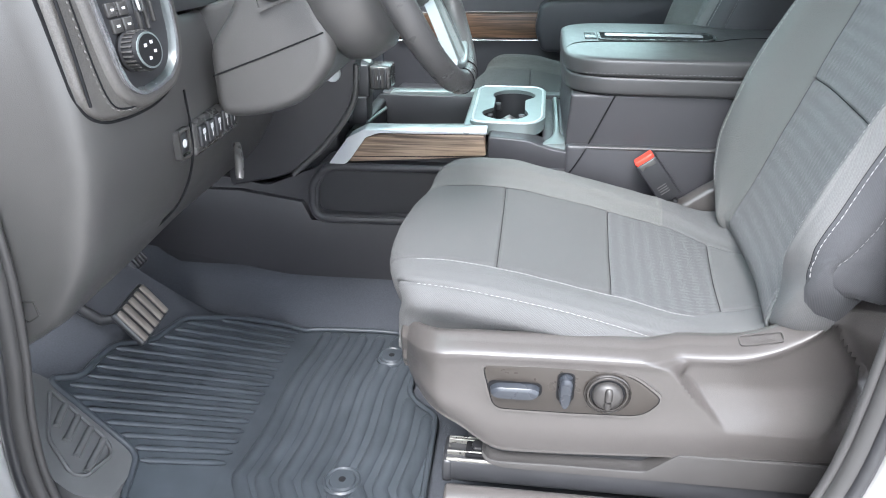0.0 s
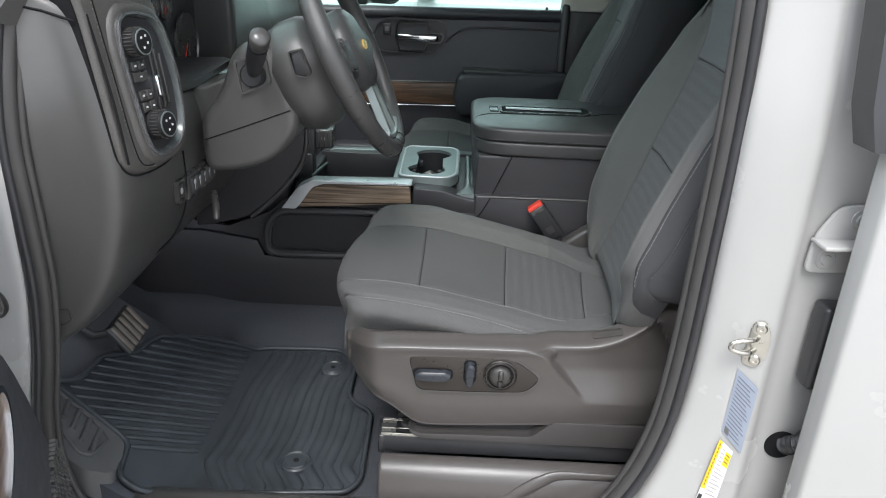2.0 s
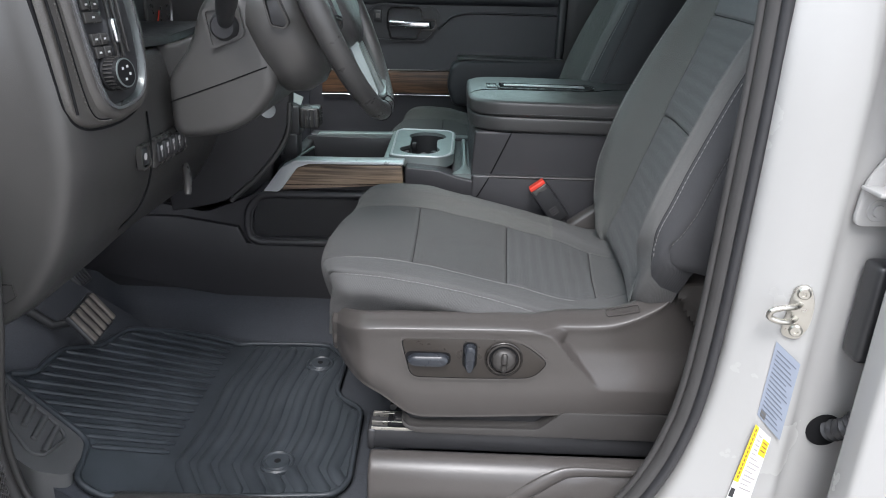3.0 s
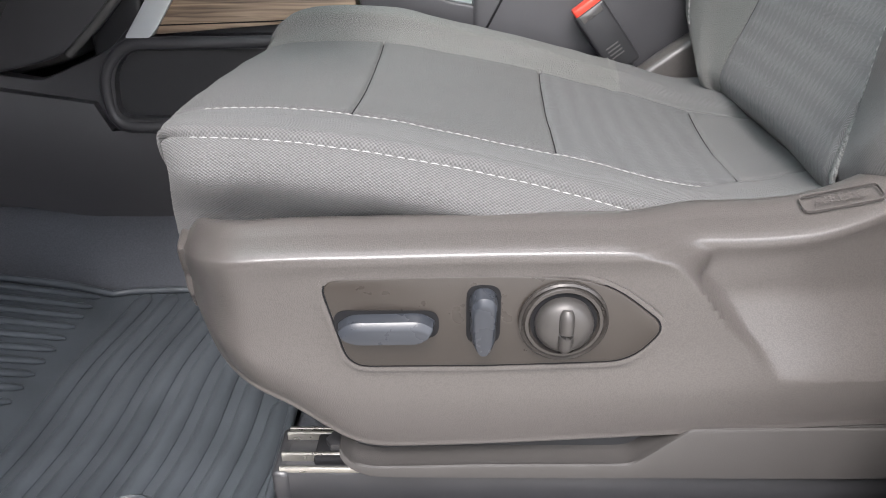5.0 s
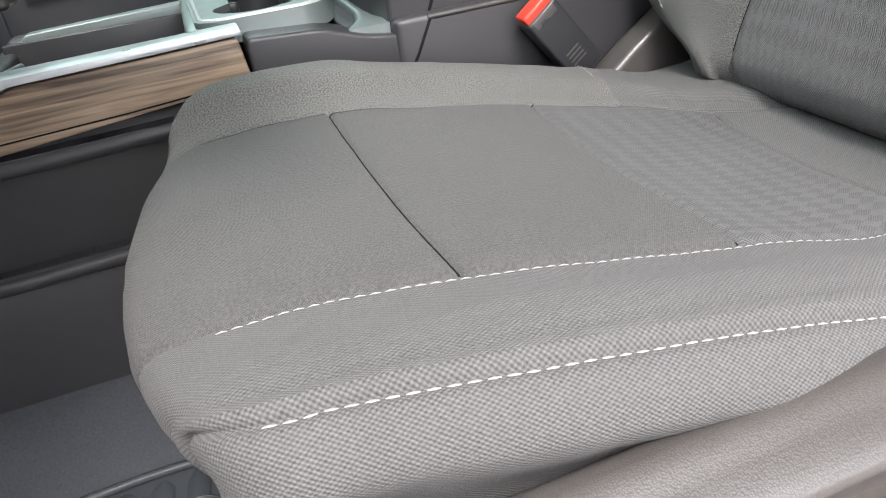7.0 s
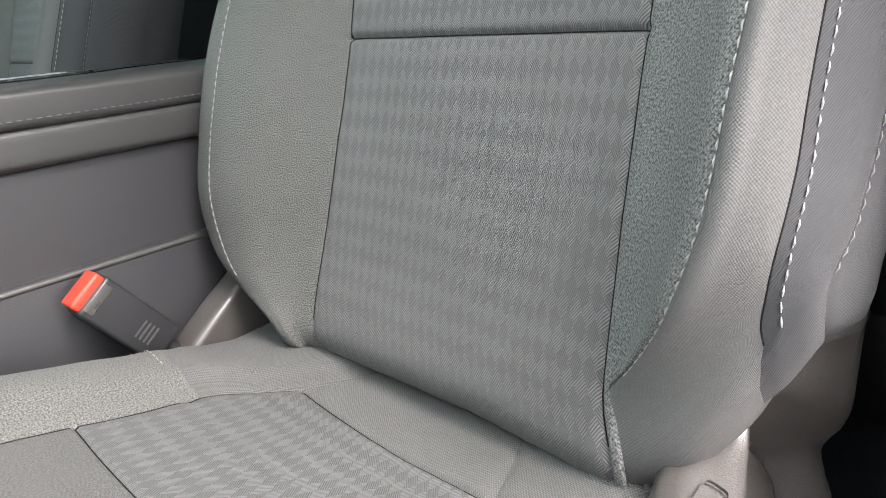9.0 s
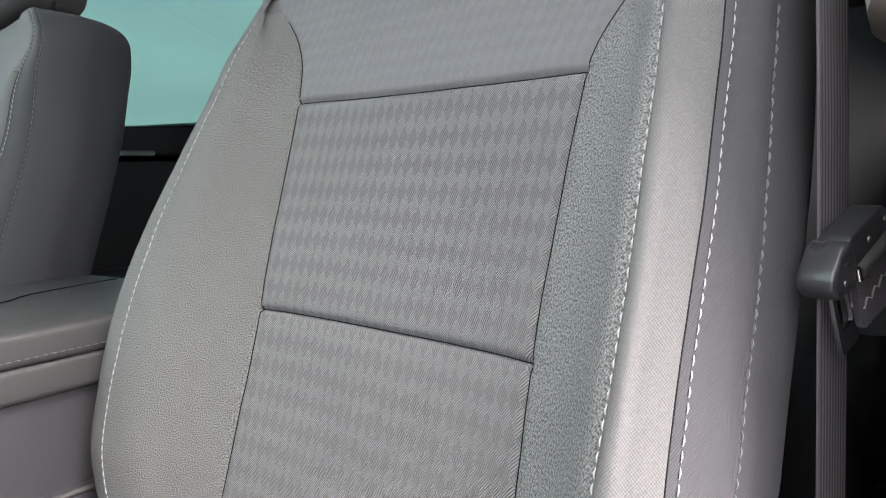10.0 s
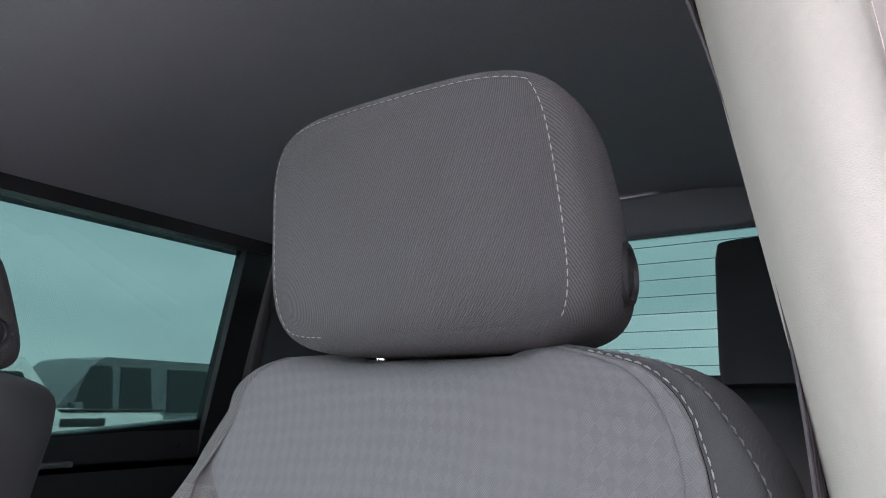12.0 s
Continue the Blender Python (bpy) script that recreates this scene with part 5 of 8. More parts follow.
# ---- rear side doors, closed ----
def rear_door(sign, label):
    Y = (lambda y: y) if sign > 0 else (lambda y: 3.06 - y)
    d = thing("rear_door", label, "car door", "rear doors", at=(0, 0, 0))
    lo, hi = sorted((Y(0.495), Y(0.540)))
    skin = rbox(0.530, 1.62, lo, hi, 0.50, 1.40, 0.008, 3)
    part("door_skin", skin, M_PAINT, d, "white painted outer skin")
    lo, hi = sorted((Y(0.56), Y(0.645)))
    part("inner_panel", prism([(0.645, 0.62), (0.645, 1.480), (1.10, 1.500), (1.60, 1.540), (1.60, 0.62)], "y", lo, hi, 0.015, 3), M_BLACK, d, "black moulded inner panel")
    lo, hi = sorted((Y(0.60), Y(0.70)))
    part("armrest", rbox(0.85, 1.45, lo, hi, 1.05, 1.13, 0.02, 3), M_BLACK, d)
    lo, hi = sorted((Y(0.635), Y(0.66)))
    part("pull_handle", rbox(1.020, 1.120, lo, hi, 1.418, 1.432, 0.005, 3), M_SILVERPLASTIC, d, "silver inner handle")
    # window frame, leaning in with the cab
    yb, yt = 0.60, 0.755
    for a, b, c, e in ((0.612, 1.44, 0.700, 2.06), (1.500, 1.42, 1.62, 2.06)):
        fr = loft([[Vector((x, Y(y), z)) for x, y in ((a, yy), (c, yy), (c, yy + 0.045), (a, yy + 0.045))] for z, yy in ((b, yb), (e, yt))])
        part("window_frame", fr, M_BLACK, d, "black window frame")
    part("top_frame", loft([[Vector((x, Y(y), z)) for y, z in ((yt - 0.01, 2.020), (yt + 0.05, 2.020), (yt + 0.05, 2.075), (yt - 0.01, 2.075))] for x in (0.61, 1.62)]), M_BLACK, d, "black window frame")
    g = bmesh.new()
    v = [Vector((x, Y(y), z)) for x, y, z in ((0.66, 0.622, 1.40), (1.55, 0.622, 1.40), (1.54, 0.772, 2.05), (0.66, 0.772, 2.05))]
    q = [g.verts.new(p) for p in v]
    w = [g.verts.new(p + Vector((0, 0.004, 0))) for p in v]
    g.faces.new(q), g.faces.new(w)
    for i in range(4):
        g.faces.new((q[i], q[(i + 1) % 4], w[(i + 1) % 4], w[i]))
    bmesh.ops.recalc_face_normals(g, faces=g.faces[:])
    gl = part("window_pane", g, M_PRIVACY, d, "dark tinted glass")
    gl.visible_shadow = False
    part("outer_frame", loft([[Vector((x + sx, Y(y), z)) for x, y in ((0.492, yy), (0.60, yy), (0.60, yy + 0.05), (0.492, yy + 0.05))] for z, yy, sx in ((1.392, 0.500, 0.012), (1.44, 0.505, 0.0), (1.70, 0.555, -0.004), (2.00, 0.62, -0.01))]), M_BLACK, d, "black outer window frame")
    part("sill_strip", rbox(0.61, 1.62, *sorted((Y(0.592), Y(0.645))), 1.395, 1.43, 0.008, 3), M_BLACK, d, "black belt-line strip")
    return d


door_near = rear_door(1, "white closed rear door beside the driver's doorway")
rear_door(-1, "closed rear passenger door with dark tinted window")

structure("trim_passenger_seal", rbox(0.386, 0.416, 2.380, 2.450, 0.62, 1.44, 0.008, 3), M_BLACK, "black rubber seal and trim behind the passenger door", "trim")
structure("wall_kick_panel", rbox(-1.06, -0.50, 2.405, 2.46, 0.55, 1.50, 0.004), M_CARPET, "dark kick panel ahead of the passenger door", "wall")

# ---- floor mat, pedals ----
mat = thing("floor_mat", "black rubber floor mat with raised ribs, dusty", "floor mat")
MAT = [(-0.712, 0.802), (-0.679, 0.838), (-0.681, 0.883), (-0.678, 0.931), (-0.640, 0.989), (-0.634, 1.03), (-0.626, 1.080), (-0.555, 1.165), (-0.492, 1.218), (-0.434, 1.250), (-0.30, 1.258), (-0.238, 1.256), (-0.195, 1.19), (-0.195, 1.06), (-0.175, 1.03), (-0.135, 1.0), (-0.130, 0.78), (-0.15, 0.745), (-0.34, 0.728), (-0.46, 0.708), (-0.51, 0.676), (-0.545, 0.680), (-0.562, 0.765)]


def mat_z(x):
    return (0.638 if x > -0.45 else 0.638 + (-0.45 - x) * 0.68)


def in_poly(x, y, poly):
    c = False
    for (a, b), (d, e) in zip(poly, poly[1:] + poly[:1]):
        if (b > y) != (e > y) and x < (d - a) * (y - b) / (e - b) + a:
            c = not c
    return c


def mat_sheet(outline, dz, thick):
    b = bmesh.new()
    f = b.faces.new([b.verts.new((x, y, 0)) for x, y in outline])
    for k in range(14):
        bmesh.ops.bisect_plane(b, geom=b.verts[:] + b.edges[:] + b.faces[:], plane_co=(-0.66 + 0.02 * k, 0, 0), plane_no=(1, 0, 0))
    for v in b.verts:
        v.co.z = mat_z(v.co.x) + dz
    ex = bmesh.ops.extrude_face_region(b, geom=b.faces[:])
    for v in ex["geom"]:
        if isinstance(v, bmesh.types.BMVert):
            v.co.z -= thick
    bmesh.ops.recalc_face_normals(b, faces=b.faces[:])
    return smooth(b, 30)


MAT_R = rounded(MAT, 0.02, 4)
part("sheet", mat_sheet(MAT_R, 0.0, 0.006), M_RUBBER, mat)
part("raised_rim", tube([(x, y, mat_z(x) + 0.004) for x, y in MAT_R], 0.0055, 8, closed=True), M_RUBBER, mat)


def rib(points, r=0.0065, flat=0.75):
    pts = [(x, y, mat_z(x) + 0.0012) for x, y in points if in_poly(x, y, MAT)]
    if len(pts) > 3:
        part("rib", tube(pts, [r * (0.4 if k in (0, len(pts) - 1) else 1) for k in range(len(pts))], 8, flat=flat), M_RUBBER, mat)


# ribs that run lengthwise ahead of the pedals
for k in range(16):
    y0 = 0.66 + 0.026 * k
    rib([(-0.685 + 0.008 * j, y0 + 0.0062 * j) for j in range(30) if -0.685 + 0.008 * j < -0.455], 0.0062)
# ribs that run across, with a bend near the door
for k in range(8):
    x0 = -0.430 + 0.0385 * k
    pts = []
    for j in range(50):
        y = 0.68 + 0.0115 * j
        pts.append((x0 + (0.6 * (0.815 - y) if y < 0.815 else 0.06 * (y - 0.815)) + 0.004 * math.sin(y * 22), y))
    rib(pts, 0.0125, 0.42)
for x, y in ((-0.263, 0.822), (-0.248, 1.168)):
    z = mat_z(x)
    post = part("retainer", turned([(0.001, 0.0), (0.031, 0.0), (0.031, 0.006), (0.028, 0.0085), (0.0255, 0.0055), (0.0225, 0.0055), (0.020, 0.009), (0.001, 0.0095)], 32, Matrix.Translation((x, y, z))), M_RUBBER, mat, "round retainer disc")
    part("retainer_bore", turned([(0.001, 0), (0.006, 0), (0.0055, 0.001), (0.001, 0.0012)], 16, Matrix.Translation((x, y, z + 0.0092))), M_DARK, post)

# foot rest beside the mat
rest = thing("foot_rest", "worn grey foot rest panel with recessed ribs", "foot rest")
fr_out = [(-0.73, 0.80), (-0.70, 0.803), (-0.575, 0.775), (-0.556, 0.745), (-0.552, 0.672), (-0.585, 0.648), (-0.66, 0.66), (-0.71, 0.70)]


def foot_z(x, y):
    return 0.690 + (-0.52 - x) * 0.72 + (0.74 - y) * 0.12


rb = prism(rounded(fr_out, 0.012, 4), "z", 0, 1)
for v in rb.verts:
    v.co.z = foot_z(v.co.x, v.co.y) + (0.0 if v.co.z > 0.5 else -0.06)
part("rest_plate", rb, M_FOOT := material("foot_rest_plastic", (0.085, 0.085, 0.085), 0.6, 0, 0.25, 25, grain=0.4, grain_scale=500), rest)
pad = rounded([(-0.695, 0.785), (-0.602, 0.757), (-0.585, 0.740), (-0.590, 0.682), (-0.605, 0.675), (-0.650, 0.705)], 0.010, 4)
part("pad_rim", tube([(x, y, foot_z(x, y) + 0.002) for x, y in pad], 0.003, 6, closed=True), M_FOOT, rest)
for k in range(4):
    x = -0.668 + 0.021 * k
    y0, y1 = 0.775 - 0.007 * k, 0.732 - 0.014 * k
    part("pad_rib", tube([(x + 0.012 * j / 10, y0 + (y1 - y0) * j / 10, foot_z(x + 0.012 * j / 10, y0 + (y1 - y0) * j / 10) + 0.001) for j in range(11)], 0.0055, 8), M_FOOT, rest)

def pedal(name, label, m, w, h, tread):
    p = thing(name, label, "pedal")
    p.matrix_world = m
    b = rbox(-w / 2, w / 2, -h / 2, h / 2, -0.006, 0.006, 0.005, 3)
    plate = part("pad", b, M_BLACK, p)
    k = 5
    for i in range(k):
        x = -w / 2 + w * (i + 0.5) / k
        part("tread", rbox(x - w / k * 0.30, x + w / k * 0.30, -h / 2 + 0.004, h / 2 - 0.004, 0.004, 0.010, 0.002, 2), tread, plate, "ribbed rubber tread")
    part("arm", tube([(0, 0, -0.004), (-0.01, 0.03, -0.06), (-0.03, 0.22, -0.10)], 0.009, 8), M_BLACK, p)
    return p


pedal("brake_pedal", "ribbed brake pedal with worn brown rubber", Matrix.Translation((-0.625, 0.943, 0.854)) @ pose(0, 0, 0, 55, 0, 90) @ pose(0, 0, 0, 0, 0, 4), 0.098, 0.070, M_PEDAL)
pedal("accelerator_pedal", "narrow ribbed accelerator pedal", Matrix.Translation((-0.78, 1.16, 0.87)) @ pose(0, 0, 0, 55, 0, 90), 0.05, 0.12, M_BLACK)

# ---- dashboard ----
dash = thing("dashboard", "dark grained plastic dashboard with stitched padding", "dashboard")
side = [(-0.60, 1.53), (-0.53, 1.515), (-0.492, 1.49), (-0.470, 1.40), (-0.457, 1.283), (-0.462, 1.20), (-0.492, 1.10), (-0.545, 1.02), (-0.612, 0.972), (-0.64, 0.972), (-0.66, 1.1), (-0.66, 1.45)]


def dash_ring(y, k, dx):
    """The lower dash: its foot rises and its edge rounds towards the middle."""
    out = []
    for x, z in side:
        zz = z
        if z < 1.22:
            zz = 1.22 - (1.22 - z) * k
        elif y > 0.87:
            zz = min(z, 1.335 - 0.02 * (x < -0.6))
        out.append(Vector((x + dx - (0.03 * (1 - k) if z < 1.1 else 0), y, zz)))
    return column_points(out + [out[0]], 3)[:-1]


rings = [dash_ring(y, k, dx) for y, k, dx in ((0.652, 0.97, -0.030), (0.656, 0.985, -0.012), (0.666, 1.0, -0.003), (0.69, 1.0, 0.004), (0.76, 0.98, 0.008), (0.84, 0.97, 0.009), (0.92, 0.95, 0.009), (1.0, 0.95, 0.006), (1.2, 0.98, 0.0), (1.335, 1.0, 0.0))]
part("lower_dash", loft(rings, limit=45), M_DASH, dash)
part("end_cap_seam", tube([(x, 0.6515, z) for x, z in ((-0.60, 1.505), (-0.53, 1.494), (-0.487, 1.482))], 0.0018, 6), M_DARK, dash)
part("end_cap_seam", tube(spline([(-0.478, 0.668, 1.49), (-0.458, 0.668, 1.38), (-0.447, 0.668, 1.285)], 12), 0.0018, 6), M_DARK, dash)
top = [(-1.0, 1.40), (-0.98, 1.47), (-0.70, 1.545), (-0.60, 1.56), (-0.56, 1.54), (-0.60, 1.50), (-0.9, 1.40)]
part("top_pad", prism(rounded(top, 0.02, 4), "y", 0.66, 2.40, 0.01, 3), M_VINYL, dash, "soft dark dash top")
far = [(-0.95, 1.45), (-0.62, 1.50), (-0.54, 1.42), (-0.52, 1.30), (-0.56, 1.15), (-0.66, 1.02), (-0.95, 1.0)]
part("passenger_dash", prism(rounded(far, 0.04, 5), "y", 1.72, 2.40, 0.02, 3), M_DASH, dash)
stack = [(-0.95, 1.5), (-0.53, 1.52), (-0.50, 1.40), (-0.49, 1.22), (-0.47, 1.10), (-0.50, 0.95), (-0.95, 0.85)]
part("middle_panel", prism(rounded(stack, 0.03, 5), "y", 1.39, 1.74, 0.015, 3), M_DASH, dash)
# knee cover lines
part("seam", tube(spline([(-0.444, 0.865, 1.255), (-0.447, 0.868, 1.17), (-0.475, 0.865, 1.10), (-0.53, 0.85, 1.045)], 24), 0.0016, 6), M_DARK, dash)

# wing of the dash beside the console, with the start button
wg = rounded([(-0.320, 1.215), (-0.331, 1.125), (-0.388, 1.047), (-0.463, 0.975), (-0.60, 0.945), (-0.60, 1.26), (-0.33, 1.26)], [0.01, 0.04, 0.06, 0.05, 0.01, 0.01, 0.02], 6)
wing = part("console_wing", prism(wg, "y", 1.300, 1.345, 0.010, 4), M_CONSOLE, dash, "dark panel curving down to the console")
part("wing_edge", tube(spline([(-0.322, 1.302, 1.20), (-0.333, 1.300, 1.125), (-0.388, 1.300, 1.047), (-0.463, 1.300, 0.977)], 24), 0.006, 8), M_DASH, wing)
bm_ = Matrix.Translation((-0.369, 1.300, 1.183)) @ pose(0, 0, 0, 90, 0, 0)
ring_ = part("start_ring", turned([(0.0135, -0.002), (0.0165, -0.002), (0.0170, 0.002), (0.0155, 0.004), (0.0135, 0.003)], 32, bm_), M_SATIN, wing, "satin ring of the start button")
part("start_cap", turned([(0.001, 0.002), (0.012, 0.002), (0.0135, 0.0), (0.0135, -0.002)], 28, bm_), M_BLACK, ring_, "black start button")
for k in range(2):
    part("start_mark", rbox(-0.375, -0.363, 1.2972, 1.2979, 1.1815 + 0.004 * k, 1.1832 + 0.004 * k, 0, 1), M_WHITEMARK, ring_)

# padded switch bank on its slanted face: a along the face, b up, c out of it
PAD0 = Vector((-0.457, 0.6588, 1.2836))
PAD = Matrix.Translation(PAD0) @ Matrix(((0.191, -0.125, 0.974, 0), (0.982, 0.0, -0.189, 0), (0.0, 0.992, 0.123, 0), (0, 0, 0, 1)))


def on_pad(bm):
    bm.transform(PAD)
    return bm


pad_o = rounded([(-0.010, 0.27), (0.0, 0.20), (0.003, 0.10), (0.006, 0.012), (0.014, -0.010), (0.035, -0.022), (0.075, -0.025), (0.115, -0.022), (0.150, -0.011), (0.174, 0.012), (0.186, 0.05), (0.190, 0.11), (0.182, 0.17), (0.168, 0.21), (0.15, 0.27)], 0.016, 5)
bank = part("switch_bank", on_pad(prism(pad_o, "z", -0.05, 0.004, 0.016, 5)), M_PADVINYL, dash, "stitched leather-look pad")
part("pad_gap", on_pad(ring_prism(inset2(pad_o, -0.0032), inset2(pad_o, 0.002), "z", -0.05, -0.004)), M_DARK, bank, "dark gap round the pad")
inn = rounded([(0.056, 0.190), (0.051, 0.16), (0.055, 0.096), (0.061, 0.030), (0.068, 0.006), (0.085, -0.006), (0.112, -0.004), (0.142, 0.004), (0.160, 0.022), (0.169, 0.05), (0.173, 0.10), (0.169, 0.14), (0.159, 0.178), (0.143, 0.198), (0.10, 0.207), (0.072, 0.205)], 0.011, 5)
part("bezel", on_pad(ring_prism(inn, inset2(inn, 0.0040), "z", -0.002, 0.013)), M_BEZEL, bank, "satin silver bezel")
part("bezel_slope", on_pad(loft([[Vector((y, z, 0.0128)) for y, z in inset2(inn, 0.0040)], [Vector((y, z, 0.0050)) for y, z in inset2(inn, 0.0085)], [Vector((y, z, 0.0040)) for y, z in inset2(inn, 0.0085)]], caps=False)), M_BEZELDARK, bank)
collar = inset2(inn, -0.010)
part("pad_collar", on_pad(loft([[Vector((y, z, 0.0)) for y, z in inset2(inn, -0.016)], [Vector((y, z, 0.0062)) for y, z in inset2(inn, -0.013)], [Vector((y, z, 0.0092)) for y, z in collar], [Vector((y, z, 0.0100)) for y, z in inset2(inn, -0.003)], [Vector((y, z, 0.0080)) for y, z in inset2(inn, 0.001)]], caps=False, limit=70)), M_PADVINYL, bank, "raised padded collar round the bezel")
face = inset2(inn, 0.0052)
part("switch_face", on_pad(prism(face, "z", -0.004, 0.005)), M_BLACK, bank, "black switch panel")
edge = [(Vector((p.x, p.y, 0.0042)), Vector((0, 0, 1))) for p in spline([(0.020, 0.255, 0), (0.023, 0.205, 0), (0.028, 0.112, 0), (0.032, 0.03, 0), (0.040, -0.006, 0), (0.062, -0.016, 0), (0.10, -0.015, 0)], 60)]
part("pad_seam", on_pad(tube([p + Vector((0.0045, 0.0015, 0)) for p, n in edge], 0.0011, 6)), M_DARK, bank, "dark seam beside the stitching")
part("pad_stitching", on_pad(stitches(edge, 0.0055, 0.0025, 0.0010)), M_STITCHGREY := material("grey_thread", (0.085, 0.080, 0.075), 0.7, 0, 0.1, 300), bank)


M_KNOB = material("knob_plastic", (0.012, 0.012, 0.013), 0.6, 0, 0.05, 50, spec=0.25)


def dial(y, z, r, ridges=26):
    m = PAD @ Matrix.Translation((y, z, 0.005))
    k = part("rotary_knob", turned([(0.001, 0), (r, 0), (r, 0.004), (r * 0.93, 0.006), (r * 0.93, 0.022), (r * 0.88, 0.025), (0.001, 0.0255)], 40, m), M_KNOB, bank, "ribbed rotary knob")
    part("knob_ring", turned([(r * 0.78, 0.0245), (r * 0.86, 0.0245), (r * 0.86, 0.0264), (r * 0.78, 0.0264)], 40, m), M_SILVERPLASTIC, k)
    part("knob_face", turned([(0.001, 0.0255), (r * 0.77, 0.0255), (r * 0.77, 0.0268), (0.001, 0.0270)], 40, m), M_KNOB, k, "dark knob face")
    b = None
    for i in range(ridges):
        a = 2 * math.pi * i / ridges
        c = rbox(-0.0009, 0.0009, -0.0012, 0.0012, 0.007, 0.021, 0, 1)
        c.transform(m @ pose(0, 0, 0, 0, 0, math.degrees(a)) @ Matrix.Translation((0, r * 0.94, 0)))
        b = join(b, c) if b else c
    part("knob_knurl", b, M_SWITCHDARK, k)
    b = None
    for dy, dz in ((-0.006, 0.006), (0.004, 0.008), (0.007, -0.002), (-0.003, -0.008)):
        c = rbox(dy - 0.0018, dy + 0.0018, dz - 0.0016, dz + 0.0016, 0.0266, 0.0276, 0, 1)
        c.transform(m)
        b = join(b, c) if b else c
    part("knob_marks", b, M_WHITEMARK, k, "small white symbols as bars")


dial(0.080, 0.164, 0.0215)
dial(0.094, 0.042, 0.0225)
for y, z, w, h in ((0.078, 0.131, 0.015, 0.013), (0.095, 0.131, 0.015, 0.013), (0.086, 0.115, 0.033, 0.014), (0.081, 0.0875, 0.015, 0.015), (0.098, 0.0875, 0.015, 0.015), (0.083, 0.0705, 0.015, 0.015), (0.100, 0.0705, 0.015, 0.015)):
    bt = part("button", on_pad(rbox(y - w / 2, y + w / 2, z - h / 2, z + h / 2, 0.004, 0.009, 0.0012)), M_SWITCHDARK, bank, "black push button")
    part("button_mark", on_pad(rbox(y - 0.0022, y + 0.0022, z - 0.0012, z + 0.0012, 0.0088, 0.0094, 0, 1)), M_WHITEMARK, bt)
part("thumb_wheel", on_pad(rbox(0.116, 0.126, 0.080, 0.113, 0.004, 0.014, 0.004, 3)), M_CHROME, bank, "chrome vent slider")
for k in range(3):
    part("vent_slat", on_pad(rbox(0.117 + 0.012 * k, 0.121 + 0.012 * k, 0.055 + 0.006 * k, 0.162 - 0.010 * k, 0.004, 0.009, 0.001)), M_SWITCHDARK, bank)

# lower switches
kx = -0.448
sq = part("brake_release", ring_prism(rounded([(0.832, 1.168), (0.866, 1.168), (0.866, 1.208), (0.832, 1.208)], 0.006, 4), rounded([(0.836, 1.172), (0.862, 1.172), (0.862, 1.204), (0.836, 1.204)], 0.005, 4), "x", kx - 0.006, kx + 0.003), M_SWITCHDARK, dash, "square push switch")
part("push_cap", rbox(kx - 0.006, kx + 0.0012, 0.838, 0.860, 1.174, 1.202, 0.003, 3), M_BLACK, sq)
part("push_mark", turned([(0.003, 0), (0.0055, 0), (0.0055, 0.0006), (0.003, 0.0006)], 20, Matrix.Translation((kx + 0.0012, 0.849, 1.188)) @ pose(0, 0, 0, 0, 90, 0)), M_WHITEMARK, sq)
row = part("switch_plate", rbox(kx - 0.01, kx + 0.004, 0.874, 1.022, 1.160, 1.208, 0.006, 3), M_SWITCHDARK, dash, "plate with small toggle switches")
for k in range(5):
    y = 0.885 + 0.026 * k
    t = part("toggle", rbox(kx + 0.002, kx + 0.0085, y, y + 0.020, 1.170, 1.200, 0.003, 3), M_BLACK, row)
    part("toggle_mark", rbox(kx + 0.0083, kx + 0.0088, y + 0.006, y + 0.014, 1.188, 1.195, 0, 1), M_WHITEMARK, t)
    part("toggle_line", rbox(kx + 0.0083, kx + 0.0088, y + 0.009, y + 0.011, 1.177, 1.188, 0, 1), M_WHITEMARK, t)
part("hood_lever", tube(spline([(-0.455, 1.030, 1.130), (-0.447, 1.012, 1.108), (-0.440, 0.990, 1.085)], 8), [0.005, 0.006, 0.0065, 0.007, 0.007, 0.007, 0.007, 0.0065, 0.005], 8, flat=0.6), M_SATINDARK, dash, "grey release lever")
fuse = rounded([(-0.600, 1.052), (-0.562, 1.055), (-0.560, 1.035), (-0.577, 1.024), (-0.598, 1.036)], 0.002, 2)
part("access_mark", ring_prism(fuse, inset2(fuse, 0.0016), "y", 0.6500, 0.656), M_SWITCHDARK, dash, "embossed access cover mark")

# instrument cluster under its hood
cluster = thing("instrument_cluster", "round gauges with white ticks and red needle", "instrument cluster")
part("cluster_face", rbox(-0.64, -0.585, 0.88, 1.40, 1.30, 1.53, 0.01, 3), M_BLACK, cluster)


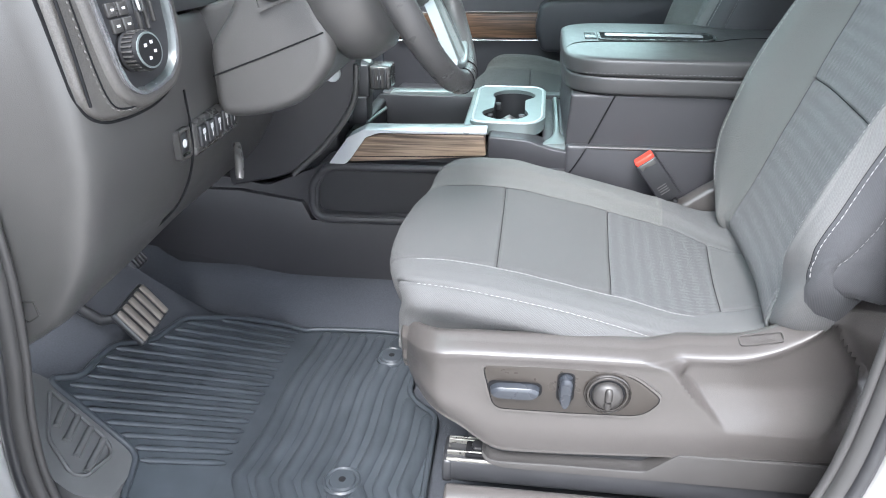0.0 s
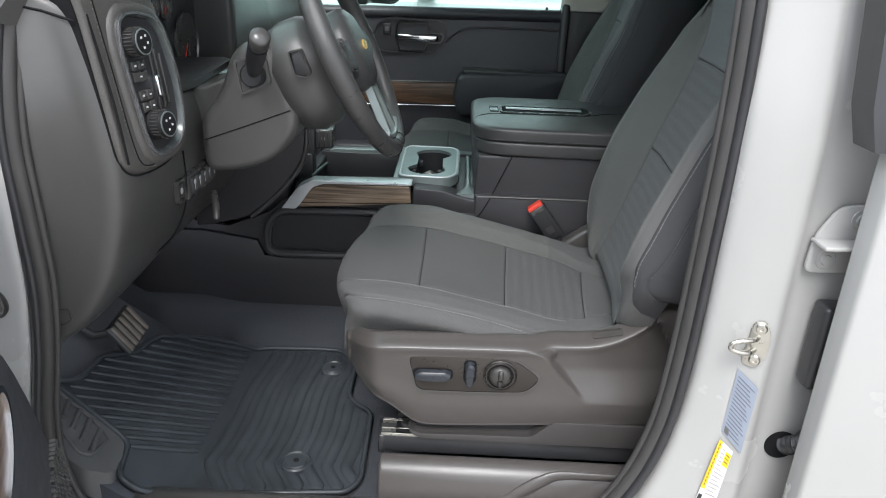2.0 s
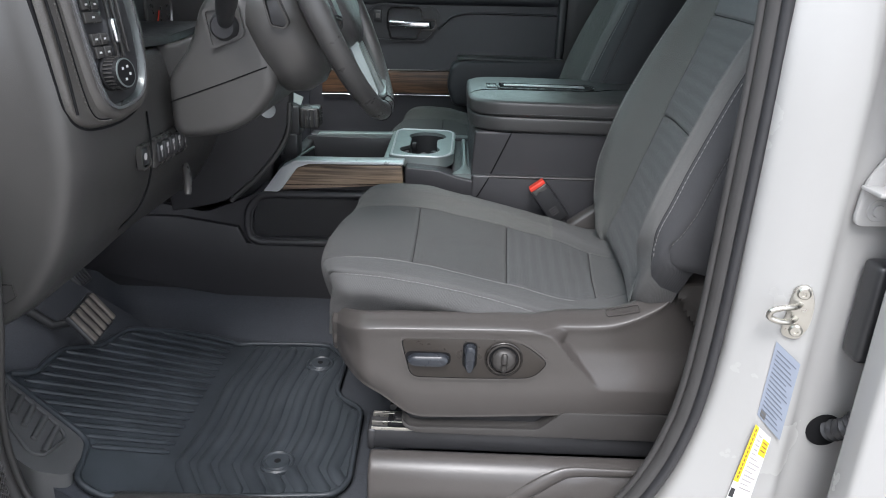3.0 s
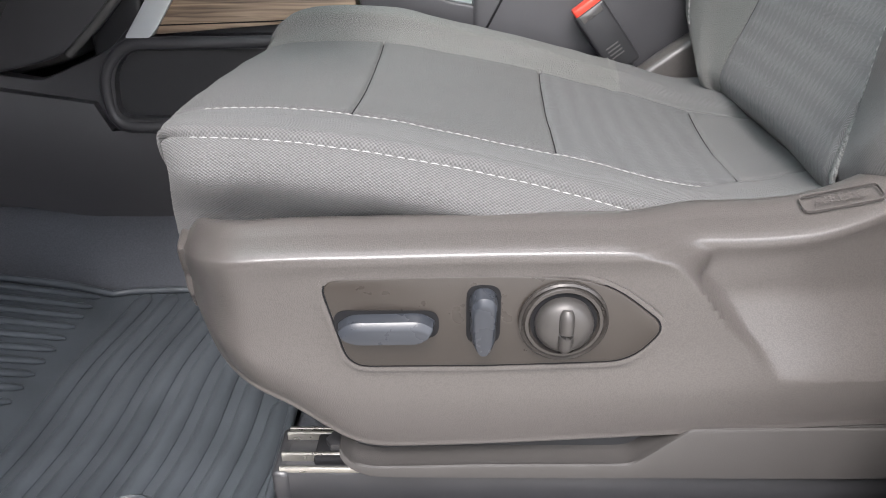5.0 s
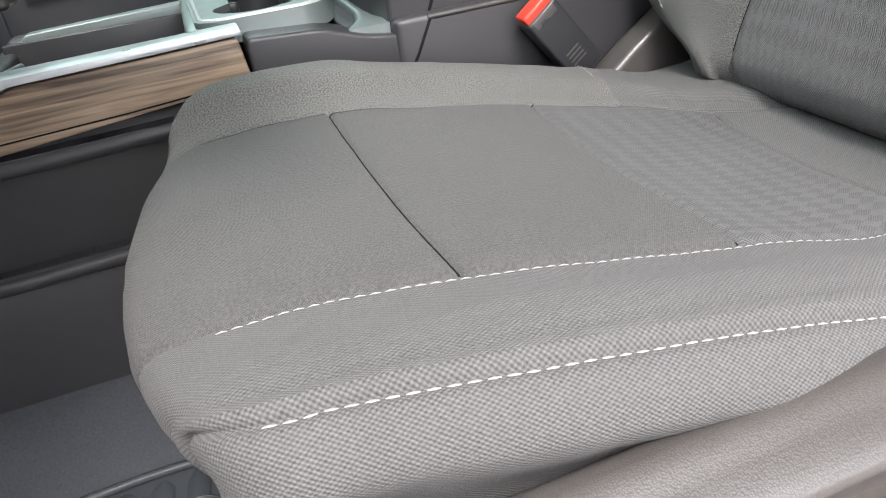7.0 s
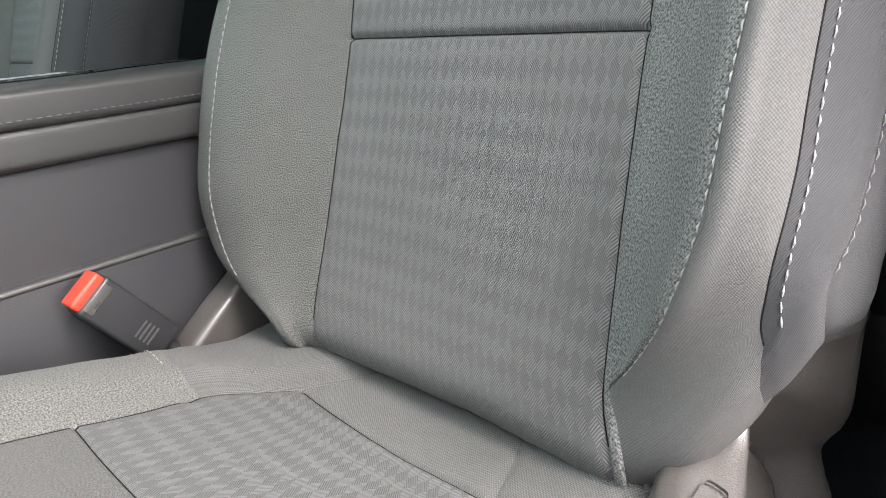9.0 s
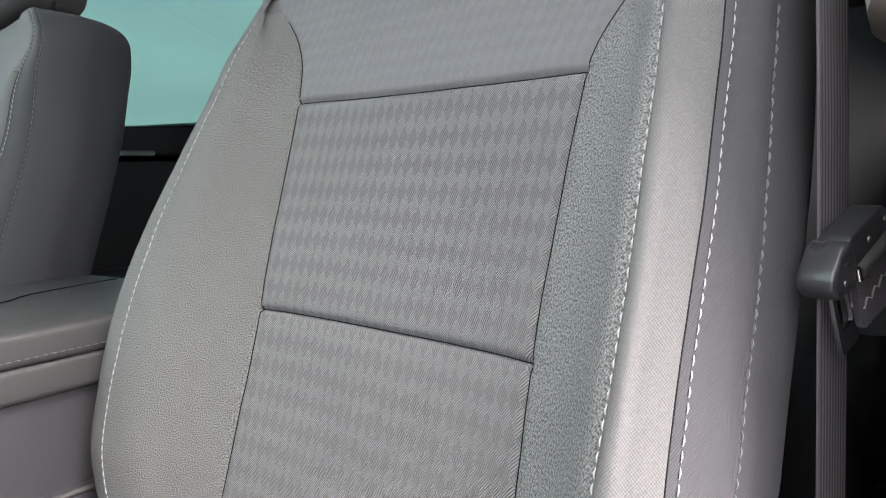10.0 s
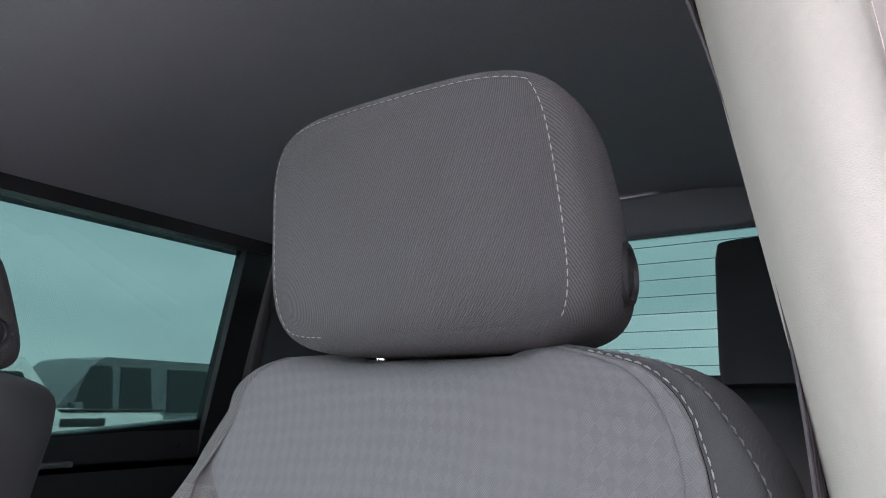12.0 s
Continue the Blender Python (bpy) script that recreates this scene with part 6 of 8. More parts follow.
def gauge(y, z, r):
    m = Matrix.Translation((-0.584, y, z)) @ pose(0, 0, 0, 0, 90, 0)
    g = part("gauge", turned([(r * 0.93, 0), (r, 0), (r, 0.004), (r * 0.96, 0.006), (r * 0.93, 0.002)], 48, m), M_SATINDARK, cluster, "ringed gauge")
    b = None
    for k in range(25):
        a = radians(-40 - 11 * k)
        c = rbox(-0.0008, 0.0008, -0.004, 0.0, 0.0005, 0.0012, 0, 1)
        c.transform(m @ pose(0, 0, 0, 0, 0, math.degrees(a)) @ Matrix.Translation((0, r * 0.86, 0)))
        b = join(b, c) if b else c
    part("tick_scale", b, M_WHITEMARK, g)
    b = rbox(-0.0013, 0.0013, 0.0, r * 0.6, 0.002, 0.004, 0, 1)
    b.transform(m @ pose(0, 0, 0, 0, 0, -120))
    part("needle", b, M_RED, g, "red needle")


gauge(1.300, 1.378, 0.068)
gauge(1.200, 1.462, 0.027)
gauge(1.140, 1.470, 0.025)
gauge(0.985, 1.44, 0.068)
for y, z in ((1.18, 1.385), (1.10, 1.40)):
    part("display_line", rbox(-0.5845, -0.583, y - 0.012, y + 0.012, z - 0.0015, z + 0.0015, 0, 1), M_WHITEMARK, cluster)
hood = [(-0.68, 1.545), (-0.50, 1.575), (-0.49, 1.56), (-0.60, 1.535)]
part("hood", prism(rounded(hood, 0.01, 3), "y", 0.87, 1.40, 0.006), M_VINYL, cluster)
part("hood_side", rbox(-0.66, -0.50, 1.372, 1.410, 1.28, 1.55, 0.012, 4), M_DASH, cluster)
part("lower_lip", loft([[Vector((x, y, z)) for y, z in ((0.89, 1.36 + d), (1.0, 1.352 + d), (1.2, 1.362 + d), (1.2, 1.352 + d), (1.0, 1.34 + d), (0.89, 1.345 + d))] for x, d in ((-0.60, 0.0), (-0.47, 0.006), (-0.455, 0.002))]), M_BLACK, cluster, "glossy black lower lip")

# ---- steering column and wheel ----
column = thing("steering_column", "dark plastic steering column shroud with lever", "steering column")
WC, WT = Vector((-0.172, 1.0, 1.42)), radians(25)
ax = Vector((math.cos(WT), 0, math.sin(WT)))      # towards the driver
upv = Vector((-math.sin(WT), 0, math.cos(WT)))
yv = Vector((0, 1, 0))


def col_ring(s, w, hu, hl, n=28, e=2.6):
    c = WC - ax * s
    out = []
    for k in range(n):
        a = 2 * math.pi * k / n
        cy, cz = math.cos(a), math.sin(a)
        q = (abs(cy) ** e + abs(cz) ** e) ** (-1 / e)
        out.append(c + yv * w * cy * q + upv * (hu if cz > 0 else hl) * cz * q)
    return out


sh = rounded([(-0.430, 1.200), (-0.36, 1.206), (-0.300, 1.228), (-0.252, 1.288), (-0.262, 1.345), (-0.296, 1.432), (-0.340, 1.438), (-0.370, 1.412), (-0.392, 1.345), (-0.430, 1.300)], [0.03, 0.05, 0.05, 0.03, 0.03, 0.02, 0.02, 0.02, 0.03, 0.02], 6)
part("shroud", prism(sh, "y", 0.916, 1.20, 0.026, 7, limit=60), M_DASH, column, "one-piece grained column shroud")
part("shroud_seam", tube(spline([(-0.425, 0.9155, 1.262), (-0.35, 0.9155, 1.290), (-0.268, 0.9155, 1.322)], 14), 0.0012, 6), M_DARK, column)
part("side_web", prism([(-0.53, 1.215), (-0.37, 1.225), (-0.36, 1.38), (-0.44, 1.345), (-0.53, 1.335)], "y", 0.985, 1.15, 0.008, 3), M_DASH, column)
part("hub_cover", loft([col_ring(0.135, 0.072, 0.072, 0.085, e=2.3), col_ring(0.128, 0.086, 0.086, 0.102, e=2.3), col_ring(0.10, 0.094, 0.092, 0.112, e=2.3), col_ring(0.07, 0.092, 0.090, 0.108, e=2.3), col_ring(0.05, 0.084, 0.080, 0.09, e=2.3), col_ring(0.042, 0.06, 0.06, 0.06, e=2.3)], limit=55), M_DASH, column, "rounded rotating cover behind the wheel")
rk = rounded([(-0.266, 1.424), (-0.244, 1.429), (-0.226, 1.390), (-0.234, 1.380), (-0.256, 1.384)], 0.006, 4)
rock = part("rocker_switch", ring_prism(rk, inset2(rk, 0.003), "y", 0.898, 0.93), M_SWITCHDARK, column, "dark rocker switch behind the wheel")
part("rocker", prism(inset2(rk, 0.003), "y", 0.902, 0.93, 0.002), M_BLACK, rock)
bz = rounded([(-0.362, 1.405), (-0.306, 1.416), (-0.297, 1.368), (-0.352, 1.345)], 0.009, 5)
part("lever_bezel", ring_prism(bz, inset2(bz, 0.0045), "y", 0.908, 0.925), M_DASH, column, "raised square bezel")
part("bezel_floor", prism(inset2(bz, 0.0045), "y", 0.9125, 0.925), M_DASH, column)
part("lever_boot", turned([(0.001, 0.012), (0.017, 0.012), (0.021, 0.006), (0.0225, 0.0)], 28, Matrix.Translation((-0.329, 0.9125, 1.381)) @ pose(0, 0, 0, 90, 0, 0)), M_BLACK, column)
lv = [(-0.329, 0.925, 1.380), (-0.318, 0.885, 1.402), (-0.290, 0.822, 1.450)]
lever = part("lever", tube(spline(lv, 12), [0.0125 + 0.0035 * min(1, max(0, k - 5) / 3) for k in range(13)], 20, up=(1, 0, 0)), M_BLACK, column, "black control lever")
d = (Vector(lv[2]) - Vector(lv[1])).normalized()
part("lever_groove", tube([Vector(lv[2]) - d * 0.020, Vector(lv[2]) - d * 0.018], [0.0166, 0.0166], 20, up=(1, 0, 0)), M_DARK, lever)
part("lever_cap", tube([Vector(lv[2]) - d * 0.012, Vector(lv[2]) + d * 0.008, Vector(lv[2]) + d * 0.012, Vector(lv[2]) + d * 0.0125], [0.0165, 0.0165, 0.014, 0.002], 20, up=(1, 0, 0)), M_SWITCHDARK, lever, "grey lever end cap")

wheel = thing("steering_wheel", "black leather steering wheel with silver lower spoke", "steering wheel")
R_W = 0.188


def on_wheel(a, r, lift=0.0):
    return WC + yv * r * math.cos(a) + upv * r * math.sin(a) + ax * lift


rim = [on_wheel(2 * math.pi * k / 96, R_W) for k in range(96)]
part("rim", tube(rim, [0.0165 + 0.002 * max(0, math.cos(4 * math.pi * k / 96)) for k in range(96)], 16, closed=True, up=tuple(ax)), M_LEATHER, wheel)
for a in (195, 345, 262, 278):
    pts = [on_wheel(radians(a), R_W) + (Vector(on_wheel(radians(a), R_W)) - WC).normalized() * 0.0172 * math.cos(t) + ax * 0.0172 * math.sin(t) for t in (2 * math.pi * k / 24 for k in range(24))]
    part("rim_seam", tube(pts, 0.0009, 5, closed=True), M_DARK, wheel)
hub_rings = []
for lift, k in ((-0.045, 0.8), (-0.03, 0.98), (0.0, 1.0), (0.012, 0.94), (0.02, 0.78), (0.023, 0.45), (0.024, 0.02)):
    ring = []
    for j in range(40):
        a = 2 * math.pi * j / 40
        r = 0.078 * (1 + 0.12 * abs(math.cos(a)) ** 2 - 0.06 * (math.sin(a) > 0.3))
        ring.append(on_wheel(a, r * k, lift))
    hub_rings.append(ring)
part("hub", loft(hub_rings, limit=60), M_VINYL, wheel, "dark padded hub")
for s in (-1, 1):
    sp_r = []
    for r, w, t in ((0.06, 0.042, 0.014), (0.10, 0.040, 0.013), (0.14, 0.032, 0.012), (0.175, 0.028, 0.010)):
        c = WC + yv * s * r + upv * (-0.008)
        sp_r.append([c + upv * w * math.cos(a) * 0.9 + ax * t * math.sin(a) for a in (2 * math.pi * k / 16 for k in range(16))])
    sp_o = part("spoke", loft(sp_r, limit=60), M_LEATHER, wheel)
    cl_o = [WC + yv * s * y + upv * z + ax * 0.015 for y, z in ((0.085, 0.022), (0.125, 0.020), (0.130, -0.025), (0.09, -0.032))]
    b = bmesh.new()
    lo = [b.verts.new(p - ax * 0.008) for p in cl_o]
    hi = [b.verts.new(p) for p in cl_o]
    b.faces.new(lo), b.faces.new(hi)
    for i in range(4):
        b.faces.new((lo[i], lo[(i + 1) % 4], hi[(i + 1) % 4], hi[i]))
    bmesh.ops.recalc_face_normals(b, faces=b.faces[:])
    bmesh.ops.bevel(b, geom=b.edges[:], offset=0.003, segments=2, affect="EDGES")
    part("switch_pad", b, M_BLACK, sp_o, "black spoke switches")
for a0, a1 in ((248, 258), (282, 292)):
    rg = []
    for r, k in ((0.07, 1.3), (0.12, 1.0), (0.172, 0.9)):
        lo_a, hi_a = radians(270 + (a0 - 270) * k * 0.8), radians(270 + (a1 - 270) * k * 0.8)
        rg.append([on_wheel(lo_a, r, 0.010), on_wheel(hi_a, r, 0.010), on_wheel(hi_a, r, -0.004), on_wheel(lo_a, r, -0.004)])
    part("lower_spoke", loft(rg), M_SILVERPLASTIC, wheel, "satin silver lower spoke")
part("lower_trim", tube([on_wheel(radians(a), 0.168, 0.008) for a in range(246, 295, 3)], 0.005, 8, up=tuple(ax)), M_SILVERPLASTIC, wheel, "satin silver trim")
em = bmesh.new()
bow = [(-0.017, -0.0045), (-0.006, -0.0045), (-0.006, -0.0085), (0.006, -0.0085), (0.006, -0.0045), (0.017, -0.0045), (0.019, 0.0045), (0.006, 0.0045), (0.006, 0.0085), (-0.006, 0.0085), (-0.006, 0.0045), (-0.015, 0.0045)]
lo = [em.verts.new(WC + yv * a + upv * b + ax * 0.0235) for a, b in bow]
hi = [em.verts.new(WC + yv * a + upv * b + ax * 0.0265) for a, b in bow]
em.faces.new(lo), em.faces.new(hi)
for i in range(len(bow)):
    em.faces.new((lo[i], lo[(i + 1) % len(bow)], hi[(i + 1) % len(bow)], hi[i]))
bmesh.ops.recalc_face_normals(em, faces=em.faces[:])
part("emblem", em, M_GOLD, wheel, "small gold badge shape")

# ---- centre console ----
console = thing("center_console", "dark centre console with wood trim and cup holders", "center console")
NY, FY = 1.335, 1.745
base = [(-0.50, 0.72), (-0.52, 0.95), (-0.455, 1.02), (-0.40, 1.045), (-0.36, 1.052), (0.10, 1.052), (0.115, 0.75), (0.10, 0.70)]
# body made of side walls, so that the tray and cups are real hollows
wall_o = rounded([(-0.98, 0.66), (-0.98, 1.0), (-0.54, 0.93), (-0.43, 0.975), (-0.40, 1.005), (0.08, 1.02), (0.50, 1.03), (0.50, 0.70)], 0.012, 4)
side_near = part("near_side", prism(wall_o, "y", NY + 0.018, NY + 0.04, 0.004), M_CONSOLE, console)
part("far_side", prism(wall_o, "y", FY - 0.03, FY, 0.006), M_CONSOLE, console)
# framed knee recess
oo = rounded([(-0.449, 0.858), (-0.447, 0.950), (-0.406, 0.994), (0.08, 1.000), (0.08, 0.866)], [0.05, 0.05, 0.03, 0.005, 0.005], 6)
ii = rounded([(-0.430, 0.880), (-0.424, 0.945), (-0.396, 0.978), (0.06, 0.980), (0.06, 0.885)], [0.025, 0.04, 0.02, 0.005, 0.005], 6)
part("knee_frame", ring_prism(oo, ii, "y", NY - 0.004, NY + 0.03), M_CONSOLE, side_near, "rounded frame of the knee pad")
part("knee_rim", tube([(x, NY + 0.001, z) for x, z in inset2(oo, 0.009)], 0.0095, 12, closed=True, up=(0, 1, 0)), M_CONSOLE, side_near, "rounded rim of the knee pad")
part("knee_pad", prism(inset2(ii, -0.002), "y", NY + 0.012, NY + 0.03), M_BLACK, side_near, "dark soft knee pad")
part("lower_side", prism([(-0.97, 0.80), (-0.97, 0.92), (-0.60, 0.92), (-0.465, 0.90), (-0.447, 0.860), (0.48, 0.862), (0.48, 0.72), (-0.5, 0.72)], "y", NY + 0.004, NY + 0.03, 0.004), M_CONSOLE, side_near)
# wood and silver trim strip
wd = [(-0.356, 0.998), (-0.318, 1.050), (-0.29, 1.058), (-0.083, 1.064), (-0.078, 1.020), (-0.20, 1.010)]
part("wood_trim", prism(rounded(wd, 0.006, 3), "y", NY - 0.006, NY + 0.03, 0.004, 3), M_WOOD, console, "brown open-grain wood trim")
part("wood_edge", tube([(-0.352, NY - 0.004, 1.010), (-0.20, NY - 0.004, 1.015), (-0.078, NY - 0.004, 1.022)], 0.0025, 6), M_DARK, console)
sv = [(-0.396, 0.994), (-0.354, 1.050), (-0.32, 1.068), (-0.078, 1.072), (-0.078, 1.066), (-0.292, 1.061), (-0.318, 1.051), (-0.350, 1.006), (-0.362, 0.994)]
part("silver_trim", prism(rounded(sv, 0.004, 3), "y", NY - 0.010, NY + 0.035, 0.003, 2), M_SATIN, console, "satin silver edge trim")
# top deck round the tray and the cup holders
near_deck = [(-0.352, 1.012), (-0.335, 1.045), (-0.31, 1.058), (-0.100, 1.066), (-0.100, 1.03)]
part("top_deck", prism(rounded(near_deck, 0.006, 3), "y", NY + 0.012, NY + 0.066, 0.006, 3), M_SILVERPLASTIC, console, "silver-grey deck edge")
part("far_rail", prism(rounded([(-0.345, 1.040), (-0.33, 1.058), (-0.100, 1.064), (-0.100, 1.04)], 0.005, 3), "y", FY - 0.072, FY - 0.045, 0.005, 3), M_SILVERPLASTIC, console, "thin silver rail along the tray")
part("far_deck", rbox(-0.36, 0.08, FY - 0.046, FY, 1.020, 1.052, 0.008, 3), M_CONSOLE, console)
part("deck_bridge", rbox(-0.130, -0.105, NY + 0.05, FY - 0.05, 1.040, 1.068, 0.006, 3), M_SILVERPLASTIC, console)
part("tray_floor", rbox(-0.36, -0.125, NY + 0.05, FY - 0.05, 0.955, 0.965, 0.0), M_BLACK, console, "black open storage tray")
part("tray_wall", rbox(-0.372, -0.345, NY + 0.03, FY - 0.03, 0.93, 1.040, 0.006, 3), M_BLACK, console)
part("tray_wall", rbox(-0.36, -0.115, FY - 0.075, FY - 0.065, 0.96, 1.050, 0.002), M_BLACK, console)
part("tray_wall", rbox(-0.36, -0.115, NY + 0.055, NY + 0.064, 0.96, 1.048, 0.002), M_BLACK, console)
part("tray_wall", rbox(-0.128, -0.118, NY + 0.055, FY - 0.065, 0.96, 1.045, 0.002), M_BLACK, console)
part("tray_strip", tube([(-0.335, 1.62, 1.03), (-0.342, 1.45, 1.045)], 0.004, 8), M_SILVERPLASTIC, console)
# shoulder between the wood trim and the armrest box
sh_o = rounded([(-0.076, 0.985), (-0.076, 1.060), (0.0, 1.055), (0.045, 1.040), (0.105, 1.030), (0.12, 0.985)], 0.008, 4)
part("near_shoulder", prism(sh_o, "y", NY, NY + 0.06, 0.014, 5), M_CONSOLE, console, "dark rounded shoulder beside the cup holders")
part("shoulder_core", rbox(-0.10, 0.09, NY + 0.045, FY - 0.04, 0.93, 0.982, 0.004), M_CONSOLE, console)
fl_r = []
for y, z, w in ((NY + 0.012, 1.046, 0.046), (NY + 0.03, 1.0475, 0.030), (NY + 0.055, 1.049, 0.014), (NY + 0.085, 1.051, 0.007), (1.56, 1.054, 0.006), (1.68, 1.054, 0.006)):
    c = 0.060
    fl_r.append([Vector((c - w, y, z - 0.006)), Vector((c - w * 0.5, y, z)), Vector((c + w * 0.5, y, z)), Vector((c + w, y, z - 0.004)), Vector((c + w, y, z - 0.03)), Vector((c - w, y, z - 0.03))])
part("flared_ridge", loft(fl_r, limit=50), M_SILVERPLASTIC, console, "silver-grey ridge flaring beside the cup holders")
for x0, x1 in ((0.030, 0.056), (0.064, 0.08)):
    part("well_floor", rbox(x0, x1, NY + 0.04, FY - 0.04, 0.99, 1.044, 0.003), M_CONSOLE, console)
# cup holders: a plate with two round wells joined by a slot
cup_c = [(-0.048, 1.455), (-0.034, 1.605)]
plate_o = rounded([(-0.118, 1.380), (0.010, 1.376), (0.034, 1.42), (0.038, 1.66), (0.020, 1.690), (-0.108, 1.690), (-0.122, 1.66)], 0.03, 8)


def fill_ring(outer, holes, z0, z1):
    b = bmesh.new()
    loops = []
    for lp in [outer] + holes:
        vs = [b.verts.new((x, y, z1)) for x, y in lp]
        es = [b.edges.new((vs[i], vs[(i + 1) % len(vs)])) for i in range(len(vs))]
        loops.append((vs, es))
    bmesh.ops.triangle_fill(b, use_beauty=True, use_dissolve=False, edges=[e for _, es in loops for e in es])
    ex = bmesh.ops.extrude_face_region(b, geom=b.faces[:])
    for v in ex["geom"]:
        if isinstance(v, bmesh.types.BMVert):
            v.co.z = z0
    bmesh.ops.recalc_face_normals(b, faces=b.faces[:])
    return smooth(b, 30)


well = []
for k in range(96):
    a = 2 * math.pi * k / 96
    # the joined outline of the two wells with rubber fingers between
    dx, dy = math.cos(a), math.sin(a)
    best = 0.0
    for s in range(1, 130):
        x, y = -0.041 + dx * s * 0.001, 1.53 + dy * s * 0.001
        if any((x - cx) ** 2 + (y - cy) ** 2 < 0.048 ** 2 for cx, cy in cup_c) or (abs(x + 0.041) < 0.034 and abs(y - 1.53) < 0.06):
            best = s * 0.001
    well.append((-0.041 + dx * best, 1.53 + dy * best))
cup_plate = part("cup_plate", fill_ring(plate_o, [well], 1.050, 1.074), M_SILVERPLASTIC, console, "silver-grey cup holder surround")
part("plate_rim", tube([(x, y, 1.0735) for x, y in inset2(plate_o, 0.006)], 0.003, 8, closed=True), M_SATIN, cup_plate)
wb = bmesh.new()
g0 = [wb.verts.new((x, y, 1.066)) for x, y in well]
g1 = [wb.verts.new((-0.041 + (x + 0.041) * 0.93, 1.53 + (y - 1.53) * 0.95, 0.985)) for x, y in well]
for i in range(len(well)):
    wb.faces.new((g0[i], g0[(i + 1) % len(well)], g1[(i + 1) % len(well)], g1[i]))
wb.faces.new(g1)
bmesh.ops.recalc_face_normals(wb, faces=wb.faces[:])
part("cup_well", smooth(wb, 40), M_BLACK, cup_plate, "black rubber cup wells")
part("divider", loft([[Vector((x, 1.53 + d * math.cos(a), 0.985 + h * max(0, math.sin(a)))) for a in (math.pi * k / 10 for k in range(11))] for x, d, h in ((-0.075, 0.010, 0.02), (-0.06, 0.014, 0.055), (-0.041, 0.015, 0.065), (-0.022, 0.014, 0.055), (-0.007, 0.010, 0.02))], closed=True), M_SATINDARK, cup_plate, "grey hump between the cups")
for cx, cy in cup_c:
    for sx in (-1, 1):
        part("rubber_finger", rbox(cx + sx * 0.034 - 0.008, cx + sx * 0.034 + 0.008, cy - 0.006 + (0.03 if cy < 1.53 else -0.03), cy + 0.006 + (0.03 if cy < 1.53 else -0.03), 1.045, 1.064, 0.004, 3), M_BLACK, cup_plate)
# armrest box and lid
boxo = rounded([(0.072, 1.025), (0.078, 1.146), (0.54, 1.150), (0.54, 0.74), (0.105, 0.74), (0.10, 1.0)], 0.008, 3)
part("box", prism(boxo, "y", NY + 0.01, FY - 0.01, 0.012, 4), M_CONSOLE, console, "dark armrest box")
part("box_seam", tube([(0.160, NY + 0.0085, 1.146), (0.118, NY + 0.0085, 1.049), (0.114, NY - 0.0045, 1.044), (0.096, NY - 0.0045, 1.010), (0.07, NY - 0.0045, 0.97)], 0.0016, 6), M_DARK, console)
part("side_ledge", rbox(0.075, 0.54, NY - 0.004, NY + 0.02, 0.80, 1.050, 0.008, 3), M_CONSOLE, console)
part("ledge_line", tube([(0.112, NY - 0.002, 1.0455), (0.54, NY - 0.002, 1.0485)], 0.0035, 8), M_DASH, console)


def pillow(x0, x1, y0, y1, z0, z1, e=6.0, n=30, crown=0.0):
    rings = []
    for k in range(11):
        s = -1 + 2 * k / 10
        z = (z0 + z1) / 2 + (z1 - z0) / 2 * s
        q = (1 - abs(s) ** 4) ** 0.25 if abs(s) < 1 else 0.0
        q = 1 - 0.045 * (1 - q)
        ring = []
        for j in range(n * 2):
            a = 2 * math.pi * j / (n * 2)
            ca, sa = math.cos(a), math.sin(a)
            r = (abs(ca) ** e + abs(sa) ** e) ** (-1 / e)
            ring.append(Vector(((x0 + x1) / 2 + (x1 - x0) / 2 * ca * r * q, (y0 + y1) / 2 + (y1 - y0) / 2 * sa * r * q, z + crown * (s > 0.9))))
        rings.append(ring)
    return loft(rings, limit=60)


lid = part("lid", pillow(0.060, 0.56, NY - 0.004, FY + 0.004, 1.180, 1.215), M_VINYL, console, "padded dark vinyl armrest lid")
part("lid_base", pillow(0.063, 0.56, NY - 0.002, FY + 0.002, 1.146, 1.183), M_VINYL, console, "padded lower band of the armrest")
ln = [(Vector((0.10 + 0.01 * k, NY - 0.0045, 1.189)), Vector((0, -1, 0.15)).normalized()) for k in range(44)]
part("lid_stitching", stitches(ln, 0.005, 0.003, 0.0005), M_DARKTHREAD, lid, "grey thread stitches")
grip_i = rounded([(0.140, 1.518), (0.352, 1.524), (0.372, 1.552), (0.366, 1.604), (0.140, 1.596)], 0.010, 5)
part("grip_frame", ring_prism(inset2(grip_i, -0.0060), grip_i, "z", 1.205, 1.2185), M_BEZELDARK, lid, "slim dark frame of the grip slot")
part("grip_slot", prism(inset2(grip_i, -0.001), "z", 1.205, 1.2156), M_DARK, lid, "black grip slot")
part("grip_bar", rbox(0.152, 0.352, 1.566, 1.588, 1.2145, 1.2185, 0.002), M_SATIN, lid, "silver insert in the grip slot")
part("grip_lip", rbox(0.108, 0.132, 1.530, 1.592, 1.2140, 1.2180, 0.0015), M_BEZELDARK, lid)
part("lid_crease", tube(spline([(0.068, 1.440, 1.2135), (0.085, 1.478, 1.2150), (0.125, 1.500, 1.2153), (0.24, 1.512, 1.2153), (0.36, 1.522, 1.2153), (0.42, 1.560, 1.2153), (0.54, 1.585, 1.2153)], 40), 0.0012, 6), M_DARK, lid, "dark sewn crease across the lid")
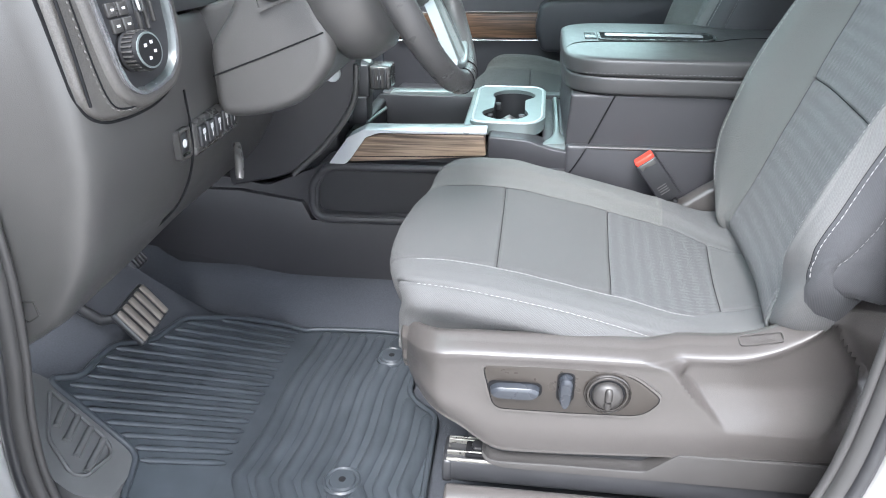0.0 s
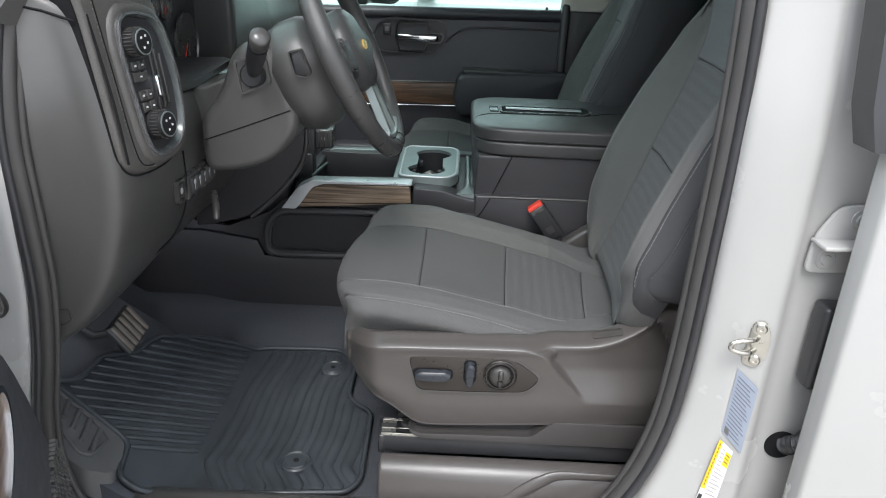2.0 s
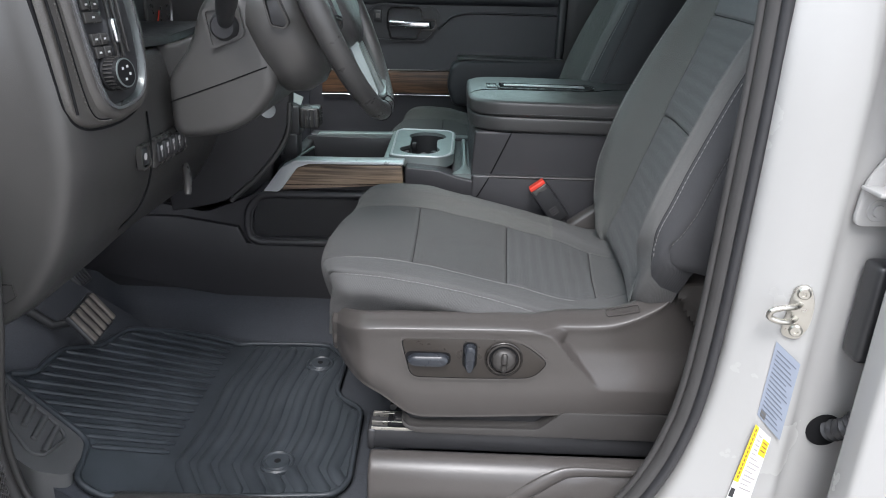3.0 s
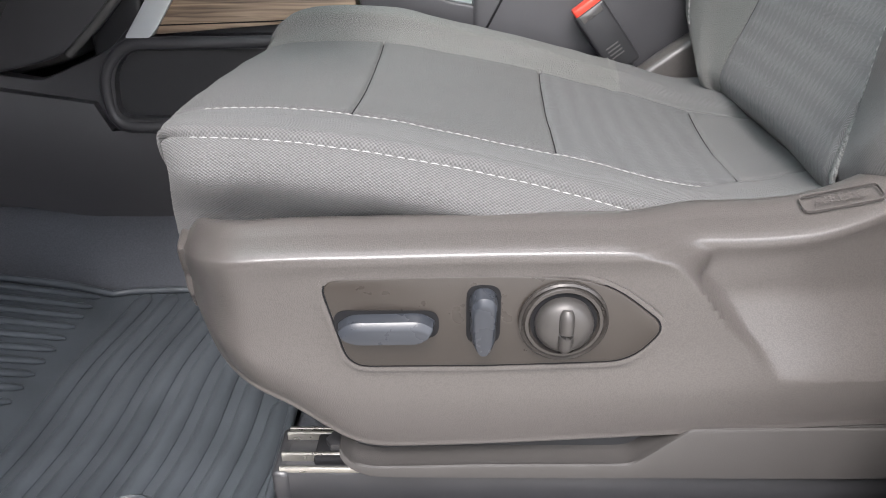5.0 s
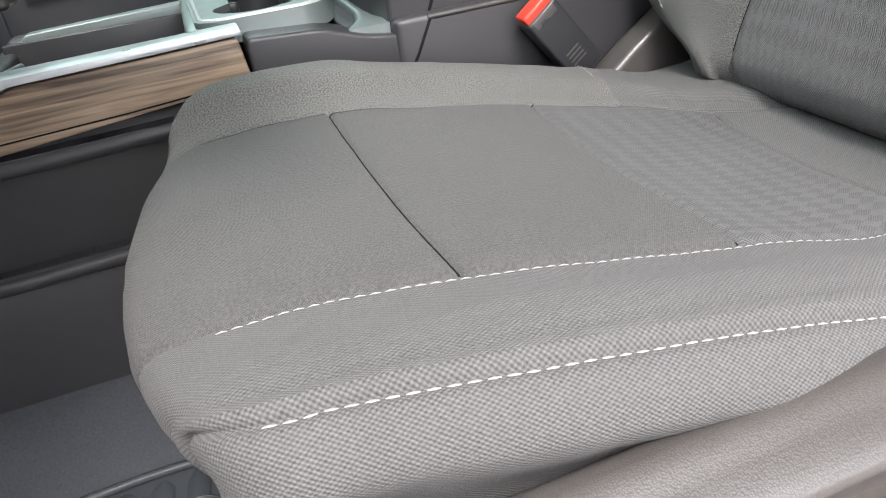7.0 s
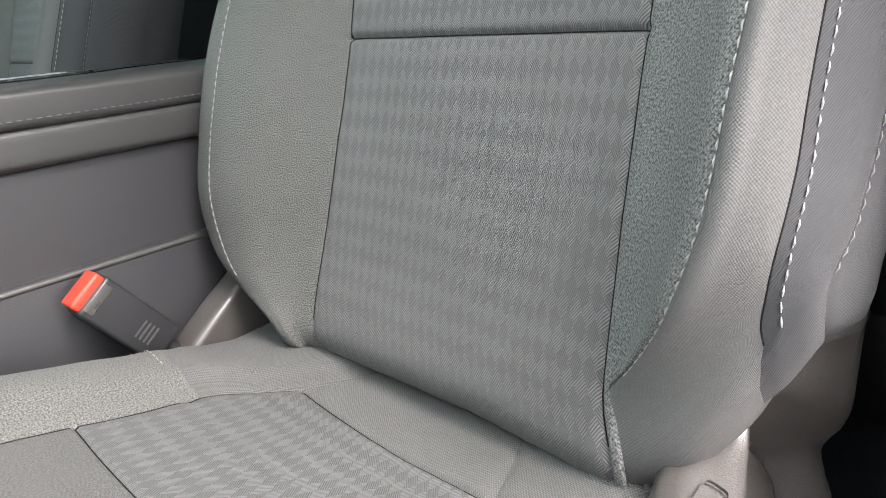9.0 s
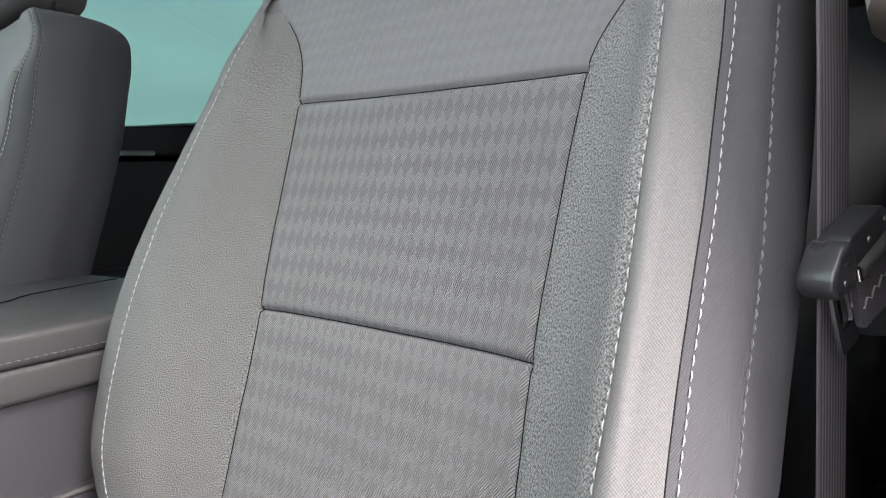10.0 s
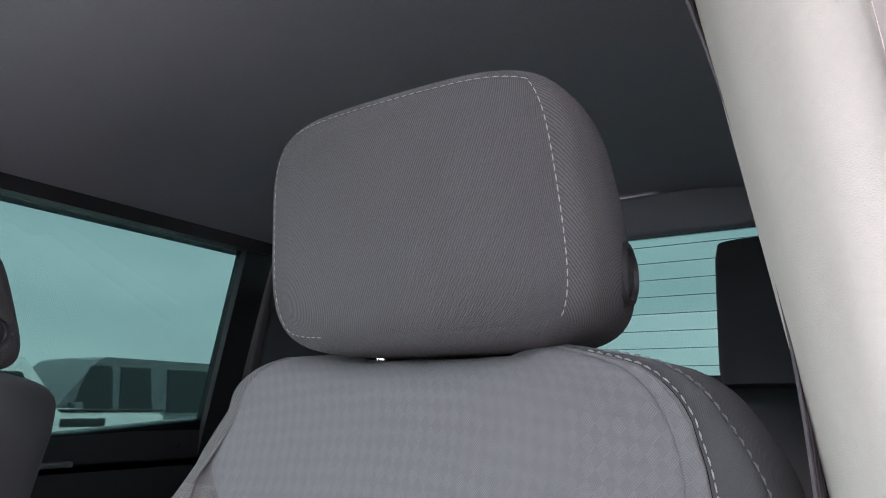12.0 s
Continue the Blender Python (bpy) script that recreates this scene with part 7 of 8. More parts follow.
# connectors and switches at the front of the console
part("port_panel", rbox(-0.47, -0.385, 1.38, 1.72, 0.92, 1.10, 0.010, 3), M_BLACK, console)
part("port_recess", rbox(-0.388, -0.378, 1.45, 1.50, 1.04, 1.075, 0.003), M_DARK, console, "dark socket")

# ---- plugs and modules under the dash ----
plugs = thing("wiring_module", "black connector modules with a pale tag under the dash", "wiring module")
part("module", rbox(-0.372, -0.336, 1.46, 1.51, 1.095, 1.165, 0.004, 3), M_BLACK, plugs)
cap = part("module", rbox(-0.338, -0.292, 1.47, 1.53, 1.110, 1.160, 0.006, 3), M_SWITCHDARK, plugs)
for k in range(3):
    part("rib", rbox(-0.332 + 0.013 * k, -0.326 + 0.013 * k, 1.467, 1.471, 1.115, 1.155, 0.001, 2), M_BLACK, cap)
part("mark", rbox(-0.320, -0.312, 1.4690, 1.4705, 1.132, 1.140, 0, 1), M_WHITEMARK, cap)
part("bracket", rbox(-0.395, -0.372, 1.44, 1.50, 1.05, 1.15, 0.004, 3), M_CONSOLE, plugs)
part("foot", rbox(-0.385, -0.34, 1.45, 1.50, 1.00, 1.10, 0.004, 3), M_BLACK, plugs)
b = rbox(-0.018, 0.018, -0.001, 0.001, -0.011, 0.011, 0.0, 1)
b.transform(Matrix.Translation((-0.350, 1.485, 1.180)) @ pose(0, 0, 0, -35, 25, 10))
part("tag", b, M_PALETAG := material("pale_plastic_tag", (0.3, 0.34, 0.33), 0.3, 0, 0.2, 60), plugs, "pale plastic tag")
for dy, r in ((0.0, 0.006), (0.03, 0.004), (-0.03, 0.005)):
    part("cable", tube(spline([(-0.40, 1.46 + dy, 1.22), (-0.37, 1.44 + dy, 1.14), (-0.40, 1.45 + dy, 1.04), (-0.46, 1.46, 0.98)], 14), r, 8), M_BLACK, plugs)

# ---- seat belt buckle ----
buckle = thing("belt_buckle", "black seat belt buckle with red release button", "seat belt buckle")
buckle.matrix_world = Matrix.Translation((0.245, 1.302, 1.006)) @ pose(0, 0, 0, 0, -38, 0)
body = part("housing", rbox(-0.021, 0.021, -0.014, 0.014, -0.055, 0.038, 0.004, 3), M_BLACK, buckle)
part("release_button", rbox(-0.0185, 0.0185, -0.0115, 0.0115, 0.034, 0.0465, 0.003, 3), M_RED, buckle, "bright red release button")
part("slot", rbox(-0.015, 0.015, -0.0148, -0.0125, 0.026, 0.0365, 0.0006), M_SATINDARK, buckle)
mk = None
for k in range(4):
    mk = rbox(-0.010, 0.008, -0.0146, -0.0138, -0.02 - 0.005 * k, -0.0182 - 0.005 * k, 0, 1, mk)
part("moulded_text_bars", mk, M_SATINDARK, buckle, "small moulded lettering as bars")
part("stalk", tube([(0, 0, -0.05), (0.0, 0.0, -0.16)], 0.009, 8), M_BLACK, buckle)

# ---- driver's belt ----
belt = thing("seat_belt", "dark grey seat belt webbing hanging by the pillar", "seat belt")
web = bmesh.new()
uvw = web.loops.layers.uv.new("UVMap")
path = spline([(0.47, 0.694, 0.80), (0.47, 0.697, 1.10), (0.47, 0.700, 1.33), (0.47, 0.702, 1.42), (0.47, 0.705, 1.52), (0.473, 0.713, 1.63), (0.48, 0.737, 1.76), (0.492, 0.775, 1.90)], 40)
prev, dist = None, 0.0
for i, p in enumerate(path):
    wv = Vector((0.0232, -0.0038, 0.0))
    nv = Vector((0.0038, 0.0232, 0)).normalized() * 0.0007
    cur = [web.verts.new(p - wv - nv), web.verts.new(p + wv - nv), web.verts.new(p + wv + nv), web.verts.new(p - wv + nv)]
    if prev:
        nd = dist + (p - path[i - 1]).length
        for k in range(4):
            f = web.faces.new((prev[k], prev[(k + 1) % 4], cur[(k + 1) % 4], cur[k]))
            uw = (0.0, 0.047, 0.047, 0.0)
            for lp, uvv in zip(f.loops, ((uw[k], dist), (uw[(k + 1) % 4], dist), (uw[(k + 1) % 4], nd), (uw[k], nd))):
                lp[uvw].uv = uvv
        dist = nd
    prev = cur
bmesh.ops.recalc_face_normals(web, faces=web.faces[:])
part("webbing", web, M_BELT, belt)
tong = thing("belt_tongue", "black plastic belt tongue with steel latch plate", "belt tongue")
tong.matrix_world = Matrix.Translation((0.457, 0.692, 1.297)) @ pose(0, 0, 0, 0, 0, -18) @ pose(0, 0, 0, 0, -22, 0) @ Matrix.Diagonal((0.92, 0.85, 0.82, 1))
grip = part("grip", prism(rounded([(-0.014, -0.015), (-0.016, 0.010), (-0.012, 0.015), (0.030, 0.016), (0.037, 0.006), (0.036, -0.003), (0.0, -0.006)], 0.004, 4), "y", -0.011, 0.009, 0.003, 3), M_BLACK, tong, "glossy black grip")
nose_cap = part("nose_cap", prism(rounded([(-0.040, -0.004), (-0.036, 0.003), (-0.020, 0.014), (-0.012, 0.014), (-0.010, -0.004), (-0.014, -0.014), (-0.024, -0.017), (-0.036, -0.017)], 0.005, 4), "y", -0.012, 0.012, 0.004, 3), M_CAP := material("tongue_cap_plastic", (0.032, 0.032, 0.034), 0.3, 0, 0.06, 60, grain=0.15, grain_scale=1200), tong, "dark grey nose cap")
part("guide_bar", tube([(-0.010, -0.010, -0.0105), (0.012, -0.010, -0.009), (0.034, -0.009, -0.006)], 0.0050, 12), M_SATINDARK, tong, "satin grey guide bar")
# Small chrome piece at the bar's end.
part("bar_end", tube([(-0.0125, -0.0125, -0.006), (-0.0120, -0.0125, -0.015)], 0.0018, 8), M_CHROME, tong, "short chrome end piece")
for dx, dz in ((-0.027, -0.008), (0.006, 0.004), (0.028, 0.007)):
    part("rivet", turned([(0.001, 0), (0.0022, 0), (0.0018, 0.0008), (0.001, 0.001)], 12, Matrix.Translation((dx, -0.0118, dz)) @ pose(0, 0, 0, 90, 0, 0)), M_SATINDARK, nose_cap if dx < 0 else grip)
part("latch_plate", ring_prism(rounded([(-0.030, -0.014), (-0.008, -0.014), (-0.008, -0.062), (-0.030, -0.062)], 0.004, 3), rounded([(-0.0255, -0.018), (-0.0125, -0.018), (-0.0125, -0.046), (-0.0255, -0.046)], 0.003, 3), "y", -0.004, -0.0015), M_CHROME, tong, "bright steel latch plate")
ribbed = [(-0.006 + 0.00115 * k, -0.0068 + 0.0011 * math.cos(2 * math.pi * k / 4)) for k in range(37)] + [(0.0354, 0.006), (-0.006, 0.006)]
fold = prism(ribbed, "z", -0.056, -0.008)
fold_ob = part("folded_webbing", fold, M_BELT_PLAIN := material("webbing_fold", (0.07, 0.066, 0.07), 0.8, 0, 0.2, 300, grain=0.8, grain_scale=900), belt, "stitched fold of webbing")
fold_ob.matrix_world = tong.matrix_world.copy()
rows = [[Vector((-0.005 + 0.0052 * k, -0.0078, -0.019 - 0.0215 * j + (0.0035 if k % 2 else -0.001) + 0.001 * k)) for k in range(9)] for j in range(2)]
for row_pts in rows:
    part("fold_stitching", tube(row_pts, 0.0007, 6), M_THREAD, fold_ob, "pale zigzag thread")

# steel anchor plate behind the belt
anchor = thing("belt_anchor", "grey steel belt anchor plate fixed to the pillar", "bracket")
M_ANCHOR = material("painted_steel", (0.20, 0.22, 0.22), 0.45, 0.3, 0.1, 60)
face_b = Matrix.Translation((0.550, 0.698, 1.2515)) @ Matrix(((0.05, 1, 0, 0), (-0.026, 0.5, 0, 0), (-0.008, 0, 1, 0), (0, 0, 0, 1)))
plate_b = prism(rounded([(-0.02, -0.020), (0.0, 0.0), (0.62, -0.001), (0.70, 0.003), (1.12, 0.003), (1.12, -0.023), (0.30, -0.022)], 0.002, 3), "y", 0.0, 0.002)
plate_b.transform(face_b)
bmesh.ops.recalc_face_normals(plate_b, faces=plate_b.faces[:])
anchor_plate = part("plate", plate_b, M_ANCHOR, anchor)
hole_b = turned([(0.0003, 0), (0.0035, 0), (0.0035, 0.0008), (0.0003, 0.0009)], 20, Matrix.Translation((0.5870, 0.6778, 1.2265)) @ pose(0, 0, 0, 0, -90, 25))
part("hole", hole_b, M_DARK, anchor_plate)
part("loop", tube(spline([(0.582, 0.680, 1.247), (0.579, 0.6815, 1.258), (0.585, 0.679, 1.2605), (0.602, 0.670, 1.2555)], 16), 0.0015, 8), M_ANCHOR, anchor_plate)
part("mount", rbox(0.588, 0.606, 0.655, 0.676, 1.222, 1.245, 0.002), M_ANCHOR, anchor_plate)

# ---- passenger front door ----
M_DOORDARK = material("door_plastic", (0.042, 0.042, 0.047), 0.42, 0, 0.1, 40, grain=0.3, grain_scale=900)
pd = thing("passenger_door", "black passenger door panel with wood trim and silver handle", "car door")
DY = 2.44
panel = rounded([(-0.60, 0.66), (-0.62, 1.36), (-0.50, 1.392), (0.40, 1.405), (0.46, 1.40), (0.46, 0.70)], 0.03, 4)
part("door_panel", prism(panel, "y", DY - 0.02, DY + 0.06, 0.012, 3), M_DOORDARK, pd)
part("upper_roll", tube(spline([(-0.58, DY - 0.012, 1.375), (-0.2, DY - 0.016, 1.385), (0.2, DY - 0.016, 1.392), (0.44, DY - 0.012, 1.396)], 20), 0.022, 12), M_DOORDARK, pd, "soft rolled upper edge")
part("shoulder_line", tube(spline([(-0.03, DY - 0.022, 1.285), (0.03, DY - 0.022, 1.335), (0.15, DY - 0.022, 1.345), (0.42, DY - 0.022, 1.345)], 24), 0.004, 8), M_CONSOLE, pd)
arm = rounded([(0.005, 1.10), (0.02, 1.175), (0.06, 1.19), (0.43, 1.20), (0.43, 1.02), (0.03, 1.03)], 0.02, 4)
part("armrest", prism(arm, "y", DY - 0.10, DY, 0.018, 4), M_DOORDARK, pd, "padded black armrest")
part("armrest_top", rbox(0.04, 0.42, DY - 0.095, DY - 0.02, 1.185, 1.202, 0.007, 3), M_VINYL, pd)
part("wood_strip", prism(rounded([(-0.45, 1.052), (-0.45, 1.130), (0.030, 1.142), (0.030, 1.062)], 0.006, 3), "y", DY - 0.035, DY, 0.004, 3), M_WOODDARK := wood_material("dark_wood", dark=(0.03, 0.018, 0.012), light=(0.17, 0.095, 0.055)), pd, "dark brown wood trim strip")
part("strip_line", tube([(-0.45, DY - 0.036, 1.045), (0.03, DY - 0.036, 1.056)], 0.0035, 8), M_CHROME, pd, "thin chrome line")
part("strip_line", tube([(-0.45, DY - 0.036, 1.134), (0.03, DY - 0.036, 1.146)], 0.0022, 8), M_SATINDARK, pd)
hb = rounded([(-0.305, 1.265), (-0.295, 1.335), (-0.255, 1.368), (-0.06, 1.366), (-0.025, 1.345), (-0.032, 1.29), (-0.075, 1.240), (-0.27, 1.240)], 0.024, 5)
hp = part("handle_bowl", ring_prism(hb, inset2(hb, 0.006), "y", DY - 0.032, DY - 0.015), M_BLACK, pd, "recessed handle bowl")
part("bowl_floor", prism(inset2(hb, 0.009), "y", DY - 0.022, DY - 0.012), M_BLACK, hp)
rc = rounded([(-0.217, 1.300), (-0.213, 1.346), (-0.196, 1.358), (-0.100, 1.358), (-0.088, 1.345), (-0.088, 1.322), (-0.040, 1.320), (-0.036, 1.300), (-0.045, 1.282), (-0.094, 1.280), (-0.106, 1.250), (-0.202, 1.249)], 0.008, 4)
part("bowl_recess", ring_prism(rc, inset2(rc, 0.006), "y", DY - 0.038, DY - 0.018), M_GLOSSBLACK := material("gloss_black", (0.012, 0.012, 0.013), 0.12, 0, 0.03, 40), hp, "glossy black recess rim")
part("recess_floor", prism(inset2(rc, 0.005), "y", DY - 0.0240, DY - 0.016), M_DOORDARK, hp)
part("pull_lever", rbox(-0.208, -0.058, DY - 0.046, DY - 0.026, 1.287, 1.312, 0.007, 4), M_CHROME, hp, "polished silver door handle")
part("lock_switch", rbox(-0.262, -0.232, DY - 0.028, DY - 0.018, 1.305, 1.345, 0.004, 3), M_BLACK, hp)
part("lock_mark", rbox(-0.254, -0.240, DY - 0.0288, DY - 0.0278, 1.318, 1.334, 0, 1), M_SATINDARK, hp)
part("map_pocket", rbox(-0.45, 0.36, DY - 0.075, DY, 0.72, 0.90, 0.02, 3), M_DOORDARK, pd)
g = bmesh.new()
v = [Vector(p) for p in ((-0.60, 2.438, 1.36), (0.40, 2.438, 1.38), (0.40, 2.318, 1.985), (-0.24, 2.318, 1.985))]
q = [g.verts.new(p) for p in v]
w = [g.verts.new(p + Vector((0, 0.004, 0))) for p in v]
g.faces.new(q), g.faces.new(w)
for i in range(4):
    g.faces.new((q[i], q[(i + 1) % 4], w[(i + 1) % 4], w[i]))
bmesh.ops.recalc_face_normals(g, faces=g.faces[:])
gl = part("window_pane", g, M_GLASS, pd, "green-tinted side window")
gl.visible_shadow = False
mirror = part("mirror_housing", prism(rounded([(-0.42, 1.40), (-0.43, 1.60), (-0.40, 1.64), (-0.23, 1.63), (-0.215, 1.60), (-0.225, 1.41), (-0.25, 1.395)], 0.02, 4), "y", 2.66, 2.76, 0.02, 4), M_BLACK, pd, "black outer mirror housing")
part("mirror_glass", prism(rounded([(-0.405, 1.418), (-0.41, 1.59), (-0.385, 1.615), (-0.245, 1.605), (-0.235, 1.425)], 0.012, 4), "y", 2.655, 2.668), M_MIRROR, mirror, "mirror glass")
part("mirror_arm", rbox(-0.40, -0.33, 2.50, 2.70, 1.40, 1.44, 0.012, 3), M_BLACK, mirror)
part("lock_knob", tube([(0.335, DY - 0.012, 1.39), (0.335, DY - 0.012, 1.425)], 0.005, 8), M_BLACK, pd)
part("door_skin", rbox(-0.64, 0.48, 2.50, 2.545, 0.50, 1.37, 0.012, 3), M_PAINT, pd, "white painted outer skin")

# ---- rear bench ----
bench = thing("rear_bench", "dark cloth rear bench seat with tall headrests", "rear seat")
br = rounded([(1.02, 0.80), (1.00, 0.98), (1.05, 1.03), (1.40, 1.0), (1.56, 1.62), (1.66, 1.64), (1.72, 1.60), (1.62, 0.80)], 0.05, 5)
part("bench_body", prism(br, "y", 0.74, 2.32, 0.04, 4), M_SIDECLOTH_P := material("rear_cloth", (0.022, 0.022, 0.025), 0.9, 0, 0.1, 150, grain=0.4, grain_scale=900), bench)
part("bench_base", rbox(1.05, 1.60, 0.78, 2.28, 0.62, 0.82, 0.02), M_BLACK, bench)
for y0 in (0.83, 2.16):
    hr = pillow(-0.055, 0.055, -0.125, 0.125, -0.17, 0.125, 3.6)
    hr.transform(Matrix.Translation((1.62, y0 + (0.02 if y0 < 1 else -0.02), 1.79)) @ pose(0, 0, 0, 0, 8, 0))
    part("rear_headrest", hr, M_SIDECLOTH_P, bench, "dark cloth headrest")

# ---- doorway hardware ----
striker = thing("door_striker", "bright steel door striker bolted to the jamb", "door striker")
sm = Matrix.Translation((0.462, 0.5850, 1.091)) @ pose(0, 0, 0, 90, 0, -21.7) @ Matrix.Diagonal((0.82, 0.82, 0.82, 1))
striker.matrix_world = sm
part("plate", prism(rounded([(-0.017, -0.043), (0.010, -0.048), (0.022, -0.02), (0.022, 0.02), (0.010, 0.046), (-0.010, 0.040)], 0.012, 4), "z", 0.0, 0.005, 0.0015), M_STEEL, striker)
part("loop", tube(spline([(0.004, 0.012, 0.0), (-0.004, 0.013, 0.018), (-0.020, 0.013, 0.030), (-0.036, 0.008, 0.036), (-0.038, -0.004, 0.034), (-0.024, -0.010, 0.030), (-0.008, -0.012, 0.020), (0.002, -0.012, 0.0)], 30), 0.0046, 12), M_STEEL, striker, "polished steel loop")
for y in (-0.031, 0.031):
    part("bolt", turned([(0.003, 0.006), (0.009, 0.005), (0.010, 0.0065), (0.0075, 0.0095), (0.004, 0.0095), (0.0035, 0.007)], 24, Matrix.Translation((0.004, y, 0))), M_STEEL, striker)

JN = Vector((-0.37, -0.93, 0.0)).normalized()


def on_jamb(name, quad, lift, mat, parent, label=""):
    """A thin sheet over four corners on the jamb."""
    b = bmesh.new()
    P = [Vector(p) + JN * lift for p in quad]
    lo, hi = [b.verts.new(p) for p in P], [b.verts.new(p + JN * 0.0004) for p in P]
    b.faces.new(lo), b.faces.new(hi)
    for i in range(4):
        b.faces.new((lo[i], lo[(i + 1) % 4], hi[(i + 1) % 4], hi[i]))
    bmesh.ops.recalc_face_normals(b, faces=b.faces[:])
    return part(name, b, mat, parent, label)


def within(quad, u0, u1, v0, v1):
    """A smaller quad inside a quad; u across, v down, from 0 to 1."""
    A, B, C, D = (Vector(p) for p in quad)
    at = lambda u, v: (A * (1 - u) + B * u) * (1 - v) + (D * (1 - u) + C * u) * v
    return [at(u0, v0), at(u1, v0), at(u1, v1), at(u0, v1)]


grey_q = [(0.4493, 0.5928, 1.045), (0.4796, 0.5807, 1.020), (0.4774, 0.5816, 0.9036), (0.4465, 0.5939, 0.934)]
tyre_q = [(0.447, 0.5937, 0.9227), (0.4671, 0.5857, 0.907), (0.4570, 0.5895, 0.770), (0.4290, 0.6005, 0.770)]
cert = thing("data_label", "grey-blue data label with small print on the jamb", "label")
on_jamb("sheet", grey_q, 0.0045, M_LABEL, cert)
M_LABELPRINT = material("slate_print", (0.13, 0.145, 0.18), 0.5, 0, 0.05, 40)
for k in range(16):
    v = 0.08 + 0.056 * k
    on_jamb("print_line", within(grey_q, 0.10, 0.9 - 0.25 * ((k * 7) % 4) / 4, v, v + 0.016), 0.0051, M_LABELPRINT, cert)
on_jamb("code_square", within(grey_q, 0.1, 0.3, 0.88, 0.97), 0.0051, M_SATINDARK, cert)
M_LABELWHITE = material("white_label", (0.68, 0.67, 0.66), 0.4, 0, 0.03, 40)
M_PRINTBROWN = material("brown_print", (0.28, 0.17, 0.03), 0.5, 0, 0.05, 40)
M_PRINTGREY = material("grey_print", (0.36, 0.34, 0.33), 0.5, 0, 0.05, 40)
tyre_label = thing("tyre_label", "white and yellow tyre pressure label on the jamb", "label")
on_jamb("sheet", tyre_q, 0.0100, M_LABELWHITE, tyre_label)
on_jamb("yellow_band", within(tyre_q, 0.0, 0.24, 0.0, 0.62), 0.0106, M_YELLOW, tyre_label, "yellow band")
on_jamb("yellow_block", within(tyre_q, 0.62, 0.98, 0.06, 0.24), 0.0106, M_YELLOW, tyre_label, "yellow block")
for k in range(12):
    on_jamb("band_print", within(tyre_q, 0.09, 0.16, 0.03 + 0.047 * k, 0.06 + 0.047 * k), 0.0112, M_PRINTBROWN, tyre_label)
for k in range(3):
    on_jamb("block_print", within(tyre_q, 0.68, 0.92, 0.085 + 0.045 * k, 0.10 + 0.045 * k), 0.0112, M_PRINTBROWN, tyre_label)
for k in range(13):
    on_jamb("print_line", within(tyre_q, 0.34, 0.56 if k < 5 else 0.92 - 0.1 * (k % 3), 0.06 + 0.05 * k, 0.073 + 0.05 * k), 0.0106, M_PRINTGREY, tyre_label)
on_jamb("round_mark", within(tyre_q, 0.04, 0.24, 0.70, 0.80), 0.0106, M_BLACK, tyre_label, "dark round mark")

HM = Matrix.Translation((0.530, 0.588, 1.255)) @ pose(0, 0, 0, 90, 0, 3)
hb2 = prism(rounded([(-0.030, -0.05), (0.035, -0.05), (0.05, 0.01), (0.05, 0.05), (0.0, 0.045), (-0.025, 0.005)], 0.014, 4), "z", 0.0, 0.007, 0.002)
hb2.transform(HM)
hinge_leaf = part("hinge", hb2, M_PAINT, door_near, "white painted hinge with bolts")
hb2 = rbox(-0.028, 0.06, -0.006, 0.0, 0.0, 0.04, 0.002)
hb2.transform(HM)
part("hinge_arm", hb2, M_PAINT, hinge_leaf)
for x, y in ((-0.004, -0.030), (0.030, 0.028)):
    part("bolt", turned([(0.001, 0.011), (0.007, 0.011), (0.0075, 0.009), (0.0075, 0.008), (0.013, 0.008), (0.014, 0.0065)], 24, HM @ Matrix.Translation((x, y, 0))), M_PAINT, hinge_leaf)
wire = thing("wiring_boot", "black rubber wiring boot between pillar and rear door", "wiring boot")
part("connector", rbox(0.530, 0.580, 0.552, 0.590, 1.035, 1.165, 0.008, 3), M_BLACK, wire)
cpts = spline([(0.568, 0.545, 1.00), (0.560, 0.550, 0.97), (0.550, 0.560, 0.94), (0.545, 0.588, 0.915)], 44)
part("bellows", tube(cpts, [0.0125 + 0.0025 * math.sin(k * 1.5) for k in range(45)], 16), M_BLACK, wire, "ribbed rubber bellows")
part("socket", turned([(0.001, 0), (0.024, 0), (0.024, 0.002), (0.001, 0.0025)], 28, Matrix.Translation((0.540, 0.5935, 0.912)) @ pose(0, 0, 0, 90, 0, 0)), M_DARK, wire)

# ---- the open driver's door ----
TH = 65.0
dd = thing("driver_door", "open driver door with dark panel, wood and chrome trim", "car door")
dd.matrix_world = Matrix.Translation((-0.70, 0.56, 0.0)) @ pose(0, 0, 0, 0, 0, -TH)
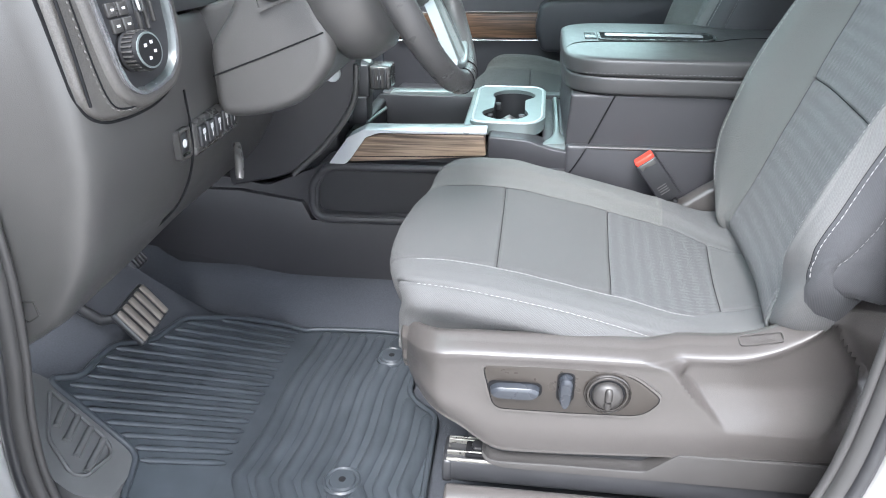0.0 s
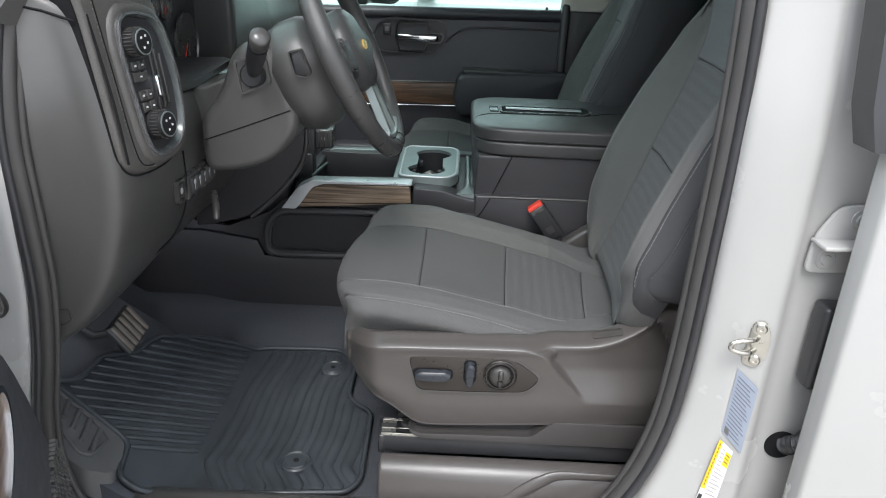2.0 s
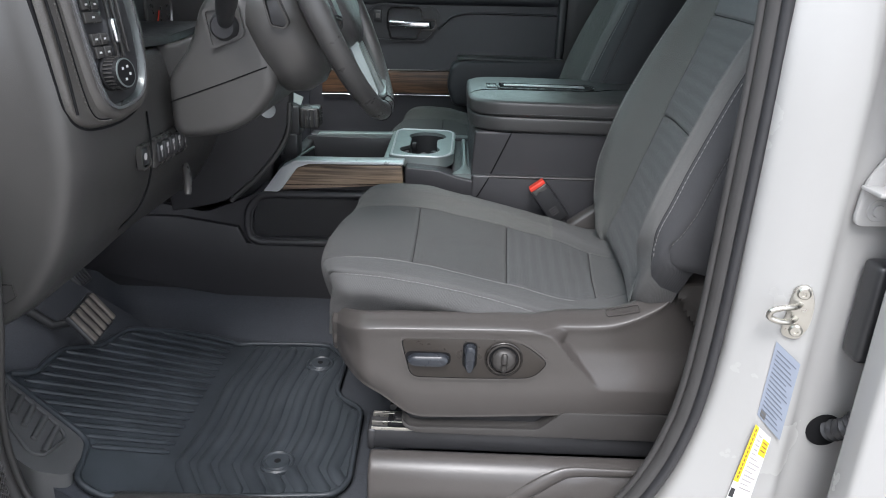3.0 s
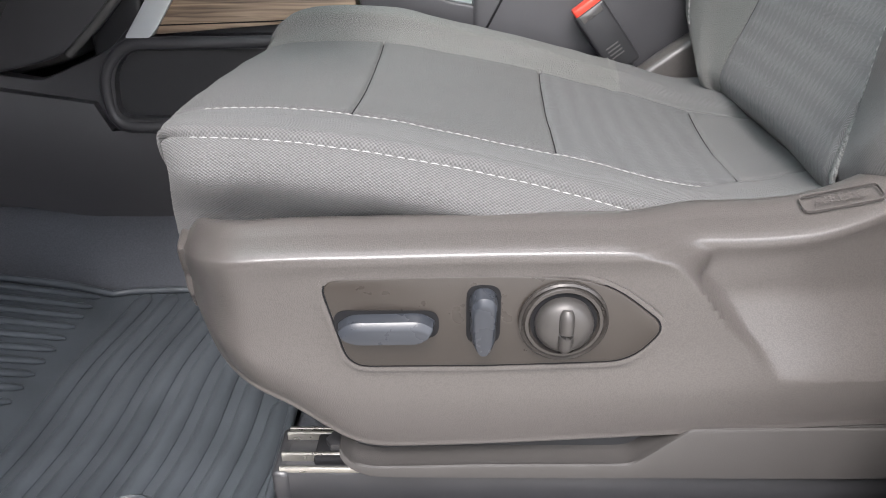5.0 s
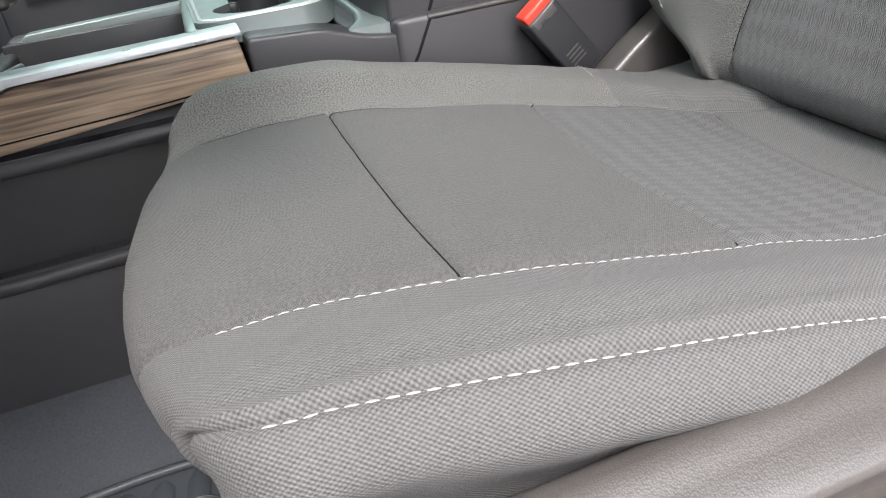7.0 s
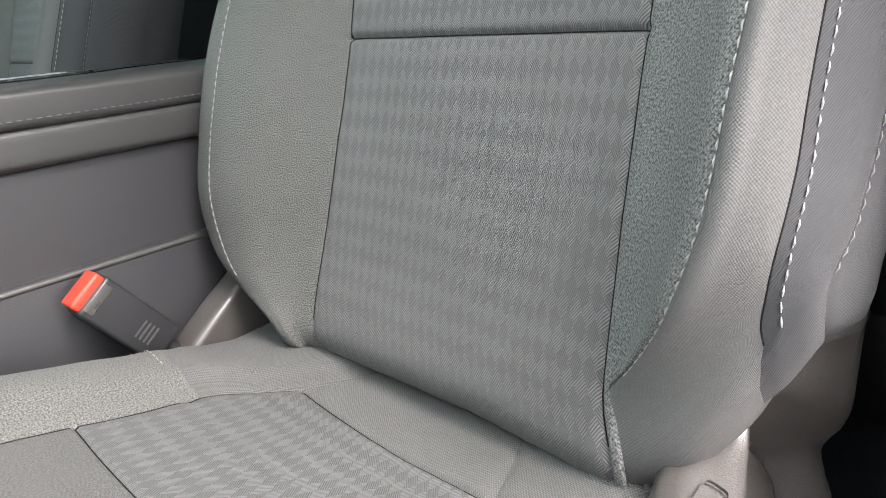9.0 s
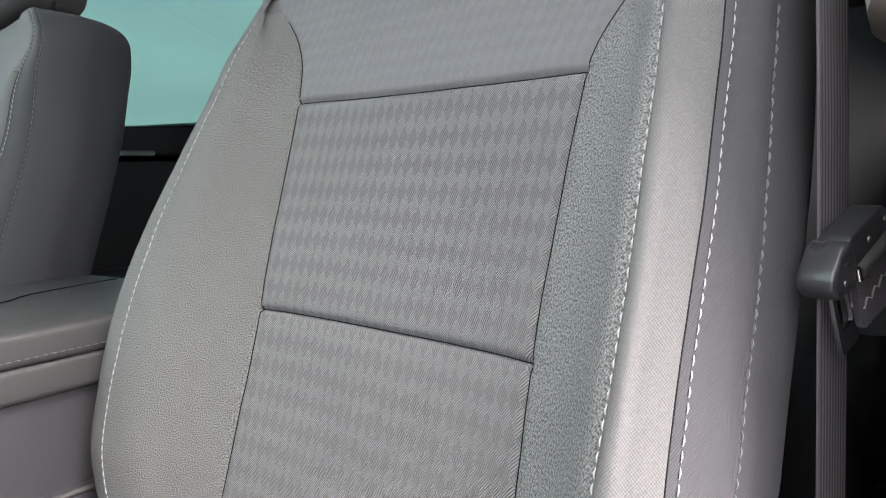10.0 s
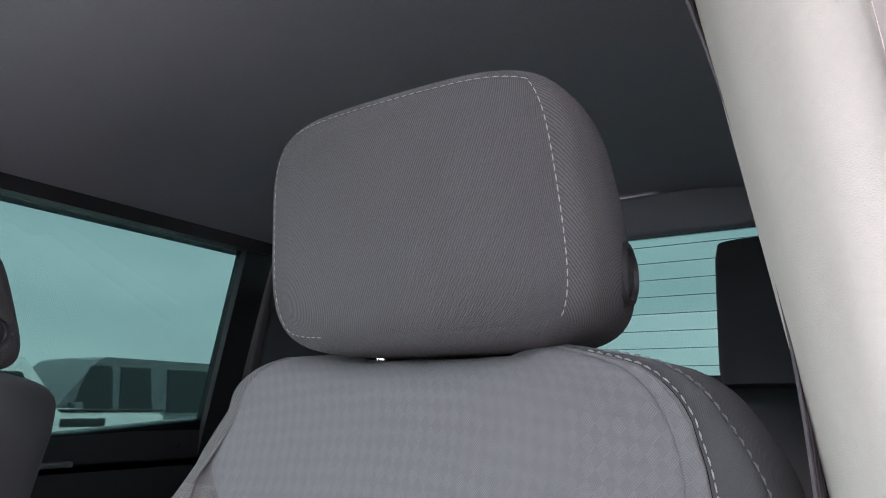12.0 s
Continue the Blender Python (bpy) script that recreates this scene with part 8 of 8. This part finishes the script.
# in the door's own frame x runs from hinge to latch, y into the cab
part("door_skin", rbox(0.0, 1.02, -0.045, 0.03, 0.50, 1.40, 0.015, 3), M_PAINT, dd, "white painted outer skin")
part("inner_panel", prism(rounded([(0.06, 0.60), (0.05, 1.36), (0.15, 1.42), (0.95, 1.42), (0.98, 1.3), (0.98, 0.62)], 0.03, 4), "y", 0.02, 0.075, 0.012, 3), M_DASH, dd, "dark grained door panel")
front = [(0.66, 0.065), (0.85, 0.145), (0.93, 0.187), (1.04, 0.245), (1.15, 0.315), (1.235, 0.385), (1.25, 0.41)]
rings = []
for z in (0.66, 0.75, 0.85, 0.93, 1.0, 1.06, 1.12, 1.17, 1.21, 1.235, 1.245):
    xf = interp(front, z)
    k = 1.0 if z < 1.22 else 1.0 - (z - 1.22) * 8
    rings.append([Vector((x, 0.06 + (y - 0.06) * k, z)) for x, y in ((xf - 0.07, 0.06), (xf - 0.035, 0.085), (xf - 0.012, 0.112), (xf, 0.132), (xf + 0.03, 0.146), (xf + 0.1, 0.150), (0.88, 0.150), (0.93, 0.11), (0.95, 0.06))])
part("pocket", loft(rings, limit=60), M_DOORDARK, dd, "bulging dark door pocket")
lp = rounded([(0.475, 1.165), (0.455, 1.20), (0.475, 1.232), (0.80, 1.24), (0.85, 1.20), (0.85, 1.165), (0.62, 1.15), (0.52, 1.145)], 0.02, 5)
part("chrome_loop", ring_prism(lp, inset2(lp, 0.006), "y", 0.149, 0.157), M_CHROME, dd, "chrome edged trim")
part("wood_inlay", prism(inset2(lp, 0.006), "y", 0.13, 0.154), M_WOODDARK, dd, "dark wood inlay")
spk = bmesh.new()
for i in range(16):
    for j in range(26):
        x, z = 0.20 + 0.009 * i, 0.82 + 0.008 * j
        if x > interp(front, z) + 0.012 and ((x - 0.27) / 0.08) ** 2 + ((z - 0.90) / 0.11) ** 2 < 1:
            rbox(x, x + 0.0065, 0.146, 0.1535, z, z + 0.0035, 0, 1, spk)
part("speaker_grille", spk, M_SATINDARK, dd, "slotted speaker grille")
part("door_window_frame", rbox(0.96, 1.02, -0.02, 0.03, 1.40, 1.95, 0.01, 3), M_BLACK, dd)

# ---- parked cars beyond the passenger side ----
def parked_car(name, label, at, turn, size, colour, pickup=False):
    L, W, Hh = size
    c = thing(name, label, "car", "parked cars")
    c.matrix_world = Matrix.Translation(at) @ pose(0, 0, 0, 0, 0, turn)
    paint = material(name + "_paint", colour, 0.25, 0.0, 0.04, 4, spec=0.6)
    belt_z, h = (0.745 if pickup else 0.62) * Hh, Hh
    low = [(-L / 2, 0.35), (-L / 2 - 0.02, 0.62 * belt_z), (-L / 2 + 0.06, belt_z * 0.93), (-L * 0.28, belt_z), (L / 2 - 0.06, belt_z), (L / 2 + 0.02, 0.7), (L / 2, 0.35)]
    part("car_body", prism(rounded(low, 0.1, 4), "y", -W / 2, W / 2, 0.06, 3), paint, c)
    x0, x1, x2, x3 = (-L * 0.27, -L * 0.12, L * (0.19 if pickup else 0.42), L * (0.25 if pickup else 0.48))
    rg = []
    for z, k in ((belt_z - 0.02, 0.0), (belt_z + (h - belt_z) * 0.5, 0.5), (h - 0.05, 0.94), (h, 1.1)):
        yw = W / 2 * (0.96 - 0.14 * k)
        a, b = x0 + (x1 - x0) * min(k, 1.15), x3 + (x2 - x3) * min(k, 1.15)
        rg.append([Vector((a, -yw, z)), Vector((b, -yw, z)), Vector((b, yw, z)), Vector((a, yw, z))])
    part("cabin", loft(rg, limit=50), paint, c)
    cuts = ((0.0, 0.42), (0.48, 1.05)) if pickup else ((0.0, 0.20), (0.23, 0.40), (0.48, 0.95))
    for s in (-1, 1):
        xa = x0 + 0.30
        span = x2 - xa
        for i, (c0, c1) in enumerate(cuts):
            w0, w1 = xa + span * c0, xa + span * c1
            back = 0.16 if pickup and i == 1 else 0.03
            z0, z1 = belt_z + 0.03, h - 0.14
            y0, y1 = W / 2 * 0.955 + 0.006, W / 2 * 0.86 + 0.012
            b = bmesh.new()
            sl = 0.30 if i == 0 else 0.04
            P = [Vector((w0, s * y0, z0)), Vector((w1, s * y0, z0)), Vector((w1 - back, s * y1, z1)), Vector((w0 + sl, s * y1, z1))]
            q = [b.verts.new(p) for p in P]
            w = [b.verts.new(p - Vector((0, s * 0.03, 0))) for p in P]
            b.faces.new(q), b.faces.new(w)
            for k in range(4):
                b.faces.new((q[k], q[(k + 1) % 4], w[(k + 1) % 4], w[k]))
            bmesh.ops.recalc_face_normals(b, faces=b.faces[:])
            part("side_window", b, M_CARGLASS, c, "dark side window")
    for xw in (-L * 0.31, L * 0.30):
        for s in (-1, 1):
            t = part("wheel", turned([(0.001, -0.11), (0.30, -0.11), (0.36, -0.08), (0.37, 0.0), (0.36, 0.08), (0.30, 0.11), (0.001, 0.11)], 28, Matrix.Translation((xw, s * (W / 2 - 0.1), 0.37)) @ pose(0, 0, 0, 90, 0, 0)), M_BLACK, c)
            part("wheel_rim", turned([(0.001, 0.113), (0.22, 0.113), (0.23, 0.10), (0.05, 0.10), (0.001, 0.12)], 20, Matrix.Translation((xw, s * (W / 2 - 0.1), 0.37)) @ pose(0, 0, 0, -90 * s, 0, 0)), M_SATIN, t)
    if pickup:
        # Black plate for the dark patch on the bed side.
        part("bed_patch", rbox(L * 0.25, L * 0.345, -W / 2 - 0.004, -W / 2 + 0.02, 1.31, 1.392, 0.003), M_BLACK, c, "dark patch on the bed side")
        part("bed_rail", rbox(L * 0.25, L * 0.49, -W / 2 - 0.006, -W / 2 + 0.10, belt_z - 0.005, belt_z + 0.015, 0.005), M_BLACK, c, "black bed rail cap")
    for s in (-1, 1):
        part("mirror", rbox(x0 + 0.28, x0 + 0.42, s * (W / 2 + 0.02) - 0.09, s * (W / 2 + 0.02) + 0.09, belt_z - 0.02, belt_z + 0.18, 0.04, 3), paint, c)
    part("headlight", rbox(-L / 2 - 0.03, -L / 2 + 0.08, -W / 2 + 0.08, -W / 2 + 0.4, belt_z * 0.74, belt_z * 0.9, 0.02, 2), M_CHROME, c)
    part("headlight", rbox(-L / 2 - 0.03, -L / 2 + 0.08, W / 2 - 0.4, W / 2 - 0.08, belt_z * 0.74, belt_z * 0.9, 0.02, 2), M_CHROME, c)
    part("bumper", rbox(-L / 2 - 0.08, -L / 2 + 0.1, -W / 2 + 0.05, W / 2 - 0.05, 0.36, 0.6, 0.04, 3), M_BLACK, c)
    return c


M_CARGLASS = material("car_window_glass", (0.015, 0.02, 0.022), 0.05, 0, 0.02, 5)
parked_car("pickup_truck", "white pickup truck parked across the lane", (2.84, 8.6, 0), 0, (5.0, 1.95, 1.97), (0.75, 0.75, 0.74), True)
parked_car("suv", "dark grey sport utility vehicle parked behind the pickup", (6.95, 11.4, 0), 0, (5.2, 1.95, 2.20), (0.11, 0.12, 0.125))
# The third is a tall pale vehicle of no set type.
parked_car("van", "tall pale grey vehicle parked alongside the passenger door", (0.49, 6.2, 0), 0, (4.0, 1.9, 2.1), (0.5, 0.52, 0.53))
parked_car("sedan", "red hatchback parked at the far side", (-4.0, 11.5, 0), 90, (4.3, 1.8, 1.5), (0.5, 0.03, 0.03))

# a low dry bank at the far edge of the lot
bank = bmesh.new()
rows_b = []
for i in range(61):
    x = 16.0 + 0.6 * i
    e = max(0.0, math.sin(math.pi * i / 60)) ** 0.5
    hgt = e * (2.9 + 0.5 * noise.noise(Vector((x * 0.35, 2.0, 0))) + 0.35 * noise.noise(Vector((x * 1.3, 7.0, 0))))
    rows_b.append([bank.verts.new((x, 56.0 + dy, -0.1 + hgt * k)) for dy, k in ((0, 0.0), (1.2, 0.45), (2.6, 0.85), (4.0, 1.0), (7.0, 0.6), (10.0, 0.0))])
for a, b in zip(rows_b, rows_b[1:]):
    for k in range(5):
        bank.faces.new((a[k], a[k + 1], b[k + 1], b[k]))
bmesh.ops.recalc_face_normals(bank, faces=bank.faces[:])
structure("backdrop_bank", smooth(bank, 60), material("dry_grass", (0.21, 0.19, 0.09), 0.95, 0, 0.4, 2.5, grain=0.8, grain_scale=30, big=0.5), "low bank of dry grass beyond the parked cars", "bank")
